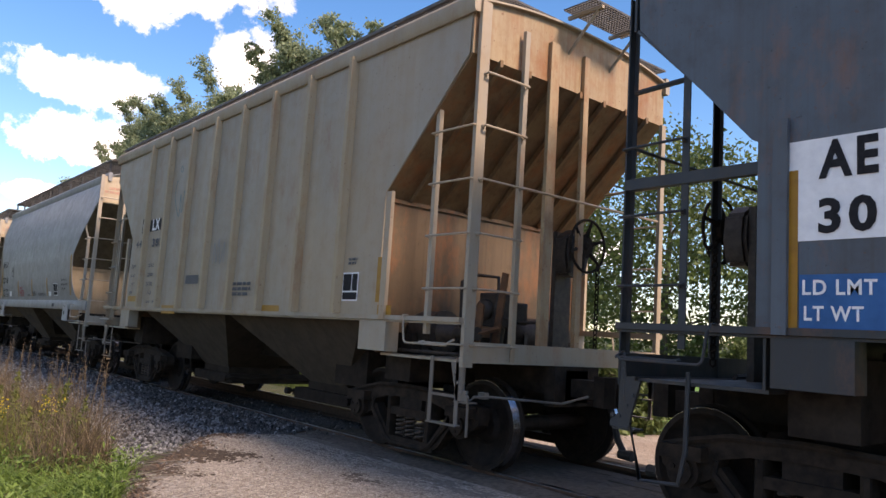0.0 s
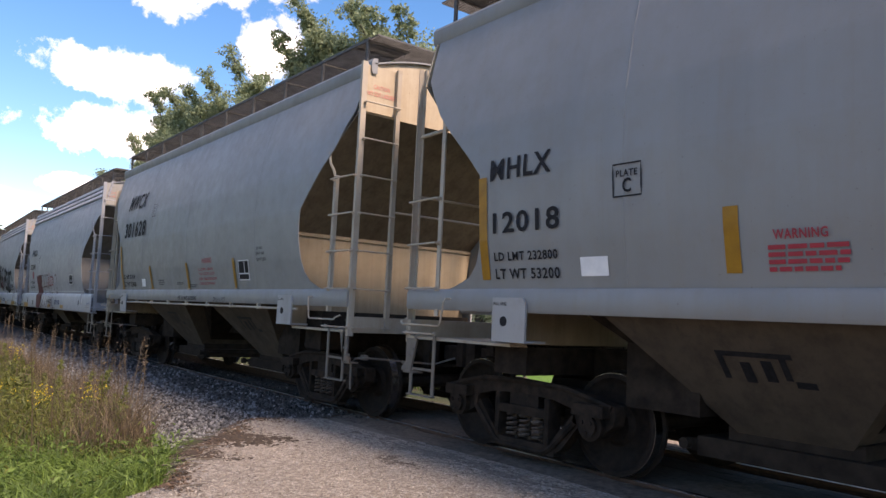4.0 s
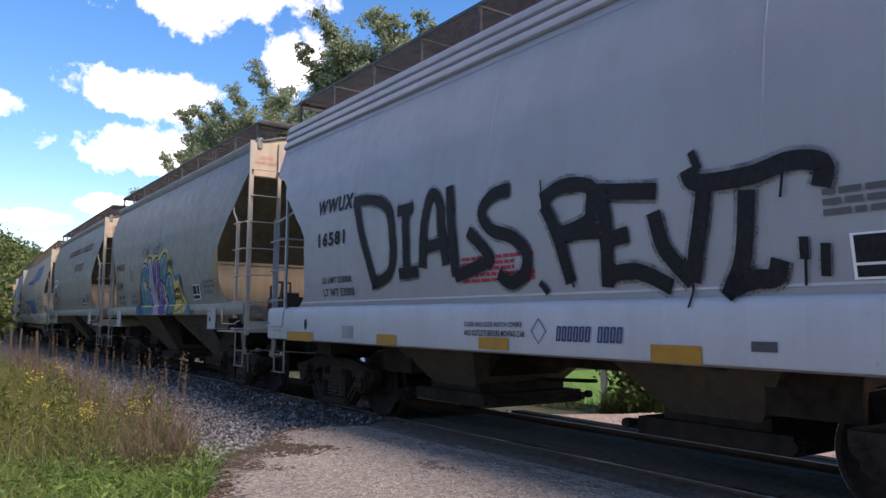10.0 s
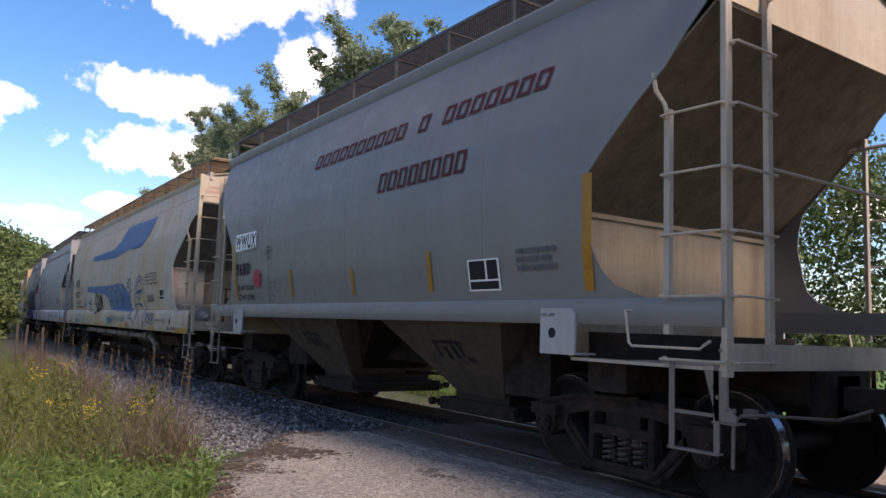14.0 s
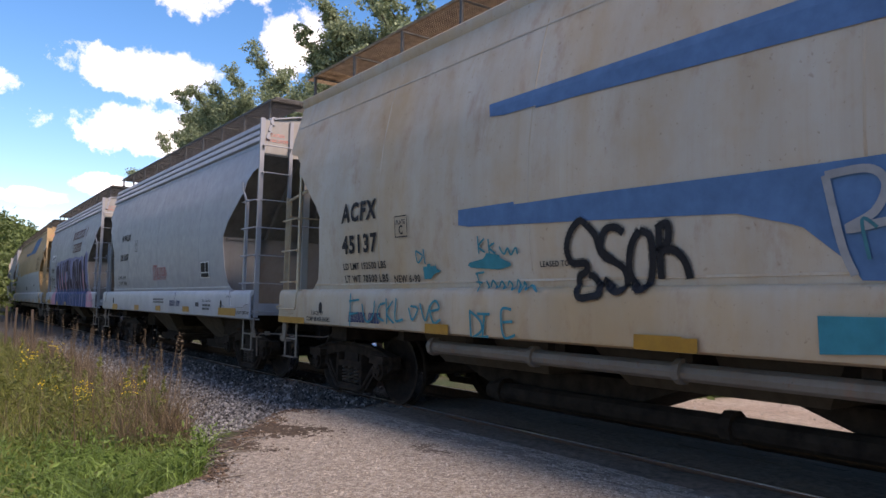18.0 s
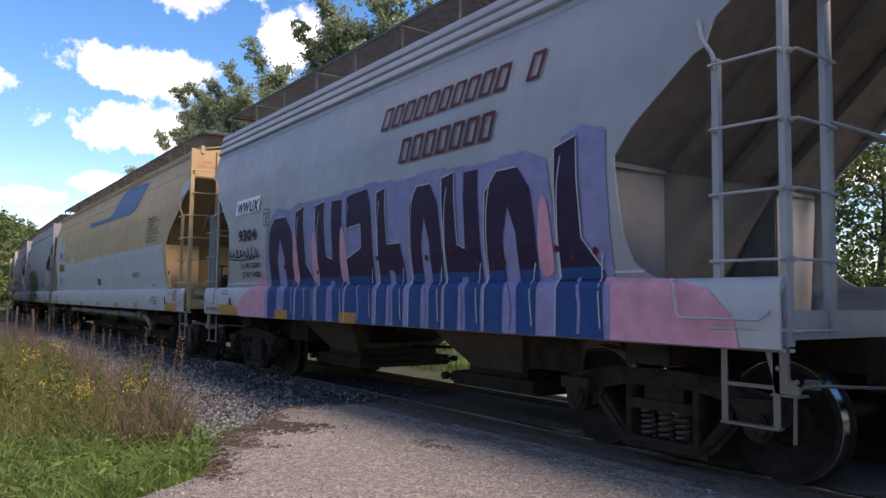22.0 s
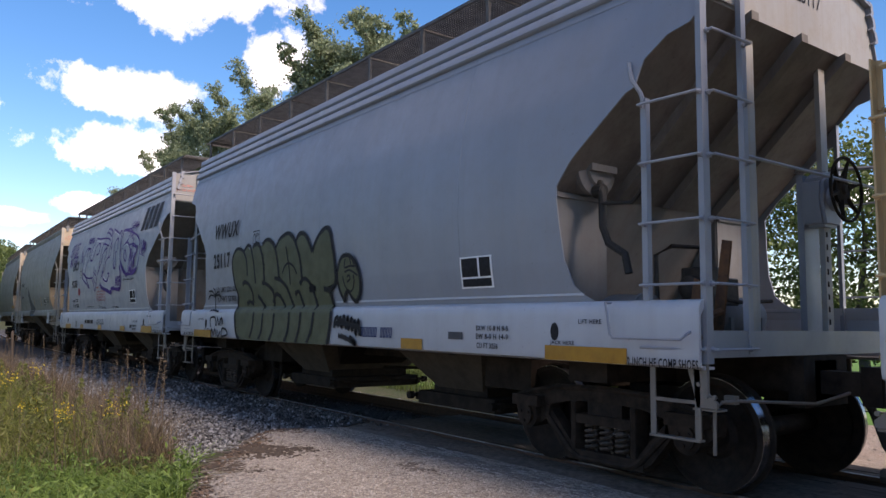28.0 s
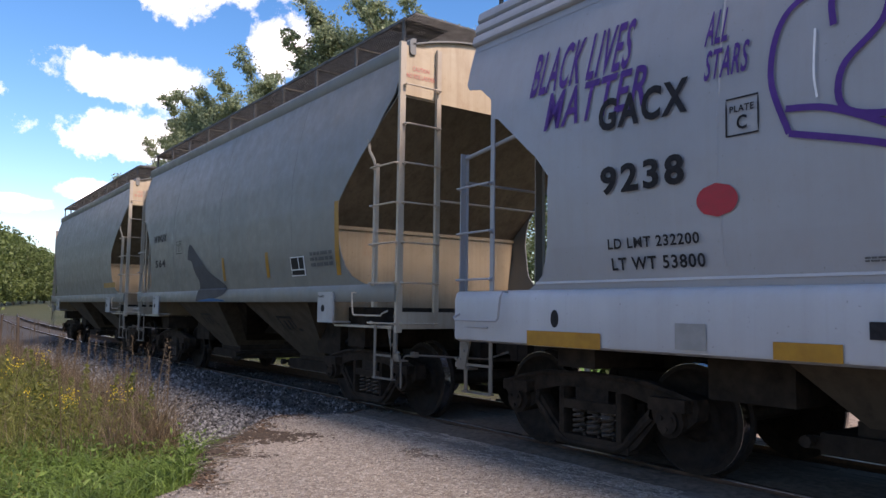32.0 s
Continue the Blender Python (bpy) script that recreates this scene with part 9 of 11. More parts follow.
    m("text", "EXCEPT VIBRATOR BRACKETS", -0.44, 1.839, 0.6, 1.839, "red")
    m("text", "USE ON LOADED CAR ONLY", -0.44, 1.756, 0.53, 1.775, "red")
    m("text", "CAUTION:", -0.24, 1.575, 0.06, 1.611, "black")
    m("bars", "2", 0.09, 1.537, 0.56, 1.592, "grey")
    m("bars", "2", -1.82, 1.586, -0.95, 1.622, "grey")
    m("text", "LEASED TO", 1.17, 1.552, 1.49, 1.589, "black")
    m("bars", "1", 1.53, 1.55, 1.82, 1.588, "black")
    m("bars", "1", -1.79, 1.127, -0.72, 1.254, "black")
    m("text", "CLOSE AND LOCK HATCH COVERS", -0.33, 1.211, 0.52, 1.268, "black")
    m("text", "AND OUTLETS BEFORE MOVING CAR", -0.34, 1.125, 0.57, 1.189, "black")
    m("diamond", "", 1.18, 1.057, 1.39, 1.285, "navy")
    m("tape", "", -4.63, 0.985, -3.79, 1.114, "tape")
    m("tape", "", -2.37, 1.0, -1.94, 1.111, "tape")
    m("tape", "", -0.12, 0.997, 0.31, 1.115, "tape")
    m("plate", "", -3.1, 1.026, -2.85, 1.21, "steel")
    m("graf", "slabs", 3.5, 3.267, 4.93, 3.806, "black")
    m("panel", "", 3.01, 1.644, 3.52, 1.945, "black")
    m("tape", "", 2.27, 1.007, 2.73, 1.116, "tape")
    m("tape", "", 4.13, 0.998, 4.96, 1.138, "tape")
    m("text", "LIFT HERE", 4.61, 1.327, 4.89, 1.367, "black")
    m("text", "JACK HERE", 4.23, 1.125, 4.51, 1.172, "black")
    m("text", "2 INCH TREAD COND. SHOES", 4.97, 1.002, 5.7, 1.071, "black")
    m("plate", "", 3.16, 1.079, 3.36, 1.155, "dark")
    m("text", "EXW 10-8 H 8-5", 3.42, 1.207, 3.85, 1.257, "black")
    m("bars", "2", 3.42, 1.029, 3.83, 1.171, "grey")
    m("text", "NSF", 1.7, 2.074, 2.15, 2.32, "purple", "bold")
    m("text", "APPLIED PARAGOULD 10-2010", 2.45, 2.188, 3.44, 2.218, "black")
    m("bars", "1", 2.45, 2.283, 3.38, 2.29, "black")
    m("graf", "tag", -2.23, 3.505, -1.56, 3.595, "purple")
    m("text", "GACX", -3.78, 2.695, -2.95, 2.960, "black", "bold")
    m("text", "9238", -3.75, 2.185, -2.98, 2.410, "black", "bold")
    m("text", "LD LMT 232200", -3.71, 1.765, -2.89, 1.845, "black")
    m("text", "LT WT 53800", -3.69, 1.620, -2.86, 1.680, "black")
    m("line", [(-2.21, 2.4), (-2.33, 2.79), (-2.27, 3.14), (-2.06, 3.28), (-1.61, 3.24)], 0.042, 0, 0, 0, "purple")
    m("line", [(-2.21, 2.4), (-1.7, 2.26), (-1.29, 2.11), (-1.58, 2.32), (-1.96, 2.51), (-2.23, 2.56)], 0.042, 0, 0, 0, "purple")
    m("line", [(-1.61, 3.24), (-1.66, 2.97), (-1.88, 2.74), (-1.86, 2.48), (-1.47, 2.4), (-0.97, 2.39)], 0.042, 0, 0, 0, "purple")
    m("line", [(-1.94, 3.02), (-1.94, 3.22), (-1.73, 3.24)], 0.042, 0, 0, 0, "purple")
    m("line", [(-1.19, 3.51), (-0.69, 3.45), (-0.13, 3.42), (0.35, 3.37), (0.6, 3.31), (0.59, 3.17), (0.27, 3.22), (-0.08, 3.27)], 0.042, 0, 0, 0, "purple")
    m("line", [(-1.19, 3.51), (-1.32, 3.24), (-1.44, 2.94), (-1.13, 2.88), (-1.05, 3.03), (-0.84, 3.28), (-0.56, 3.31), (-0.42, 3.19), (-0.49, 3.03), (-0.73, 3.01)], 0.042, 0, 0, 0, "purple")
    m("line", [(-0.02, 3.52), (0.1, 3.56), (0.44, 3.48), (0.61, 3.41), (0.62, 3.53), (0.45, 3.6), (0.12, 3.65), (-0.02, 3.52)], 0.042, 0, 0, 0, "purple")
    m("line", [(-0.97, 2.39), (-0.72, 2.18), (-0.6, 2.02), (-0.42, 2.21), (-0.29, 2.47), (-0.15, 2.57)], 0.042, 0, 0, 0, "purple")
    m("line", [(-0.08, 3.27), (-0.17, 3.02), (-0.16, 2.63), (0.01, 2.71), (0.1, 2.97), (0.25, 3.08), (0.45, 3.1), (0.44, 2.86), (0.38, 2.65), (0.27, 2.46), (0.19, 2.31)], 0.042, 0, 0, 0, "purple")
    m("line", [(0.79, 3.58), (0.75, 3.43), (0.86, 3.24), (0.95, 3.12), (0.95, 2.87), (0.77, 2.87), (0.82, 3.1), (0.86, 3.24)], 0.042, 0, 0, 0, "purple")
    m("line", [(0.79, 3.58), (1.08, 3.51), (1.54, 3.39), (1.56, 3.46)], 0.042, 0, 0, 0, "purple")
    m("line", [(0.77, 2.87), (0.6, 2.75), (0.47, 2.54), (0.31, 2.43), (0.43, 2.31), (0.72, 2.23), (0.9, 2.26), (1.04, 2.41), (0.87, 2.43)], 0.042, 0, 0, 0, "purple")
    m("line", [(1.56, 3.46), (1.71, 3.44), (1.86, 3.18), (1.93, 2.98), (1.94, 3.34), (1.98, 3.45), (2.23, 3.44), (2.6, 3.42), (2.69, 3.39)], 0.042, 0, 0, 0, "purple")
    m("line", [(1.3, 3.23), (1.25, 3.1), (1.33, 2.93), (1.38, 2.76), (1.51, 2.53), (1.65, 2.57), (1.59, 2.74), (1.51, 2.92), (1.63, 2.96), (1.57, 3.21), (1.47, 3.29), (1.3, 3.23)], 0.042, 0, 0, 0, "purple")
    m("line", [(2.93, 2.9), (2.68, 3.06), (2.46, 3.1), (2.3, 3.06), (2.16, 2.95)], 0.042, 0, 0, 0, "purple")
    m("line", [(2.38, 2.9), (2.41, 2.77), (2.52, 2.68), (2.63, 2.64), (2.67, 2.71), (2.56, 2.85), (2.44, 2.92), (2.38, 2.9)], 0.042, 0, 0, 0, "purple")
    m("line", [(3.04, 2.94), (3.15, 2.97), (3.42, 2.92), (3.52, 2.94), (3.6, 2.87), (3.55, 2.78), (3.43, 2.76), (3.42, 2.62), (3.39, 2.38)], 0.042, 0, 0, 0, "purple")
    m("line", [(3.04, 2.92), (3.06, 2.71), (3.04, 2.46), (3.12, 2.43), (3.19, 2.58), (3.22, 2.82)], 0.042, 0, 0, 0, "purple")
    m("line", [(3.22, 2.82), (3.27, 2.59), (3.24, 2.37)], 0.042, 0, 0, 0, "purple")
    m("line", [(3.36, 2.8), (3.34, 2.58), (3.39, 2.38)], 0.042, 0, 0, 0, "purple")
    m("line", [(2.46, 3.1), (2.63, 3.2), (2.69, 3.39)], 0.042, 0, 0, 0, "purple")
    m("line", [(0.02, 2.19), (0.26, 2.08), (0.71, 2.01), (1.24, 1.93), (1.28, 2.03), (1.71, 2.01), (2.15, 2.01), (2.22, 2.21), (2.2, 2.38), (2.05, 2.57)], 0.075, 0, 0, 0, "purple")
    m("line", [(1.93, 2.98), (2.15, 2.67), (2.34, 2.5), (2.61, 2.37), (2.85, 2.31), (2.97, 2.38), (3.04, 2.53), (3.05, 2.71), (2.93, 2.9)], 0.075, 0, 0, 0, "purple")
    m("line", [(3.04, 2.44), (3.22, 2.36), (3.39, 2.36), (3.63, 2.4)], 0.075, 0, 0, 0, "purple")
    m("line", [(2.8, 3.38), (2.87, 3.27), (2.82, 3.19), (2.75, 3.31), (2.8, 3.38)], 0.03, 0, 0, 0, "purple")
    m("line", [(2.96, 3.29), (3.02, 3.19), (2.98, 3.14), (2.92, 3.23), (2.96, 3.29)], 0.03, 0, 0, 0, "purple")
    m("line", [(3.11, 3.15), (3.15, 3.07), (3.12, 3.0), (3.08, 3.09), (3.11, 3.15)], 0.03, 0, 0, 0, "purple")
    m("line", [(-0.78, 2.68), (-0.7, 2.52), (-0.77, 2.4)], 0.03, 0, 0, 0, "purple")
    m("line", [(-0.62, 2.63), (-0.52, 2.49), (-0.59, 2.34)], 0.03, 0, 0, 0, "purple")
    m("line", [(-0.82, 2.54), (-0.47, 2.43)], 0.03, 0, 0, 0, "purple")
    m("line", [(-0.9, 2.42), (-0.52, 2.23)], 0.03, 0, 0, 0, "purple")
    m("line", [(-2.05, 3.03), (-2.05, 2.76), (-2.03, 2.59)], 0.014, 0, 0, 0, "white")
    m("line", [(-1.05, 3.42), (-0.57, 3.38), (-0.1, 3.35)], 0.014, 0, 0, 0, "white")
    m("line", [(0.88, 3.52), (1.23, 3.43), (1.52, 3.36)], 0.014, 0, 0, 0, "white")
    m("line", [(2.01, 3.39), (2.24, 3.38), (2.61, 3.36)], 0.014, 0, 0, 0, "white")
    m("line", [(2.23, 3.0), (2.32, 3.02), (2.5, 3.05), (2.68, 3.01)], 0.014, 0, 0, 0, "white")
    m("line", [(2.0, 2.92), (2.2, 2.64)], 0.014, 0, 0, 0, "white")
    m("line", [(3.08, 2.67), (3.09, 2.48)], 0.014, 0, 0, 0, "white")
    m("line", [(0.39, 2.37), (0.73, 2.26)], 0.014, 0, 0, 0, "white")
    m("line", [(3.29, 2.76), (3.3, 2.58)], 0.014, 0, 0, 0, "white")
    m("line", [(-1.31, 2.98), (-1.22, 3.29)], 0.014, 0, 0, 0, "white")
    m("line", [(1.87, 3.44), (2.66, 3.35), (3.48, 3.15), (3.83, 2.84), (3.77, 2.5), (3.44, 2.31), (2.85, 2.33)], 0.042, 0, 0, 0, "purple")
    m("line", [(2.76, 3.02), (3.31, 2.99), (3.56, 2.77), (3.32, 2.65)], 0.042, 0, 0, 0, "purple")
    m("line", [(2.97, 2.79), (2.9, 2.39)], 0.042, 0, 0, 0, "purple")
    m("line", [(3.2, 2.76), (3.18, 2.37)], 0.042, 0, 0, 0, "purple")
    m("line", [(3.39, 2.7), (3.38, 2.4)], 0.042, 0, 0, 0, "purple")
    m("line", [(3.87, 3.06), (3.96, 2.77)], 0.02, 0, 0, 0, "purple")
    m("line", [(4.0, 3.06), (3.91, 2.92), (4.05, 2.75)], 0.02, 0, 0, 0, "purple")
    m("line", [(4.1, 2.77), (4.1, 2.98), (4.18, 2.79)], 0.02, 0, 0, 0, "purple")
    m("line", [(4.22, 2.92), (4.2, 2.78), (4.27, 2.8)], 0.02, 0, 0, 0, "purple")
    m("line", [(3.9, 2.73), (4.3, 2.65)], 0.02, 0, 0, 0, "purple")
    m("line", [(2.59, 3.56), (2.69, 3.43), (2.71, 3.6)], 0.02, 0, 0, 0, "purple")
    m("line", [(2.83, 3.4), (2.83, 3.59), (2.97, 3.39)], 0.02, 0, 0, 0, "purple")
    m("line", [(2.94, 3.55), (3.07, 3.54)], 0.02, 0, 0, 0, "purple")
    m("line", [(3.0, 3.55), (3.05, 3.37)], 0.02, 0, 0, 0, "purple")
    m("line", [(3.21, 3.45), (3.13, 3.44), (3.25, 3.31)], 0.02, 0, 0, 0, "purple")

    m = marker(14)
    m("text", "WWUX", -3.94, 2.599, -3.04, 2.751, "black", "bold")
    m("text", "564", -3.86, 2.077, -3.15, 2.236, "black", "bold")
    m("graf", "bird", -1.7, 1.359, 0.2, 2.435, "soot")
    m("panel", "", 2.82, 1.718, 3.26, 1.984, "black")
    m("bars", "3", 3.45, 1.82, 4.08, 2.039, "grey")
    m("boxed", "PLATE C", -2.38, 2.301, -2.04, 2.534, "black")
    m("tape", "", 0.11, 1.717, 0.22, 2.103, "tape")
    m("tape", "", 1.95, 1.726, 2.06, 2.099, "tape")
    m("tape", "", 4.19, 1.699, 4.3, 2.627, "tape", "slant")

    m = marker(15)
    m("plate", "", 3.29, 1.734, 4.62, 1.856, "ochre")


letter_train()
plate_words()

# ---- ground, track and crossing
def line_y(x):
    """Centre line of the track at x."""
    return YC if x >= BEND else YC + RADIUS - math.sqrt(max(0.0, RADIUS ** 2 - (x - BEND) ** 2))


def verge_x(y):
    """Where the gravel of the crossing gives way to grass and ballast, on the left."""
    return lerp([(-20, -5.0), (0.7, -5.4), (1.6, -5.95), (2.05, -6.3), (2.4, -7.3), (2.8, -7.7), (3.9, -9.1), (4.8, -8.7), (7.2, -8.6), (9, -8.0), (14, -7.0), (40, -6)], y)


def ground_z(x, y):
    d = abs(y - line_y(max(x, -500))) if -500 < x else 99
    lift = 0.02 * noise.noise(Vector((x * 0.35, y * 0.35, 0))) + 0.008 * noise.noise(Vector((x * 1.7, y * 1.7, 3)))
    cross = -0.035 if y > 4.6 else lerp([(-30, -0.5), (0, -0.13), (2.5, -0.07), (4.6, -0.035)], y)
    if y > 7.3:
        cross = lerp([(7.3, -0.05), (12, -0.10), (40, -0.25), (400, 2.0)], y)
    f = min(1.0, max(0.0, (x - verge_x(y) + 0.5) / 0.9))
    side = -0.34 if d > 3.0 else lerp([(1.4, -0.17), (3.0, -0.36)], d)
    side += 0.05 * noise.noise(Vector((x * 0.2, y * 0.2, 7)))
    if y > 14 or x < -80:
        side += max(0.0, math.hypot(x, y) - 90) * 0.012
    return cross * f + side * (1 - f) + lift * (0.5 if d < 3 else 1.0)


def steps_of(fine0, fine1, step, far):
    vals, v = [], fine0
    while v <= fine1 + 1e-6:
        vals.append(v)
        v += step
    g, d = step, fine1
    while d < far:
        g *= 1.35
        d += g
        vals.append(d)
    g, d = step, fine0
    while d > -far:
        g *= 1.35
        d -= g
        vals.insert(0, d)
    return vals


def sheet(name, xs, ys, height, mat, keep=None):
    verts = [(x, y, height(x, y)) for x in xs for y in ys]
    n = len(ys)
    faces = []
    for i in range(len(xs) - 1):
        for j in range(n - 1):
            if keep is None or keep((xs[i] + xs[i + 1]) / 2, (ys[j] + ys[j + 1]) / 2):
                faces.append((i * n + j, (i + 1) * n + j, (i + 1) * n + j + 1, i * n + j + 1))
    me = bpy.data.meshes.new(name)
    me.from_pydata(verts, [], faces)
    me.polygons.foreach_set("use_smooth", [True] * len(faces))
    me.materials.append(mat)
    return new(name, me)


def gravel_material(name, pale, worn, stony, size):
    m, nt, p = material(name, 0.95)
    co = coords(nt, shift=False)
    v = node(nt, "ShaderNodeTexVoronoi", i_Scale=size)
    nt.links.new(co, v.inputs["Vector"])
    fine = noise_of(nt, (1, 1, 1), 90.0, 4.0, shift=False)
    broad = noise_of(nt, (1, 1, 1), 0.55, 5.0, 0.6, shift=False)
    mid = noise_of(nt, (1, 1, 1), 5.0, 6.0, 0.65, shift=False)
    c = blend(nt, ramp(nt, broad, [(0.35, 0.0), (0.65, 1.0)]), pale, worn)
    c = blend(nt, ramp(nt, mid, [(0.45, 0.0), (0.72, 0.75)]), c, (0.20, 0.165, 0.135))
    stone = ramp(nt, v.outputs["Color"], [(0.1, (0.12, 0.10, 0.083)), (0.6, (0.36, 0.315, 0.265)), (0.95, (0.55, 0.51, 0.455))])
    c = blend(nt, stony, c, stone)
    c = blend(nt, ramp(nt, fine, [(0.40, 0.6), (0.55, 0.0)]), c, (0.11, 0.09, 0.075))
    nt.links.new(c, p.inputs["Base Color"])
    h = maths(nt, "ADD", maths(nt, "MULTIPLY", v.outputs["Distance"], -0.8), maths(nt, "ADD", fine, mid))
    bump_of(nt, p, h, 1.0, 0.03)
    return m


def earth_material():
    m, nt, p = material("grassy earth", 0.95)
    a = noise_of(nt, (1, 1, 1), 1.2, 7.0, 0.65, shift=False)
    b = noise_of(nt, (1, 1, 1), 14.0, 6.0, 0.7, shift=False)
    c = blend(nt, ramp(nt, a, [(0.40, 0.0), (0.65, 1.0)]), (0.03, 0.045, 0.014), (0.065, 0.055, 0.03))
    c = blend(nt, ramp(nt, b, [(0.45, 0.0), (0.7, 0.7)]), c, (0.035, 0.05, 0.018))
    nt.links.new(c, p.inputs["Base Color"])
    bump_of(nt, p, b, 0.8, 0.05)
    return m


GRAVEL = gravel_material("crushed stone road", (0.50, 0.42, 0.345), (0.36, 0.31, 0.26), 0.72, 42.0)
SAND = gravel_material("pale sandy gravel", (0.56, 0.45, 0.36), (0.40, 0.28, 0.20), 0.3, 34.0)
EARTH = earth_material()
LAWN = plain("mown lawn", (0.10, 0.20, 0.035), (0.06, 0.13, 0.025), 3.0, 0.9, bump=0.6, depth=0.03)
ASPHALT = plain("worn asphalt", (0.17, 0.165, 0.165), (0.11, 0.105, 0.105), 9.0, 0.9, bump=0.5)
BALLAST = plain("crushed ballast", (0.085, 0.08, 0.078), (0.025, 0.024, 0.023), 45.0, 0.9, bump=1.0, depth=0.03)
TIE = plain("creosoted tie", (0.10, 0.075, 0.055), (0.045, 0.036, 0.03), 6.0, 0.9, stretch=(6, 1, 1), bump=0.6)
PLANK = plain("oily crossing plank", (0.085, 0.07, 0.058), (0.03, 0.026, 0.022), 5.0, 0.85, stretch=(0.4, 8, 8), bump=0.8)
BOARD = plain("weathered crossing board", (0.20, 0.17, 0.142), (0.08, 0.068, 0.056), 5.0, 0.9, stretch=(0.4, 8, 8), bump=0.8)
SOIL = plain("bare brown soil", (0.082, 0.062, 0.047), (0.026, 0.020, 0.016), 30.0, 0.95, bump=1.0, depth=0.03)
GRIT = plain("dark grit", (0.24, 0.20, 0.17), (0.08, 0.068, 0.058), 40.0, 0.95, bump=1.0, depth=0.02)
DIRT = plain("dark oily dirt", (0.135, 0.112, 0.092), (0.042, 0.035, 0.030), 17.0, 0.95, bump=0.8, depth=0.02)


def bed_z(o):
    """Height of the ballast at an offset from the centre line, heaped against the near rail."""
    return lerp([(-2.9, -0.36), (-1.7, -0.17), (-1.2, -0.03), (-0.86, -0.022), (-0.78, -0.12), (-0.7, -0.15), (0.7, -0.15), (1.5, -0.155), (2.9, -0.36)], o)


def build_ground():
    xs = steps_of(-24, 14, 0.5, 2500)
    ys = steps_of(-6, 16, 0.5, 2500)
    tagged(sheet("ground", xs, ys, lambda x, y: ground_z(x, y) - 0.02 - (0.12 if abs(y - line_y(max(x, -500))) < 1.6 else 0), EARTH),
           "rough grassy earth beside the railway line", "ground", "", "structure")
    fine_x = [-9.6 + 0.25 * k for k in range(100)] + [15.5 + k for k in range(1, 40)]
    near_y = [-14 + k for k in range(12)] + [-2 + 0.2 * k for k in range(35)]

    def ragged(x, y):
        return x > verge_x(y) + 0.5 * noise.noise(Vector((x * 1.3, y * 1.3, 11))) + 0.05
    tagged(sheet("road", fine_x, near_y, lambda x, y: ground_z(x, y) + 0.004, GRAVEL, ragged), "pale crushed-stone road leading over the crossing", "road", "", "structure")
    far_y = [7.25 + 0.25 * k for k in range(18)]
    tagged(sheet("road_beyond", fine_x, far_y, lambda x, y: ground_z(x, y) + 0.004, SAND, lambda x, y: ragged(x, y) and y < 11.2 + 0.5 * noise.noise(Vector((x * 0.6, 2, 1)))),
           "sunlit crushed-stone road beyond the rails", "road", "", "structure")
    lx = [-60 + 1.5 * k for k in range(70)]
    ly = [11 + 1.2 * k for k in range(40)]
    tagged(sheet("lawn", lx, ly, lambda x, y: ground_z(x, y) + 0.002, LAWN,
                 lambda x, y: y > 10.9 + 0.4 * noise.noise(Vector((x * 0.6, 2, 1))) and x > -14 - 0.2 * y), "mown green lawn in sunlight", "lawn", "", "structure")
    tagged(sheet("drive", [-4.6 + 0.8 * k for k in range(30)], [11.0 + 0.5 * k for k in range(20)], lambda x, y: ground_z(x, y) + 0.012, ASPHALT,
                 lambda x, y: 0.35 * (x + 4.0) > y - 13.4 and y > 11.4 and y - 11.6 < 0.35 * (x + 9) + 1.5), "grey asphalt drive beside the lawn", "road", "", "structure")
    bx = [-220 + 4 * k for k in range(45)] + [-40 + 0.5 * k for k in range(64)]
    off = [-2.9 + 0.2 * k for k in range(30)]
    verts = [(x, line_y(x) + o, bed_z(o) + 0.03 * noise.noise(Vector((x * 2, o * 2, 0)))) for x in bx for o in off]
    n = len(off)
    faces = [(i * n + j, (i + 1) * n + j, (i + 1) * n + j + 1, i * n + j + 1) for i in range(len(bx) - 1) for j in range(n - 1)]
    me = bpy.data.meshes.new("ballast_bed")
    me.from_pydata(verts, [], faces)
    me.materials.append(BALLAST)
    tagged(new("ballast_bed", me), "grey crushed-stone ballast under the track", "ballast", "", "structure")


def rail_run():
    xs = [-240 + 8 * k for k in range(20)] + [-80 + 2 * k for k in range(32)] + [-16 + 4 * k for k in range(20)]
    head = [(-0.016, -0.004), (-0.014, 0.0), (0.022, 0.0), (0.024, -0.004)]
    web = [(-0.030, -0.0015), (-0.034, -0.012), (-0.032, -0.035), (-0.01, -0.05), (-0.01, -0.13), (-0.07, -0.15), (-0.07, -0.165), (0.07, -0.165), (0.07, -0.15), (0.01, -0.13), (0.01, -0.05), (0.032, -0.035), (0.034, -0.012), (0.030, -0.0015)]
    for o, lift in ((-0.753, 0.0), (0.753, 0.03)):
        def run(outline, z):
            bm = fresh()
            rings = []
            for x in xs:
                rings.append([bm.verts.new((x, line_y(x) + o + y, lift + zz)) for y, zz in outline])
            for a, b in zip(rings, rings[1:]):
                for k in range(len(outline)):
                    bm.faces.new((a[k], a[(k + 1) % len(outline)], b[(k + 1) % len(outline)], b[k]))
            bmesh.ops.recalc_face_normals(bm, faces=bm.faces)
            return bm
        rail = tagged(part("rail", run(web, 0), RAIL_SIDE), "rusty steel rail with a polished head", "rail", "rails", "structure")
        part("rail_head", run(head, 0), RAIL_TOP, rail, "polished running surface")


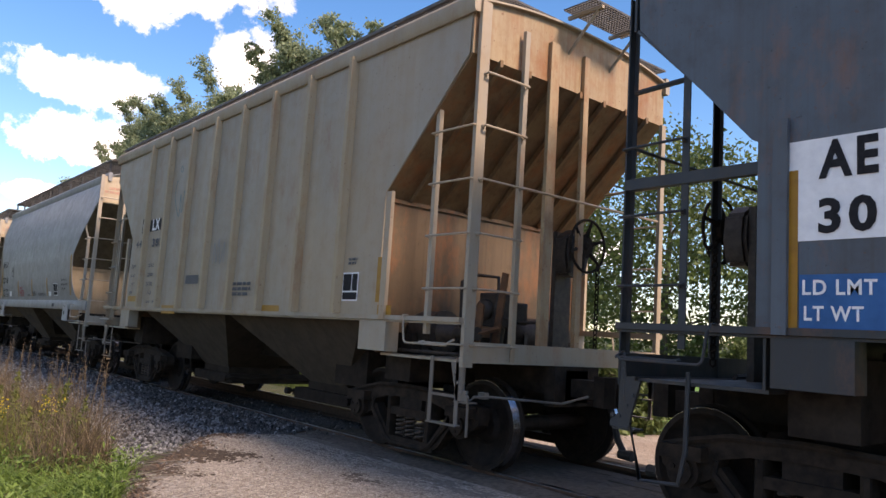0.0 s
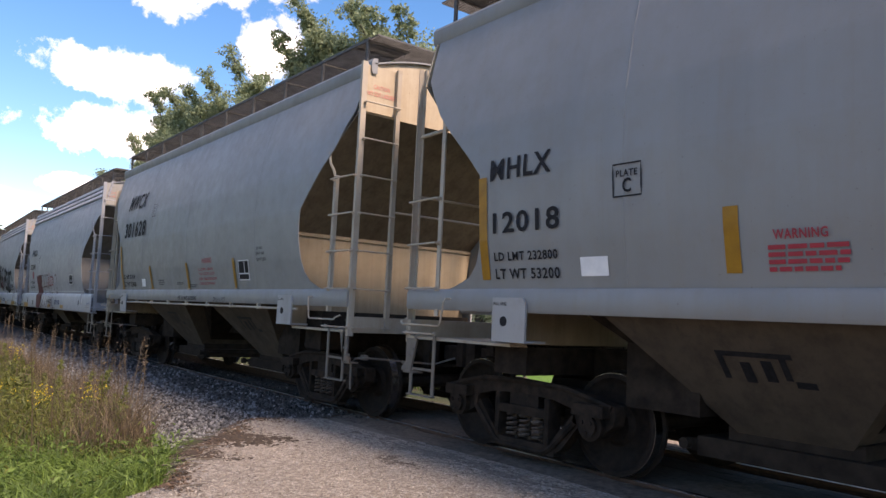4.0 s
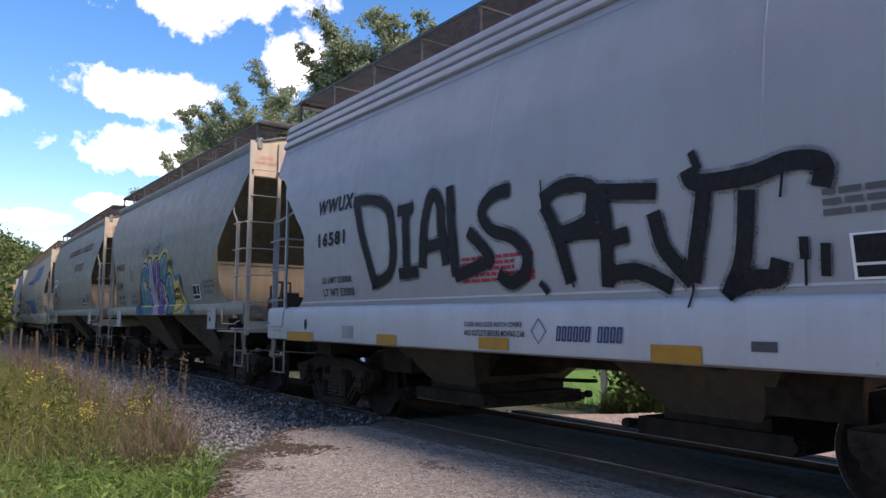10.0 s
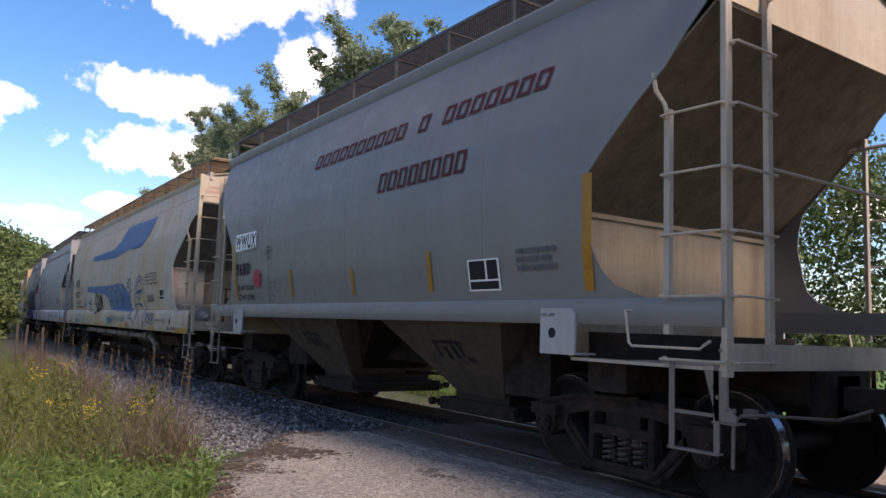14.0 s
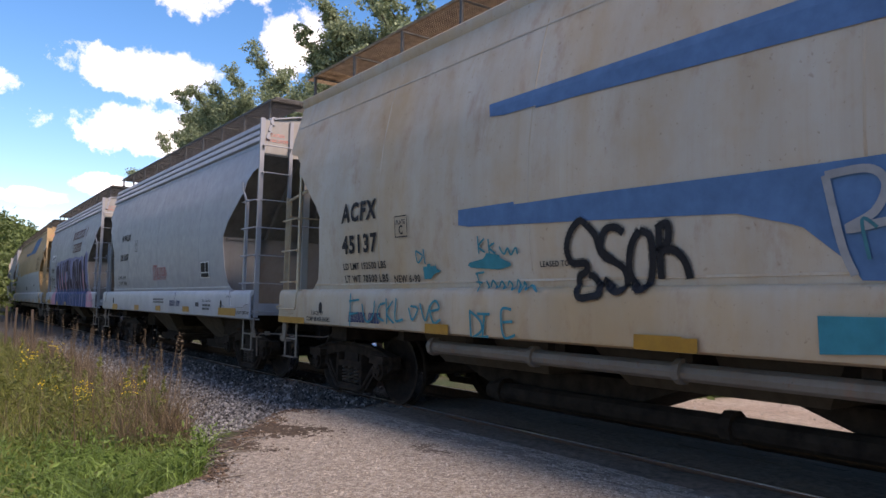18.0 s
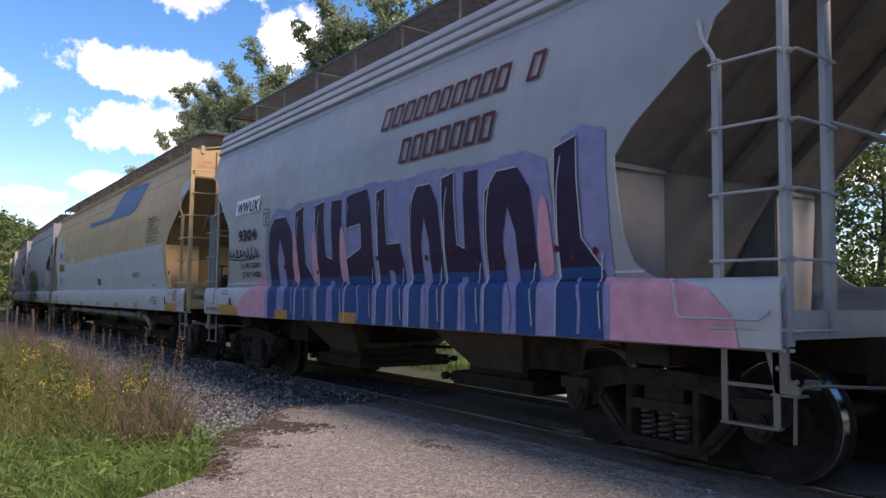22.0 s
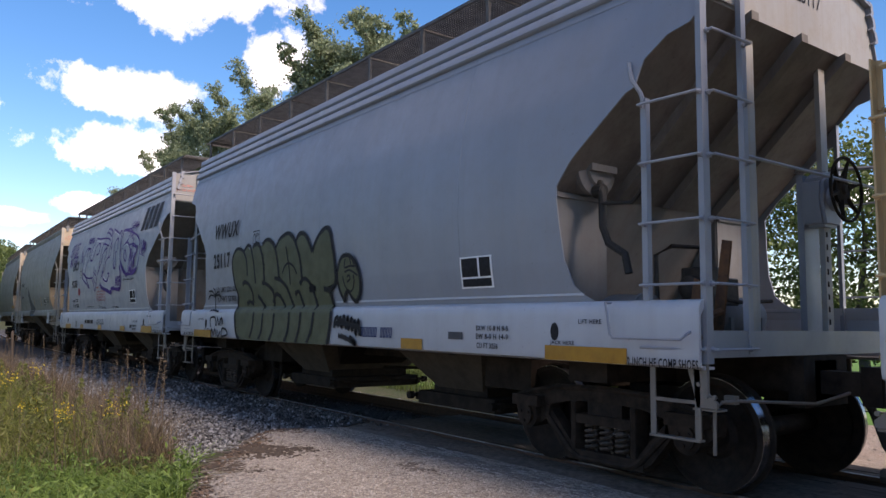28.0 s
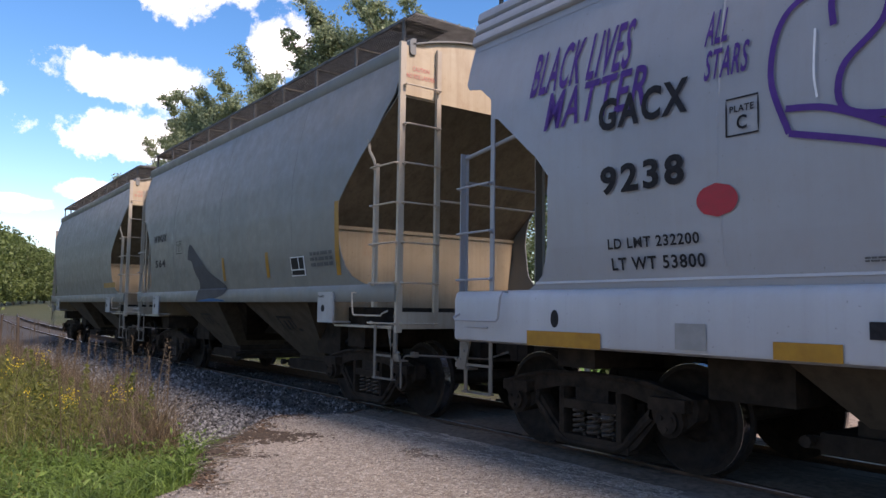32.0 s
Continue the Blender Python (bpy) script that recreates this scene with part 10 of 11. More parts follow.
def ties():
    bm = fresh()
    box(bm, -0.115, 0.115, -1.3, 1.3, -0.33, -0.16)
    bmesh.ops.bevel(bm, geom=bm.edges[:], offset=0.012, segments=1, affect="EDGES")
    me = bpy.data.meshes.new("tie")
    bm.to_mesh(me)
    bm.free()
    me.materials.append(TIE)
    bed = tagged(empty("sleepers"), "dark creosoted wooden sleepers half sunk in ballast", "sleepers", "", "structure")
    for k in range(150):
        x = -8.9 - 0.52 * k
        ob = part("tie", me, None, bed)
        a = math.atan2(line_y(x - 0.5) - line_y(x + 0.5), 1.0)
        ob.matrix_basis = pose(x, line_y(x) + random.uniform(-0.04, 0.04), random.uniform(-0.012, 0.012), 0, 0, -math.degrees(a) + random.uniform(-1.5, 1.5))


def crossing_planks():
    deck = tagged(empty("crossing_deck"), "worn oily timber planks between the rails", "crossing deck", "", "structure")
    meshes = []
    for k in range(5):
        bm = fresh()
        box(bm, -1.2, 1.2, -0.118, 0.118, -0.08, 0.0)
        for v in bm.verts:
            v.co += Vector((random.uniform(-0.02, 0.02), random.uniform(-0.006, 0.006), random.uniform(-0.008, 0.004)))
        bmesh.ops.bevel(bm, geom=bm.edges[:], offset=0.012, segments=1, affect="EDGES")
        me = bpy.data.meshes.new("plank")
        bm.to_mesh(me)
        bm.free()
        me.materials.append(PLANK)
        meshes.append(me)
    for lane, y in enumerate((5.475, 5.72, 5.965, 6.21, 6.455, 7.0, 7.24, 5.06)):
        for k in range(9):
            ob = part("plank", random.choice(meshes), None, deck)
            ob.location = (-7.2 + 2.43 * k + (lane % 3) * 0.4, y, -0.018 + random.uniform(-0.006, 0.004) + (0.02 if y > 6 else 0))
    for k in range(6):
        ob = part("edge_board", random.choice(meshes), BOARD, deck, "weathered grey edge board")
        ob.location = (-7.1 + 2.42 * k, 4.78 + 0.01 * (k % 2), -0.030)


def scatter(name, verts_of, faces_of, places, mat):
    """Many copies of a tiny shape in one mesh: places are (x, y, z, size, turn matrix)."""
    base = np.array(verts_of, float)
    nv = len(base)
    out, faces = [], []
    for i, (p, size, m) in enumerate(places):
        out.append((base * size) @ np.array(m.to_3x3()).T + np.array(p))
        faces.extend([tuple(i * nv + k for k in f) for f in faces_of])
    me = bpy.data.meshes.new(name)
    me.from_pydata(np.concatenate(out).tolist(), [], faces)
    me.materials.append(mat)
    return new(name, me)


def rand_turn():
    return Euler((random.uniform(0, 6.28), random.uniform(0, 6.28), random.uniform(0, 6.28))).to_matrix().to_4x4()


def island_stone(name, dark, light):
    m, nt, p = material(name, 0.85)
    g = node(nt, "ShaderNodeNewGeometry")
    c = ramp(nt, g.outputs["Random Per Island"], [(0.0, dark), (0.6, tuple((a + b) / 2 for a, b in zip(dark, light))), (1.0, light)])
    n = noise_of(nt, (1, 1, 1), 40.0, 4.0, shift=False)
    nt.links.new(blend(nt, maths(nt, "MULTIPLY", n, 0.5), c, dark), p.inputs["Base Color"])
    bump_of(nt, p, n, 0.5)
    return m


def stones():
    bm = fresh()
    bmesh.ops.create_icosphere(bm, subdivisions=1, radius=1.0)
    for v in bm.verts:
        v.co *= random.uniform(0.7, 1.15)
        v.co.z *= 0.75
    vs = [tuple(v.co) for v in bm.verts]
    fs = [tuple(v.index for v in f.verts) for f in bm.faces]
    bm.free()
    places, oily = [], []
    while len(places) < 26000:
        x = -7.0 - 24 * random.random() ** 2.1
        o = random.uniform(-3.4, -0.83) if random.random() < 0.88 else random.uniform(-0.6, 2.5)
        y = line_y(x) + o
        if x > verge_x(y) + 0.1 - abs(random.gauss(0, 0.5)) + (0.9 if random.random() < 0.12 else 0):
            continue
        z = max(bed_z(o), ground_z(x, y) - 0.02) + 0.004
        size = 0.007 + 0.026 * random.random() ** 1.8 + max(0.0, -x - 13) * 0.0008
        # stones by the rail: colour carries oil stains plus the shade under the train
        (oily if o > -1.55 + 0.25 * noise.noise(Vector((x, y, 2))) and len(oily) < 9000 else places).append(((x, y, z + random.uniform(-0.006, 0.016)), size, rand_turn()))
    tagged(scatter("oily_ballast", vs, fs, oily, island_stone("oily shade-dark stone", (0.010, 0.009, 0.009), (0.13, 0.12, 0.115))),
           "oily stones close to the rail, coloured darker for the train's shade", "ballast", "", "stuff")
    tagged(scatter("ballast_stones", vs, fs, places, island_stone("ballast stone", (0.018, 0.017, 0.017), (0.33, 0.325, 0.32))),
           "loose grey ballast stones beside the rail", "ballast", "", "stuff")
    places = []
    for k in range(16000):
        x, y = random.uniform(-9.0, 2.5), random.uniform(0.9, 4.7)
        if x < verge_x(y) - 0.3:
            continue
        places.append(((x, y, ground_z(x, y) + 0.004), 0.0035 + 0.011 * random.random() ** 2.2, rand_turn()))
    for k in range(700):
        x, y = random.uniform(-8.5, 6), random.uniform(7.4, 11)
        places.append(((x, y, ground_z(x, y) + 0.004), random.uniform(0.006, 0.02), rand_turn()))
    tagged(scatter("road_pebbles", vs, fs, places, island_stone("road pebble", (0.11, 0.092, 0.076), (0.44, 0.40, 0.35))),
           "loose pebbles on the stone road", "pebbles", "", "stuff")


def ragged_patch(name, cx, cy, rx, ry, turn, mat, label, cat, rise=0.016, seed=0):
    """A thin uneven layer of dirt that frays out into the ground about it."""
    n, m = 120, 72
    c, q = math.cos(turn), math.sin(turn)
    verts, faces = [], []
    for i in range(n + 1):
        for j in range(m + 1):
            u, v = -1.25 + 2.5 * i / n, -1.25 + 2.5 * j / m
            x, y = cx + rx * u * c - ry * v * q, cy + rx * u * q + ry * v * c
            r = math.hypot(u, v) * (1 + 0.35 * noise.noise(Vector((u * 1.7, v * 1.7, seed))))
            rough = 0.35 * noise.noise(Vector((x * 6, y * 6, seed))) + 0.4 * noise.noise(Vector((x * 19, y * 19, seed + 3))) + 0.5 * noise.noise(Vector((x * 47, y * 47, seed + 5)))
            verts.append((x, y, ground_z(x, y) + rise * (0.70 - r) + rise * 1.7 * rough))
    for i in range(n):
        for j in range(m):
            k = i * (m + 1) + j
            faces.append((k, k + m + 1, k + m + 2, k + 1))
    me = bpy.data.meshes.new(name)
    me.from_pydata(verts, [], faces)
    me.polygons.foreach_set("use_smooth", [True] * len(faces))
    me.materials.append(mat)
    return tagged(new(name, me), label, cat, "", "structure")


def dirt_patch():
    ragged_patch("pothole", -5.75, 3.98, 0.52, 0.20, 0.0, DIRT, "dark muddy pothole in the stone road", "pothole", 0.010, 4)
    ragged_patch("bare_earth", -7.6, 3.05, 1.1, 0.45, 0.72, SOIL, "bare brown earth between grass and road", "bare earth", 0.026, 9)
    ragged_patch("bare_earth", -6.95, 2.45, 0.7, 0.24, 0.62, SOIL, "bare brown earth along the grass edge", "bare earth", 0.022, 21)
    for name, ys, low in (("crossing_dirt", [5.34 + 0.024 * k for k in range(51)], -0.016), ("crossing_dirt", [4.74 + 0.024 * k for k in range(19)], -0.021)):
        xs = [-8.4 + 0.05 * k for k in range(290)]
        mid, wide = (ys[0] + ys[-1]) / 2, (ys[-1] - ys[0]) / 2

        def rise(x, y, low=low, mid=mid, wide=wide):
            n = 0.012 * noise.noise(Vector((x * 1.1, y * 2.6, 8))) + 0.010 * noise.noise(Vector((x * 5, y * 8, 3))) + 0.006 * noise.noise(Vector((x * 21, y * 21, 5)))
            edge = 0.0 if mid > 5.2 else -0.030 * max(0.0, (mid - y) / wide)
            return low + 0.012 + n + edge
        tagged(sheet(name, xs, ys, rise, DIRT), "dark oily dirt caked over the crossing planks", "dirt", "", "structure")
    ragged_patch("track_dirt", -5.6, 4.50, 3.6, 0.30, 0.03, GRIT, "dark gritty dirt along the crossing boards", "dirt", 0.012, 14)


def debris():
    """Brown litter, bark and sticks where road, ballast and grass meet."""
    flake = [(-1, -0.35, 0), (0.2, -0.5, 0.1), (1, 0.0, 0.0), (0.1, 0.5, 0.12), (-0.9, 0.3, 0.02), (0.0, 0.0, 0.22)]
    faces = [(0, 1, 5), (1, 2, 5), (2, 3, 5), (3, 4, 5), (4, 0, 5), (4, 3, 2, 1, 0)]
    places = []
    while len(places) < 6000:
        y = random.uniform(1.9, 4.2)
        x = verge_x(y) + random.gauss(0.22, 0.26)
        if noise.noise(Vector((x * 1.7, y * 1.7, 31))) < -0.15 or random.random() < 0.35 * max(0, y - 3.0):
            continue
        places.append(((x, y, ground_z(x, y) + random.uniform(0.0, 0.012)), 0.006 + 0.022 * random.random() ** 2.2, Euler((random.uniform(-.4, .4), random.uniform(-.4, .4), random.uniform(0, 6.28))).to_matrix().to_4x4()))
    tagged(scatter("dirt_litter", flake, faces, places, island_stone("brown litter", (0.035, 0.022, 0.014), (0.17, 0.11, 0.07))), "brown bark and dirt litter at the road edge", "litter", "", "stuff")
    for k in range(38):
        y = random.uniform(2.1, 3.6)
        x = verge_x(y) + random.gauss(0.3, 0.3)
        a, l = random.uniform(0, 3.14), random.uniform(0.05, 0.20)
        bm = fresh()
        tube(bm, [(-math.cos(a) * l, -math.sin(a) * l, 0), (random.uniform(-.02, .02), random.uniform(-.02, .02), 0.008), (math.cos(a) * l, math.sin(a) * l, 0.002)], [0.005, 0.006, 0.003], 5)
        ob = tagged(part("stick", bm, BARK), "broken brown stick lying at the road edge", "stick", "sticks at the road edge")
        ob.location = (x, y, ground_z(x, y) + 0.014)


# ---- plants
GRASS = foliage("green grass", (0.010, 0.028, 0.006), (0.20, 0.30, 0.065))
DRY = foliage("dry grass", (0.022, 0.016, 0.011), (0.17, 0.122, 0.075), 0.2)
STRAW = foliage("pale straw", (0.16, 0.115, 0.07), (0.34, 0.26, 0.16), 0.25)
WEED = foliage("weed leaves", (0.018, 0.033, 0.009), (0.22, 0.23, 0.055))
BANK = foliage("bank weeds", (0.035, 0.06, 0.015), (0.12, 0.16, 0.04))
GOLD = foliage("goldenrod bloom", (0.45, 0.32, 0.02), (0.65, 0.50, 0.04))
LEAF = foliage("cottonwood leaves", (0.07, 0.10, 0.05), (0.43, 0.49, 0.29), 0.5)
LEAF2 = foliage("hedgerow leaves", (0.035, 0.058, 0.018), (0.16, 0.205, 0.062))
BARK = plain("grey bark", (0.14, 0.12, 0.10), (0.06, 0.05, 0.04), 6.0, 0.95, stretch=(4, 4, 0.7), bump=0.8)


def blades(name, count, area, height, lean, wide, mat, label, cat, kinks=3):
    """Grass blades as thin bent strips; area() gives a root or None."""
    verts, faces = [], []
    made = 0
    while made < count:
        p = area()
        if p is None:
            continue
        made += 1
        h = random.uniform(*height)
        a = random.uniform(0, 6.28)
        l = random.uniform(0, lean) * h
        b = random.uniform(0, 6.28)
        ux, uy = math.cos(b) * wide / 2, math.sin(b) * wide / 2
        base = len(verts)
        for k in range(kinks + 1):
            f = k / kinks
            cx, cy, cz = p[0] + math.cos(a) * l * f * f, p[1] + math.sin(a) * l * f * f, p[2] + h * f * (1 - 0.25 * lean * f)
            t = 1 - f * 0.92
            verts.append((cx - ux * t, cy - uy * t, cz))
            verts.append((cx + ux * t, cy + uy * t, cz))
        for k in range(kinks):
            i = base + 2 * k
            faces.append((i, i + 1, i + 3, i + 2))
    me = bpy.data.meshes.new(name)
    me.from_pydata(verts, [], faces)
    me.materials.append(mat)
    return tagged(new(name, me), label, cat, "", "stuff")


def leaf_mass(name, mat, pts, size, parent=None, slim=0.62):
    """Single leaves, each a bent pair of triangles, at the points."""
    n = len(pts)
    pts = np.asarray(pts)
    u = np.random.normal(size=(n, 3))
    u /= np.linalg.norm(u, axis=1)[:, None]
    w = np.random.normal(size=(n, 3))
    w -= u * (u * w).sum(1)[:, None]
    w /= np.linalg.norm(w, axis=1)[:, None]
    s = (size * np.random.uniform(0.6, 1.3, n))[:, None]
    fold = np.cross(u, w) * s * 0.15
    verts = np.stack([pts - u * s, pts + w * s * slim + fold, pts + u * s, pts - w * s * slim + fold], 1).reshape(-1, 3)
    faces = [(4 * i, 4 * i + 1, 4 * i + 2, 4 * i + 3) for i in range(n)]
    me = bpy.data.meshes.new(name)
    me.from_pydata(verts.tolist(), [], faces)
    me.materials.append(mat)
    ob = new(name, me)
    if parent:
        ob.parent = parent
    return ob


def tree(x, y, h, spread, leaves, size, label, base=0.25, mat=None, seed=0, lean=0.0):
    rng = random.Random(seed * 7919 + 13)
    np.random.seed(seed + 5)
    z0 = ground_z(x, y) - 0.1
    root = tagged(empty("tree"), label, "tree", "")
    root.location = (x, y, z0)
    bm = fresh()
    r0 = h * 0.018 + 0.04
    top = Vector((lean * h * 0.15, 0, h * 0.93))
    trunk = [Vector((0, 0, 0)), Vector((rng.uniform(-.02, .02) * h, rng.uniform(-.02, .02) * h, h * 0.3)), Vector((rng.uniform(-.04, .04) * h, rng.uniform(-.04, .04) * h, h * 0.62)), top]
    tube(bm, trunk, [r0, r0 * 0.75, r0 * 0.4, 0.02], 9)
    tips = []
    for k in range(16):
        f = base + (0.9 - base) * k / 15 + rng.uniform(-0.03, 0.03)
        i = 0 if f < 0.3 else (1 if f < 0.62 else 2)
        fs = (0, 0.3, 0.62, 0.93)
        p = trunk[i].lerp(trunk[i + 1], min(1, (f - fs[i]) / (fs[i + 1] - fs[i])))
        a = k * 2.4 + rng.uniform(-0.5, 0.5)
        reach = spread * (0.55 + 0.5 * math.sin(math.pi * min(1, max(0, (f - base) / (1 - base))) * 0.8 + 0.35)) * rng.uniform(0.65, 1.1)
        end = p + Vector((math.cos(a) * reach, math.sin(a) * reach, h * rng.uniform(0.05, 0.16)))
        mid = p.lerp(end, 0.5) + Vector((0, 0, h * 0.015))
        tube(bm, [p, mid, end], [r0 * 0.30 * (1.1 - f), r0 * 0.18, 0.012], 6)
        tips += [(end, reach * 0.42), (mid, reach * 0.36), (p.lerp(end, 0.78) + Vector((rng.uniform(-1, 1), rng.uniform(-1, 1), rng.uniform(-.3, 1))) * reach * 0.25, reach * 0.38)]
    tips.append((top, spread * 0.30))
    for k in range(26):      # leaves close about the stem fill the crown
        f = base + (0.97 - base) * (k + 0.5) / 26
        r = spread * 0.62 * math.sin(math.pi * min(1.0, 0.18 + 0.80 * (f - base) / (1 - base))) * rng.uniform(0.3, 1.0)
        a = rng.uniform(0, 6.28)
        tips.append((Vector((math.cos(a) * r + top.x * f, math.sin(a) * r, h * f)), spread * 0.42))
    part("trunk", bm, BARK, root, "grey bark trunk and limbs")
    pts = []
    clumps = []
    for c, r in tips:
        for k in range(11):
            d = Vector((rng.gauss(0, 1), rng.gauss(0, 1), rng.gauss(0, 0.9))).normalized() * r * rng.uniform(0.3, 1.25)
            clumps.append((c + d, r * rng.uniform(0.25, 0.65)))
    per = max(6, leaves // len(clumps))
    for c, r in clumps:
        q = np.random.normal(size=(per, 3)) * (r * 0.60) * np.array([1, 1, 0.85])
        pts.append(q + np.array(c))
    pts = np.concatenate(pts)
    leaf_mass("crown", mat or LEAF, pts[pts[:, 2] > h * 0.06], size, root)
    return root


def build_plants():
    tufts = [(random.uniform(-9.6, -5.2), random.uniform(-1.2, 2.6)) for k in range(260)]

    def short():
        cx, cy = random.choice(tufts)
        x, y = cx + random.gauss(0, 0.13), cy + random.gauss(0, 0.13)
        if x > verge_x(y) + 0.10 * noise.noise(Vector((x * 3, y * 3, 0))) + 0.02 or y > 2.55:
            return None
        if random.random() > 1.1 - max(0, -x - 7.6) * 0.35:
            return None
        return x, y, ground_z(x, y) - 0.02
    blades("green_grass", 17000, short, (0.08, 0.46), 1.5, 0.017, GRASS, "short bright green grass at the road edge", "grass")

    def edge():
        y = random.uniform(-1.5, 2.5)
        x = verge_x(y) - abs(random.gauss(0, 0.30)) + 0.12
        return x, y, ground_z(x, y) - 0.02
    blades("verge_grass", 3200, edge, (0.04, 0.16), 1.4, 0.014, GRASS, "low creeping grass along the road edge", "grass")

    def tall():
        t = random.random()
        x = -7.75 - 22 * t ** 1.6
        y = lerp([(-40, 3.3), (-20, 3.2), (-12, 2.95), (-9, 2.62), (-7.6, 2.3)], x) - abs(random.gauss(0, 0.42)) + random.uniform(-0.1, 0.14)
        if y < 0.2 or noise.noise(Vector((x * 0.9, y * 0.9, 5))) < -0.2:
            return None
        return x, y, ground_z(x, y) - 0.02
    blades("dry_grass", 4200, tall, (0.25, 1.0), 0.9, 0.009, DRY, "tall dry reddish-brown grass along the ballast", "grass", 4)

    def meadow():
        x, y = -7.9 - 20 * random.random() ** 1.4, random.uniform(-3.5, 2.5)
        if x > -8.2 - 0.6 * max(0, 1.6 - y):
            return None
        return x, y, ground_z(x, y) - 0.02
    blades("meadow_grass", 19000, meadow, (0.20, 0.75), 1.1, 0.011, WEED, "rank green and yellow meadow grass", "grass", 3)
    blades("meadow_straw", 2400, meadow, (0.35, 0.85), 0.8, 0.010, DRY, "dry brown stems among the meadow grass", "grass", 3)
    blades("pale_straw", 800, tall, (0.35, 0.9), 0.9, 0.008, STRAW, "pale straw among the dry grass", "grass", 4)
    made = 0
    while made < 130:
        p = meadow()
        if p is None or random.random() > 1.15 - max(0, -p[0] - 9) * 0.08:
            continue
        made += 1
        weed_plant(p)
    for k in range(46):
        p = None
        while p is None:
            p = tall()
        seed_stalk(p)

    for k in range(90):      # low broad-leaved weeds among the grass
        p = None
        while p is None:
            p = short()
        n = 70
        q = np.random.normal(size=(n, 3)) * np.array([0.11, 0.11, 0.07]) + np.array([0, 0, random.uniform(0.10, 0.26)])
        q[:, 2] = np.abs(q[:, 2])
        ob = leaf_mass("low_weed", GRASS if k % 3 else WEED, q, 0.032, None, 0.34)
        ob.location = p
        tagged(ob, "low leafy green weed among the verge grass", "weed", "low weeds in the verge", "stuff")

    def beyond():
        x, y = random.choice((random.uniform(-24, -10.3), random.uniform(-9.4, -7.9))), random.uniform(9.9, 11.0)
        return x, y, ground_z(x, y) - 0.03
    blades("far_weeds", 5200, beyond, (0.25, 0.75), 0.9, 0.016, BANK, "weedy bank beyond the rails", "grass", 3)


def weed_plant(p):
    """A leafy goldenrod stalk with or without its yellow plume."""
    h = random.uniform(0.45, 0.90)
    root = tagged(empty("goldenrod"), "leafy goldenrod stalk in rough grass", "weed", "goldenrod by the track")
    root.location = p
    bm = fresh()
    lx, ly = random.uniform(-.15, .15), random.uniform(-.15, .15)
    tube(bm, [(0, 0, 0), (lx * 0.4, ly * 0.4, h * 0.5), (lx, ly, h)], [0.006, 0.005, 0.003], 4)
    part("stem", bm, WEED, root)
    n = 105
    z = np.random.uniform(0.12, 0.95, n)
    a = np.random.uniform(0, 6.28, n)
    r = 0.10 * (1.1 - z)
    leaf_mass("leaves", WEED, np.stack([lx * z + np.cos(a) * r, ly * z + np.sin(a) * r, z * h], 1), 0.042, root, 0.26)
    if random.random() < 0.16:
        q = np.random.normal(size=(70, 3)) * np.array([0.06, 0.06, 0.07]) + np.array([lx, ly, h])
        leaf_mass("plume", GOLD, q, 0.012, root)["label"] = "yellow flower plume"


def seed_stalk(p):
    root = tagged(empty("dry_stalk"), "tall dry seed stalk standing by the ballast", "weed", "dry stalks by the track")
    root.location = p
    h = random.uniform(0.8, 1.25)
    lx, ly = random.uniform(-.12, .12), random.uniform(-.12, .12)
    bm = fresh()
    tube(bm, [(0, 0, 0), (lx * 0.4, ly * 0.4, h * 0.5), (lx, ly, h)], [0.006, 0.005, 0.003], 4)
    part("stem", bm, DRY, root)
    q = np.random.normal(size=(60, 3)) * np.array([0.013, 0.013, 0.12]) + np.array([lx, ly, h * 0.90])
    leaf_mass("seed_head", DRY, q, 0.010, root)


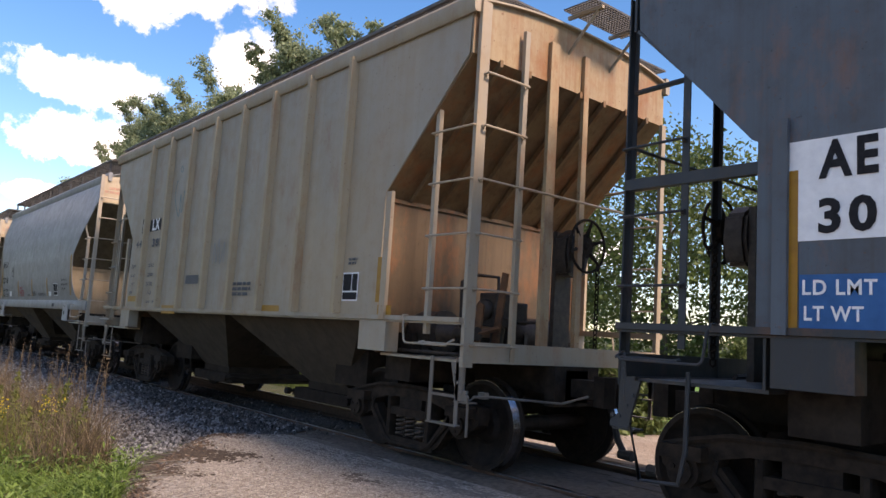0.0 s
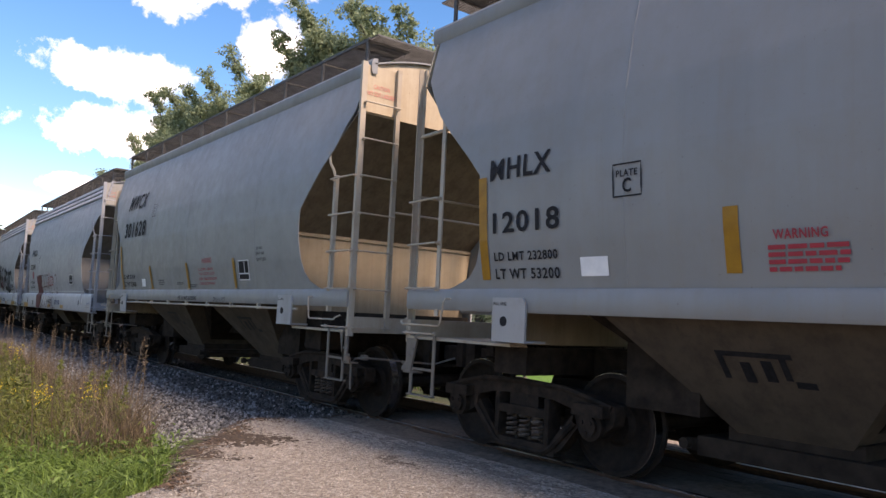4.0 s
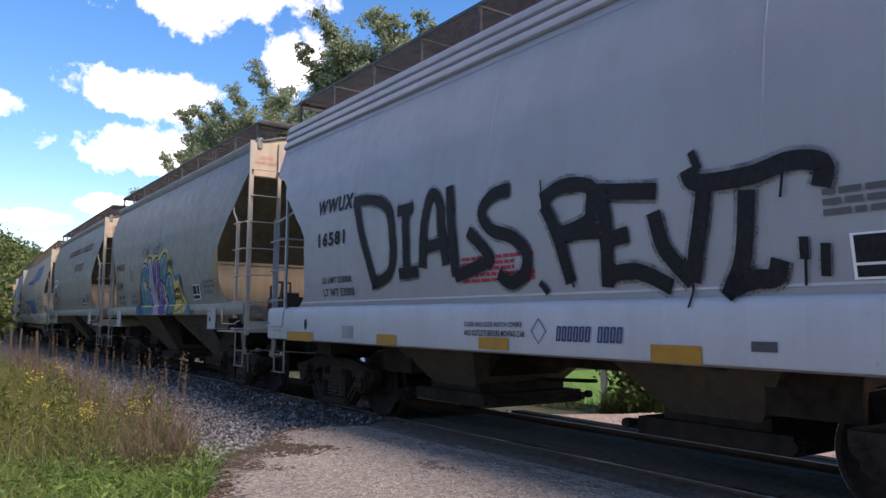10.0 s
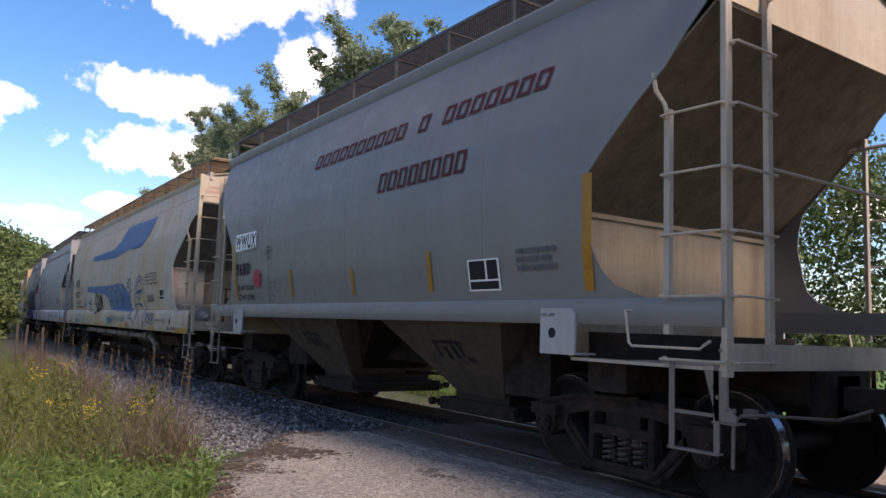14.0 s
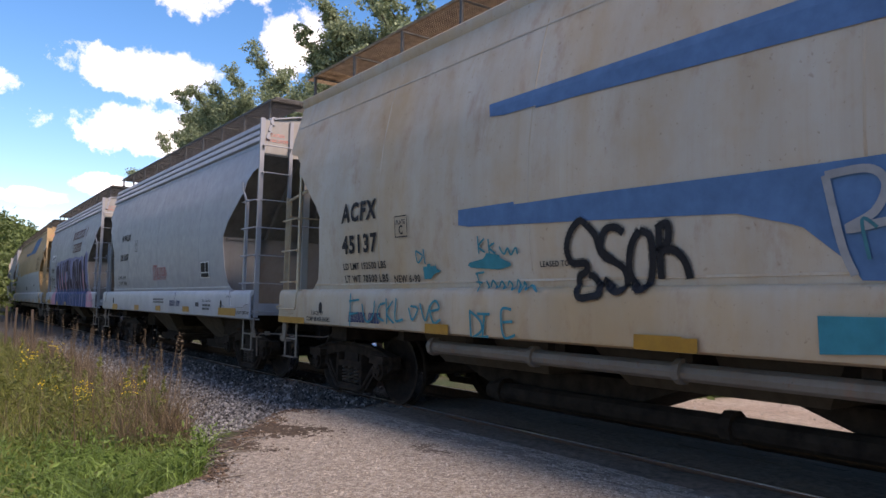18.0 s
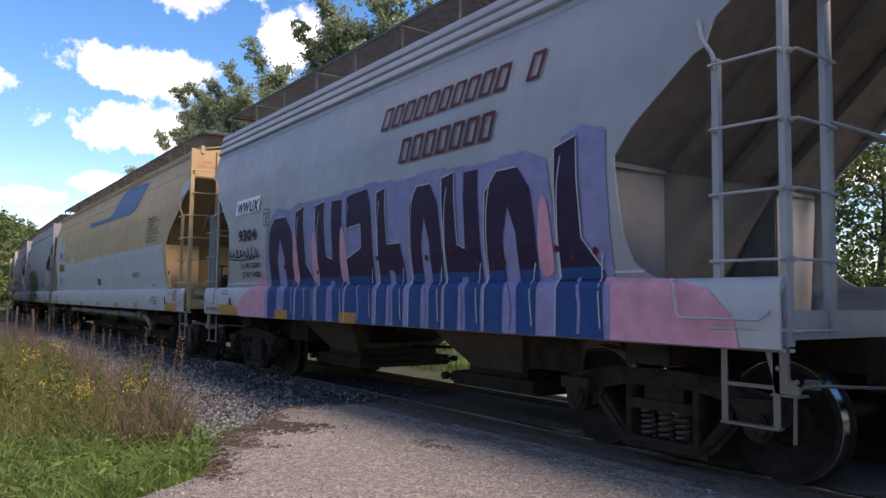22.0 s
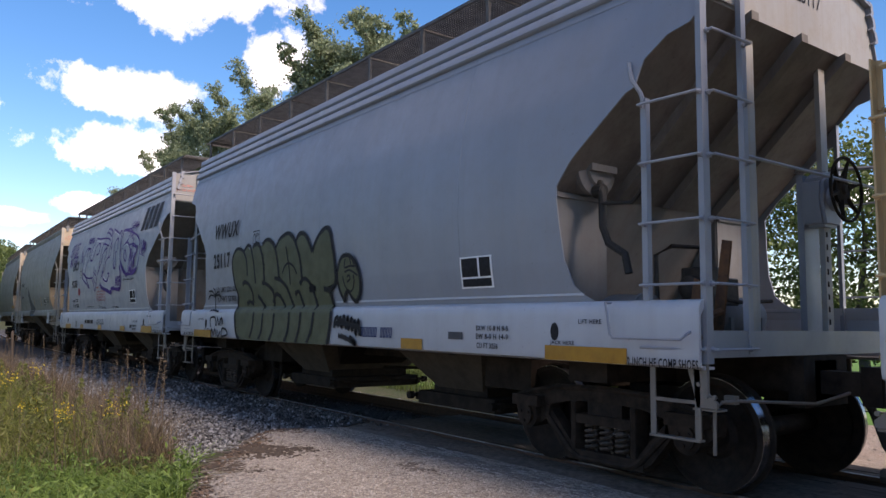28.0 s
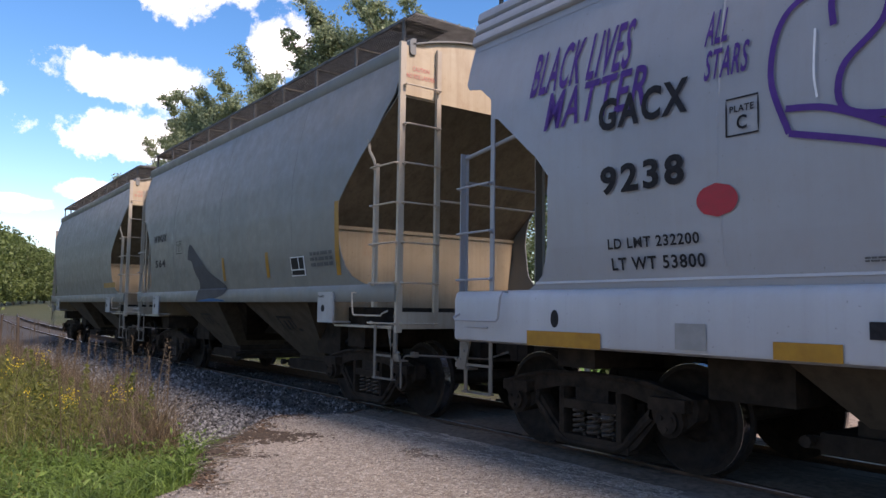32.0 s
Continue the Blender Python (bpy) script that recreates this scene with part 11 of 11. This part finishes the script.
def build_trees():
    far = "tall cottonwood behind the railway, leaves in sun"
    for k, (az, d, el, s) in enumerate([(53.0, 43, 21.0, 2.6), (55.6, 44, 22.3, 2.3), (57.6, 44, 22.8, 2.0), (59.2, 45, 23.4, 1.9), (60.8, 47, 21.4, 1.9), (62.4, 48, 22.4, 1.8), (63.6, 48, 22.8, 1.7), (64.7, 49, 19.8, 1.5),
                                      (66.6, 57, 16.9, 1.8), (68.2, 58, 17.8, 2.0), (69.9, 62, 16.6, 2.0), (71.4, 64, 16.0, 2.0), (72.6, 66, 16.0, 1.8), (73.7, 70, 14.8, 1.7), (75.0, 76, 11.2, 1.8), (76.3, 84, 9.4, 1.9), (77.4, 92, 7.4, 1.8), (49.5, 42, 18, 3), (45.5, 44, 15, 3)]):
        a = radians(az)
        tree(-math.sin(a) * d, math.cos(a) * d, 1.4 - 0.35 * s + d * math.tan(radians(el)), s * 1.1, 24000 if k < 17 else 9000, 0.11, far, 0.10, LEAF, k)
    for k, (x, y, h, s, n) in enumerate([(-15.5, 23.5, 9.0, 3.6, 9000), (-11.0, 24.5, 7.5, 3.2, 7000), (-20.5, 24, 8, 3.4, 7000), (-6.5, 25.5, 7.5, 3.0, 6000), (-25, 26, 10, 4, 6000)]):
        tree(x, y, h, s, int(n * 1.9), 0.09, "leafy young tree behind the lawn", 0.10, LEAF2, 20 + k)
    for k, (x, y, h, s, n) in enumerate([(-60, -0.9, 12.5, 2.8, 15000), (-52, -7.5, 14, 5, 9000), (-72, 0.4, 10.0, 2.8, 9000), (-88, 2.4, 9.5, 2.8, 7000), (-100, 3.0, 9.5, 3, 6000), (-40, -10, 12, 5, 5000), (-45, 1.6, 3.2, 1.6, 3000), (-52, 2.6, 3.6, 1.8, 3000)]):
        tree(x, y, h, s, n, 0.15, "dark green tree on the near side of the line", 0.08, LEAF2, 40 + k)
    for k in range(22):
        d = 150 + 9 * k
        x = -150 - 6.5 * k + random.uniform(-5, 5)
        y = line_y(x) + (20 + random.uniform(-3, 12)) + 0.5 * k
        tree(x, y, random.uniform(11, 17), 5.5, 2200, 0.42, "distant broadleaf tree beyond the bend", 0.06, LEAF2, 60 + k)
    for k in range(16):
        a, d = radians(86.2 - 0.42 * k), 120 + 11 * k
        tree(-math.sin(a) * d, math.cos(a) * d - 3, 1.3 + d * math.tan(radians(5.6 - 0.22 * k)), 5.0, 2600, 0.36, "distant broadleaf tree on the near side of the bend", 0.05, LEAF2, 90 + k)
    tree(-7.4, 14.1, 1.9, 0.6, 700, 0.055, "small sapling on the mown lawn", 0.35, LEAF2, 130)
    for k, (x, y) in enumerate([(-7.75, 10.75), (-8.3, 10.9), (-9.0, 10.9), (-18, 12), (-21, 12.5)]):
        tree(x, y, random.uniform(0.9, 1.5), 0.75, 900, 0.06, "low leafy bush beyond the rails", 0.05, LEAF2, 140 + k)


def build_posts():
    wood = plain("grey split wood", (0.085, 0.065, 0.05), (0.045, 0.035, 0.028), 8.0, 0.95, stretch=(3, 3, 0.5), bump=0.7)
    for x, y, h, lean in ((-25.5, 2.35, 1.35, 2), (-27.5, 2.75, 1.3, -1), (-23.0, 2.75, 1.25, 3)):
        bm = fresh()
        tube(bm, [(0, 0, -0.3), (0.01, 0, h * 0.5), (0.0, 0.01, h)], [0.045, 0.042, 0.036], 7)
        ob = tagged(part("fence_post", bm, wood), "weathered wooden fence post in tall grass", "post", "fence posts")
        ob.matrix_basis = pose(x, y, ground_z(x, y), lean, lean * 0.5, 0)


def crossbuck():
    white = plain("faded white sign paint", (0.70, 0.70, 0.69), (0.55, 0.55, 0.54), 7.0, 0.6, bump=0.1)
    sign = tagged(empty("crossbuck_sign"), "white crossbuck railway sign on a post beyond the track", "sign")
    sign.matrix_basis = pose(-9.6, 10.35, ground_z(-9.6, 10.35), 0, 0, 35)
    bm = fresh()
    box(bm, -0.055, 0.055, -0.055, 0.055, -0.2, 2.75)
    part("post", bm, white, sign)
    for a in (45, -45):
        bm = fresh()
        box(bm, -0.61, 0.61, -0.012, 0.012, -0.115, 0.115)
        ob = part("sign_board", bm, white, sign)
        ob.matrix_basis = pose(0, -0.07 - (0.026 if a > 0 else 0), 2.30, 0, a, 0)


build_ground()
rail_run()
stones()
dirt_patch()
debris()
build_plants()
build_trees()
build_posts()
crossbuck()
ties()
crossing_planks()

motions()
